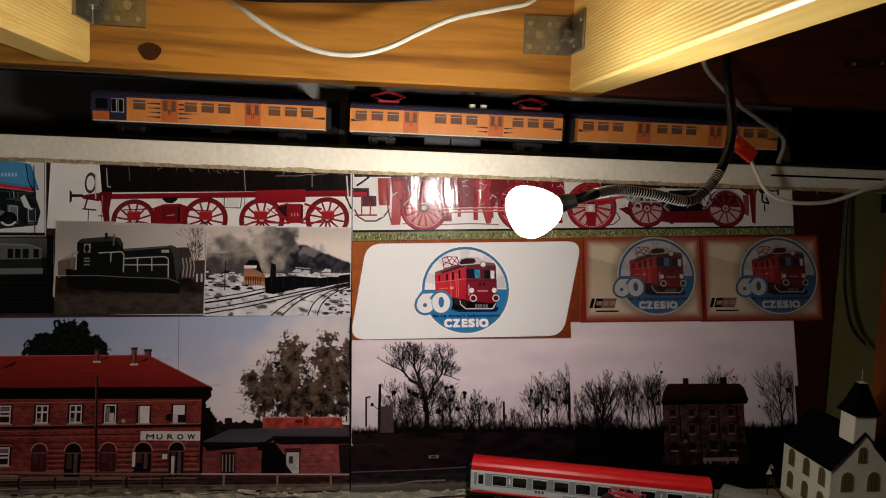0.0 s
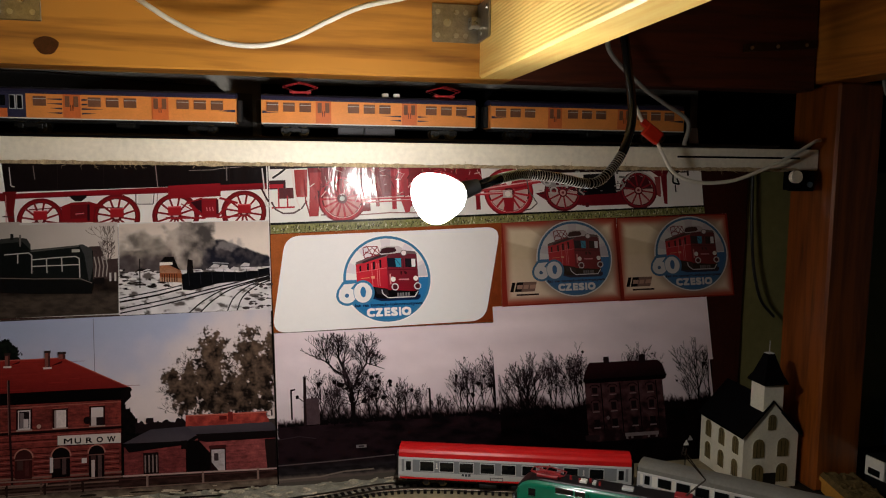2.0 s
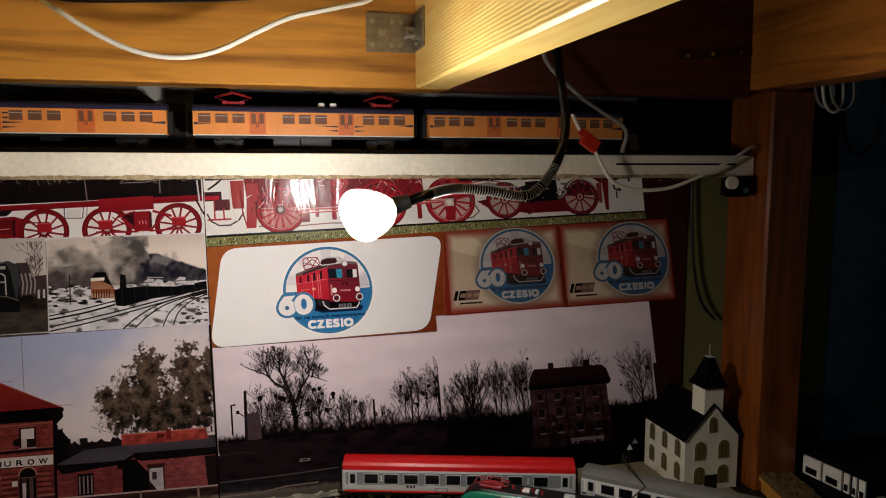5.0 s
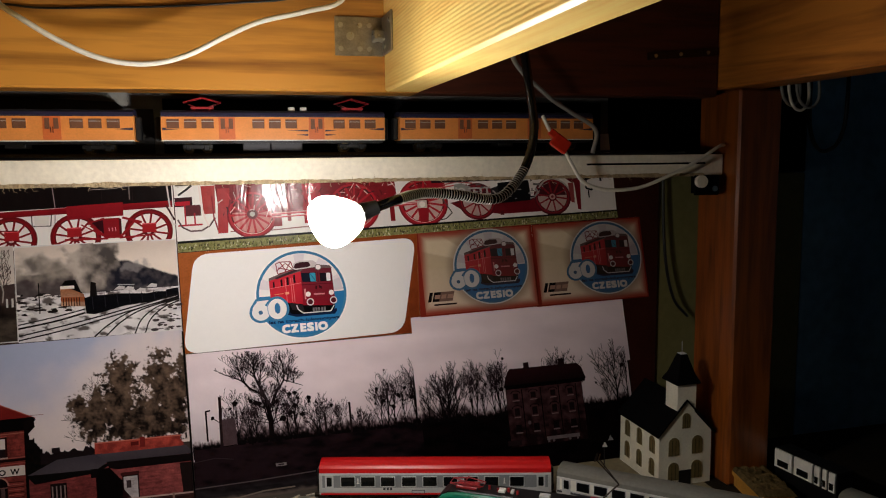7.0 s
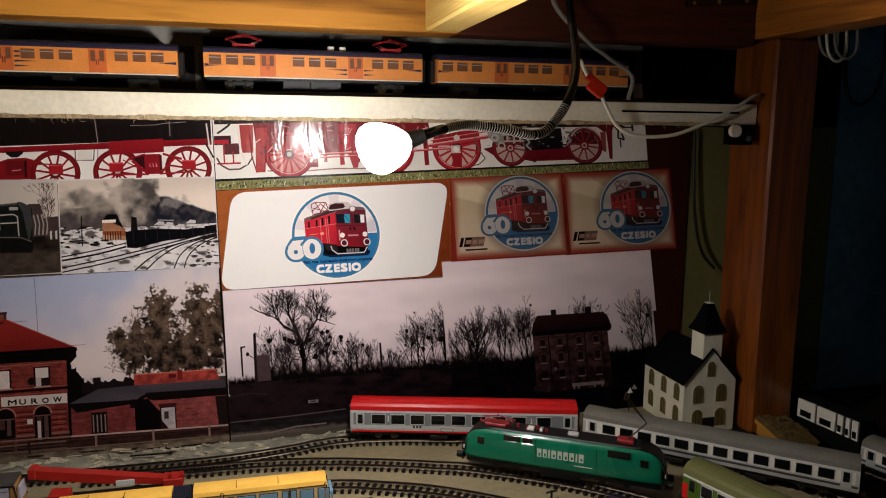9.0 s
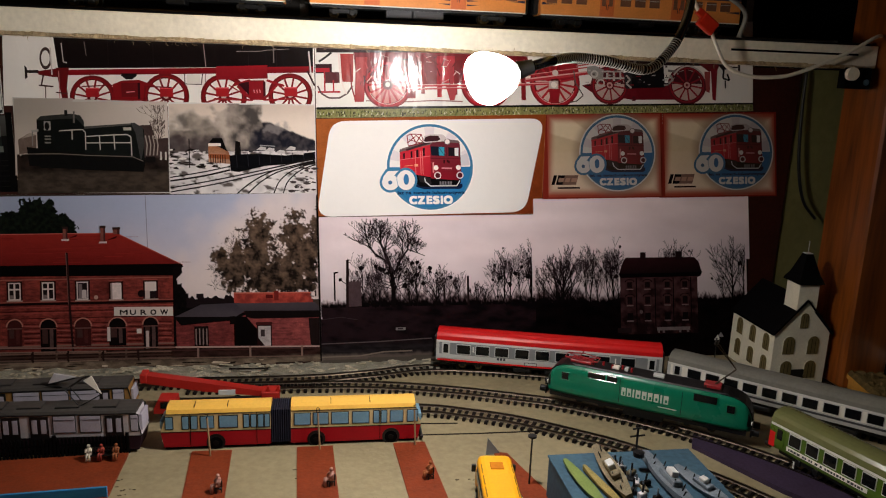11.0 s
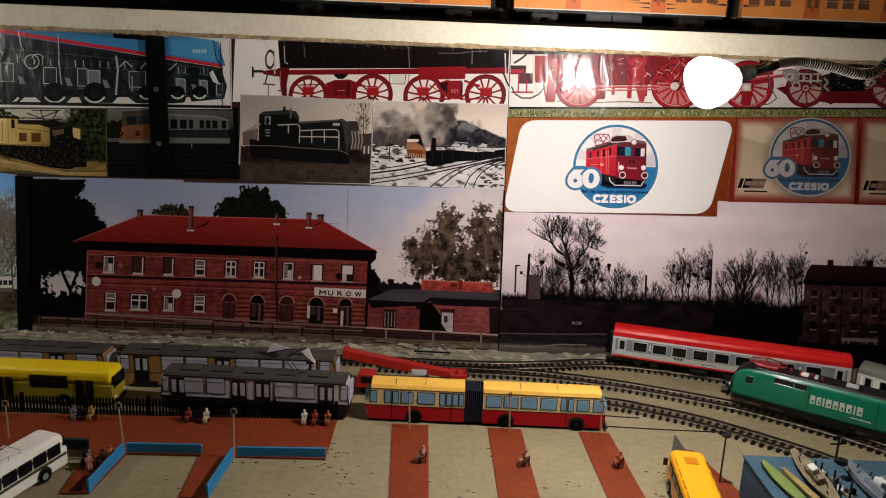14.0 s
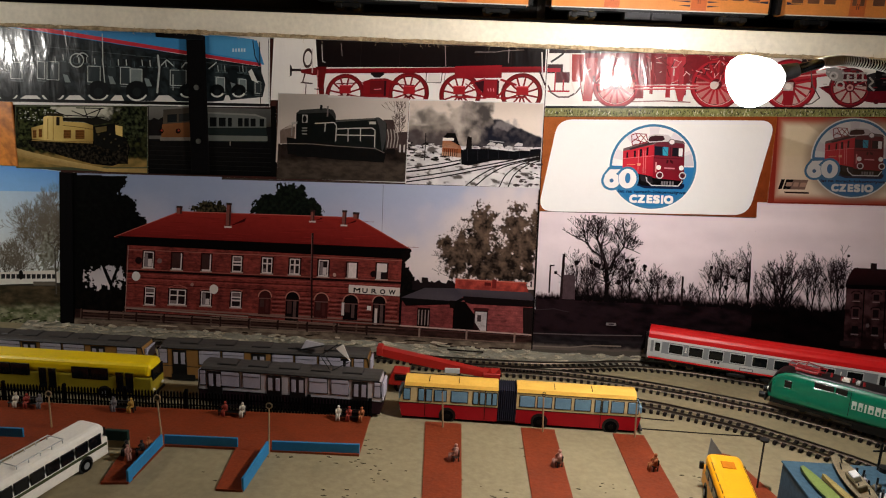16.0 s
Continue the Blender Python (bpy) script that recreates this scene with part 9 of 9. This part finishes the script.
part("boom_tip", box(-0.19, -0.183, -0.134, -0.118, 0.037, 0.0475, 0.0008), V_CRANE, crane)
part("plate", box(-0.108, -0.09, -0.1345, -0.1325, 0.021, 0.027, 0.0003), V_LGREY, crane, "pale plate on the boom")
part("turret", box(-0.062, -0.042, -0.137, -0.117, 0.0126, 0.024, 0.0008), V_CRANE, crane)
for x in (-0.058, -0.047):
    part("bracket", prism(bmesh.new(), [(x, 0.024), (x + 0.006, 0.024), (x + 0.004, 0.031)], -0.135, -0.133, "y"), V_CRANE, crane)
for x in (-0.16, -0.09, -0.07):
    for y in (-0.147, -0.117):
        w = part("wheel", disc(bmesh.new(), (x, y, 0.0062), 0.0062, 0.004, "y", 16), M_MATTBLACK, crane)
        part("hub", disc(bmesh.new(), (x, y - 0.0024, 0.0062), 0.0024, 0.0008, "y", 10), M_STEEL, w)

tri = thing("paper_gable", "grey upright paper triangle", "card")
part("card", prism(bmesh.new(), [(0.170, 0.0), (0.1855, 0.0), (0.171, 0.019)], -0.253, -0.2522, "y"), V_MGREY, tri)

# ---- station sign of the green coach ----
sign = thing("station_sign", "white station name board on two white posts", "sign")
sm = place_on(0.4635, -0.3035, 0.507, -0.387)
for x in (0.014, 0.078):
    p = part("post", tube(bmesh.new(), [sm @ Vector((x, 0, 0.0)), sm @ Vector((x, 0, 0.026))], 0.0009, 8), V_WHITE, sign)
part("board", box(0, 0.094, -0.0006, 0.0006, 0.0255, 0.0335, 0.0002, 1, sm), V_WHITE, sign)
vs, fs = text_shape("WARSZAWA ZACHODNIA", 0.0062)
wide = max(v[0] for v in vs)
lb = bmesh.new()
q = [lb.verts.new(sm @ Vector((0.003 + v[0] * 0.088 / wide, -0.001, 0.0275 + v[1]))) for v in vs]
for f in fs:
    lb.faces.new([q[i] for i in f])
part("lettering", lb, M_BLACK, sign, "black station name")

# ---- the box with model boats ----
bxo = thing("display_box", "slate blue box carrying small model boats", "box")
part("carcass", box(0.2095, 0.345, -0.47, -0.333, 0.0, 0.0395, 0.0012), V_BOXBLUE, bxo)
part("lid_rim", box(0.2085, 0.346, -0.471, -0.332, 0.0396, 0.0412, 0.0005), V_BOXBLUE, bxo)


def hull(name, m, L, W, H, material, label, deck=None, bits=0):
    e = thing(name, label, "model boat", "model boats", m=m)
    b = bmesh.new()
    rings = []
    for k in range(9):
        u = k / 8
        w = W * math.sin(math.pi * min(0.97, 0.06 + u * 0.86)) ** 0.7
        x = L * u
        rise = H * (1 + 0.25 * (2 * u - 1) ** 2)
        rings.append([b.verts.new((x, y * w, z)) for y, z in ((-1, rise), (-0.8, H * 0.4), (0, 0.0), (0.8, H * 0.4), (1, rise))])
    for u, w in zip(rings, rings[1:]):
        for k in range(4):
            b.faces.new((u[k], u[k + 1], w[k + 1], w[k]))
        b.faces.new((u[0], w[0], w[4], u[4]))
    b.faces.new(rings[0])
    b.faces.new(rings[-1][::-1])
    part("hull", b, material, e)
    if deck:
        part("cabin", box(L * 0.4, L * 0.7, -W * 0.5, W * 0.5, H, H * 1.7, 0.0008), deck, e)
        part("wheelhouse", box(L * 0.5, L * 0.62, -W * 0.4, W * 0.4, H * 1.7, H * 2.3, 0.0006), V_LGREY, e)
    for k in range(bits):
        x = L * (0.15 + 0.7 * k / max(1, bits - 1))
        part("fitting", tube(bmesh.new(), [(x, 0.002 * (-1) ** k, H), (x + 0.002, 0.002 * (-1) ** k, H + random.uniform(0.003, 0.009))], 0.0006, 6), M_BLACK, e)
    return e


V_CANOE = mat("pale_green_canoe", c(104, 120, 62), 0.55, var=0.15, scale=60)
V_HULL1 = mat("weathered_hull", c(112, 102, 82), 0.7, var=0.35, scale=70)
V_HULL2 = mat("grey_ship", c(104, 112, 120), 0.65, var=0.25, scale=70)
V_SAND = mat("sand_yellow", c(140, 124, 74), 0.8, var=0.3, scale=80)
hull("model_boat", pose(0.219, -0.352, 0.0413, 10, 0, -82), 0.074, 0.0052, 0.0055, V_CANOE, "pale green model canoe lying on the box")
hull("model_boat", pose(0.232, -0.362, 0.0413, -6, 0, -80), 0.072, 0.0042, 0.0045, V_SAND, "yellowish model rowing boat on the box")
hull("model_boat", pose(0.256, -0.335, 0.0413, 24, -3, -93), 0.092, 0.0075, 0.0085, V_HULL1, "weathered beige model hull heeling over", V_HULL1, 8)
hull("model_boat", pose(0.293, -0.349, 0.0413, -8, 0, -88), 0.088, 0.0085, 0.008, V_HULL2, "grey model warship with small fittings", V_HULL2, 8)
hull("model_boat", pose(0.314, -0.372, 0.0413, 8, 0, -74), 0.062, 0.007, 0.006, V_HULL2, "small grey model boat on the box", V_HULL2, 4)
random.seed(8)
for k in range(16):
    x, y = 0.268 + random.uniform(-0.009, 0.011), -0.352 - k * 0.0045
    f = thing("ship_fitting", "small loose model ship fitting on the box", "model part", "ship fittings", m=pose(x, y, 0.0414, 0, 0, random.uniform(0, 90)))
    w, d, h = random.uniform(0.0025, 0.0055), random.uniform(0.0015, 0.004), random.uniform(0.003, 0.011)
    mm = (V_HULL1, M_BLACK, V_HULL2, V_PAPERWHITE, M_SLEEPER)[k % 5]
    part("block", box(-w, w, -d, d, 0, h * 0.6, 0.0005), mm, f)
    part("stub", tube(bmesh.new(), [(0, 0, h * 0.5), (0.001, 0.0005, h + 0.003)], 0.0009, 6), M_BLACK if k % 2 else V_HULL2, f)
ms = thing("model_mast", "black model mast with cross arms", "mast")
part("pole", tube(bmesh.new(), [(0.291, -0.338, 0.0412), (0.291, -0.338, 0.068)], 0.0011, 8), M_BLACK, ms)
for z, w in ((0.0665, 0.005), (0.059, 0.007)):
    part("arm", tube(bmesh.new(), [(0.291 - w, -0.338, z), (0.291 + w, -0.338, z + 0.001)], 0.0009, 6), M_BLACK, ms)
part("drum", disc(bmesh.new(), (0.281, -0.365, 0.0565), 0.005, 0.004, "z", 12), M_BLACK, ms)
sd = thing("sand_patch", "heap of yellow scatter beside the box", "heap")
hb2 = bmesh.new()
bmesh.ops.create_icosphere(hb2, subdivisions=3, radius=1.0)
for v in hb2.verts:
    v.co = Vector((0.372 + v.co.x * 0.026, -0.4 + v.co.y * 0.05, max(0.0002, v.co.z * 0.012 + 0.003 * noise.noise(v.co * 4))))
part("grains", hb2, V_SAND, sd)


# ---- church and houses ----
def church():
    e = thing("model_church", "white model church with black roof and steeple", "model church")
    x0, x1, y0, y1, ze, zr = 0.5735, 0.6495, -0.1055, -0.006, 0.0695, 0.112
    xm = (x0 + x1) / 2
    w = bmesh.new()
    prism(w, [(x0, 0), (x1, 0), (x1, ze), (xm, zr - 0.002), (x0, ze)], y0, y1, "y")
    wp = V_CHURCH
    part("wall_shell", w, wp, e, "white plaster walls")
    for sgn in (-1, 1):
        r = bmesh.new()
        xe = xm + sgn * ((x1 - x0) / 2 + 0.0035)
        prism(r, [(xe, ze - 0.0025), (xm, zr), (xm, zr + 0.0022), (xe, ze + 0.0002)], y0 - 0.003, y1 + 0.002, "y")
        part("roof", r, M_MATTBLACK, e, "black roof slope")

    def arched(cx, cy, z0, w2, h, axis, parent):
        pts = [(-w2, 0), (w2, 0), (w2, h - w2)] + [(w2 * math.cos(a), h - w2 + w2 * math.sin(a)) for a in [k * math.pi / 8 for k in range(1, 8)]] + [(-w2, h - w2)]
        fr = bmesh.new()
        gl2 = bmesh.new()
        if axis == "x":
            prism(fr, [(cy + p[0] * 1.12, z0 - 0.0006 + p[1] * 1.05) for p in pts], cx - 0.0006, cx + 0.0001, "x")
            f = part("window", fr, wp, parent)
            prism(gl2, [(cy + p[0], z0 + p[1]) for p in pts], cx - 0.001, cx - 0.0006, "x")
            part("pane", gl2, V_CHGLASS, f)
            for q in (-0.33, 0.33):
                part("glazing_bar", box(cx - 0.0013, cx - 0.001, cy + q * w2 - 0.0003, cy + q * w2 + 0.0003, z0, z0 + h * 0.85), V_CHBAR, f)
        else:
            prism(fr, [(cx + p[0] * 1.12, z0 - 0.0006 + p[1] * 1.05) for p in pts], cy - 0.0006, cy + 0.0001, "y")
            f = part("window", fr, wp, parent)
            prism(gl2, [(cx + p[0], z0 + p[1]) for p in pts], cy - 0.001, cy - 0.0006, "y")
            part("pane", gl2, V_CHGLASS, f)
            for q in (-0.33, 0.33):
                part("glazing_bar", box(cx + q * w2 - 0.0003, cx + q * w2 + 0.0003, cy - 0.0013, cy - 0.001, z0, z0 + h * 0.85), V_CHBAR, f)

    for yy in (-0.0895, -0.058, -0.0265):
        for z in (0.012, 0.042):
            arched(x0, yy, z, 0.0068, 0.0225, "x", e)
    for xx in (x0 + 0.021, x1 - 0.021):
        for z in (0.008, 0.041):
            arched(xx, y0, z, 0.0078, 0.024, "y", e)
    arched(xm, y0, 0.076, 0.0055, 0.02, "y", e)
    part("door", box(xm - 0.009, xm + 0.009, y0 - 0.0012, y0, 0.0, 0.02, 0.0004), M_BLACK, e)
    ty0, ty1, tx0, tx1 = -0.118, -0.079, 0.598, 0.625
    t = bmesh.new()
    bx(t, tx0, tx1, ty0 + 0.012, ty1, 0.098, 0.1365)
    part("tower", t, wp, e, "white square tower")
    s = bmesh.new()
    cx, cy = (tx0 + tx1) / 2, (ty0 + 0.012 + ty1) / 2
    tiers = ((0.0172, 0.1362), (0.0164, 0.1385), (0.0128, 0.145), (0.0047, 0.1705), (0.0042, 0.171))
    rr = [[s.verts.new((cx + a * k, cy + b * k, z)) for a, b in ((-1, -1), (1, -1), (1, 1), (-1, 1))] for k, z in tiers]
    for u, v in zip(rr, rr[1:]):
        for k in range(4):
            s.faces.new((u[k], u[(k + 1) % 4], v[(k + 1) % 4], v[k]))
    s.faces.new(rr[0][::-1])
    s.faces.new(rr[-1])
    part("spire", s, M_MATTBLACK, e, "black tapered spire")
    part("cornice", box(cx - 0.0176, cx + 0.0176, cy - 0.0176, cy + 0.0176, 0.1345, 0.1362, 0.0004), M_MATTBLACK, e)
    part("needle", tube(bmesh.new(), [(cx, cy, 0.171), (cx, cy, 0.187)], 0.0005, 6), V_LGREY, e)
    part("needle_cap", box(cx - 0.0045, cx + 0.0045, cy - 0.0045, cy + 0.0045, 0.171, 0.1718), V_LGREY, e)
    return e


V_CHURCH = mat("church_plaster", c(226, 220, 200), 0.7, var=0.08, scale=40, bump=0.1)
V_CHGLASS = mat("church_glass", c(110, 96, 60), 0.35, var=0.25, scale=120)
V_CHBAR = mat("church_bar", c(60, 54, 40), 0.5)
church()
ts = thing("warning_sign", "small white triangular sign on a post", "sign")
part("post", tube(bmesh.new(), [(0.5115, -0.0775, 0.0), (0.5105, -0.0775, 0.053)], 0.0007, 6), M_BLACK, ts)
part("plate", prism(bmesh.new(), [(0.507, 0.0525), (0.5145, 0.0525), (0.5108, 0.0595)], -0.0792, -0.0782, "y"), V_WHITE, ts)

V_OCHRE = mat("ochre_wall", c(184, 132, 58), 0.7, var=0.2, scale=60)
V_MOSS = mat("brown_scatter", c(92, 76, 46), 0.9, var=0.45, scale=120, bump=0.9, bscale=300)
shed = thing("model_shed", "low ochre model shed with scatter on its roof", "model house", m=pose(0.69, -0.131, 0, 0, 0, -104))
part("wall_shell", box(0, 0.08, -0.02, 0.02, 0, 0.021, 0.0008), V_OCHRE, shed)
mb = bmesh.new()
g2 = {}
for i in range(22):
    for j in range(12):
        u, v = i / 21, j / 11
        edge = min(u, 1 - u, v, 1 - v)
        g2[i, j] = mb.verts.new((-0.001 + 0.082 * u, -0.023 + 0.046 * v, 0.0211 + (0 if edge == 0 else 0.004 + 0.004 * noise.noise(Vector((i * 0.6, j * 0.7, 3))) + 0.002 * random.random())))
for i in range(21):
    for j in range(11):
        mb.faces.new((g2[i, j], g2[i + 1, j], g2[i + 1, j + 1], g2[i, j + 1]))
part("roof_scatter", mb, V_MOSS, shed, "lumpy brown roof scatter")
part("skirt", box(-0.002, 0.082, -0.0235, -0.0222, 0.0155, 0.021, 0.0003), V_OCHRE, shed)
for x in (0.02, 0.045):
    part("vent", box(x, x + 0.006, -0.004, 0.004, 0.024, 0.031, 0.0006), V_MOSS, shed)
row = thing("model_facade", "white framed model facade with dark panes", "model house", m=pose(0.7255, -0.13, 0, 0, 0, -84))
part("wall", box(0, 0.095, 0.004, 0.03, 0, 0.047, 0.0008), M_BLACK, row)
for k, (x, w) in enumerate(((0.002, 0.028), (0.033, 0.028), (0.064, 0.008), (0.076, 0.006), (0.085, 0.009))):
    f = part("panel", box(x, x + w, 0.0012, 0.004, 0.022, 0.046, 0.0004), V_WHITE, row, "white facade panel")
    part("pane", box(x + w * 0.2, x + w * 0.8, 0.0004, 0.0012, 0.025, 0.033), M_WINDOW, f)
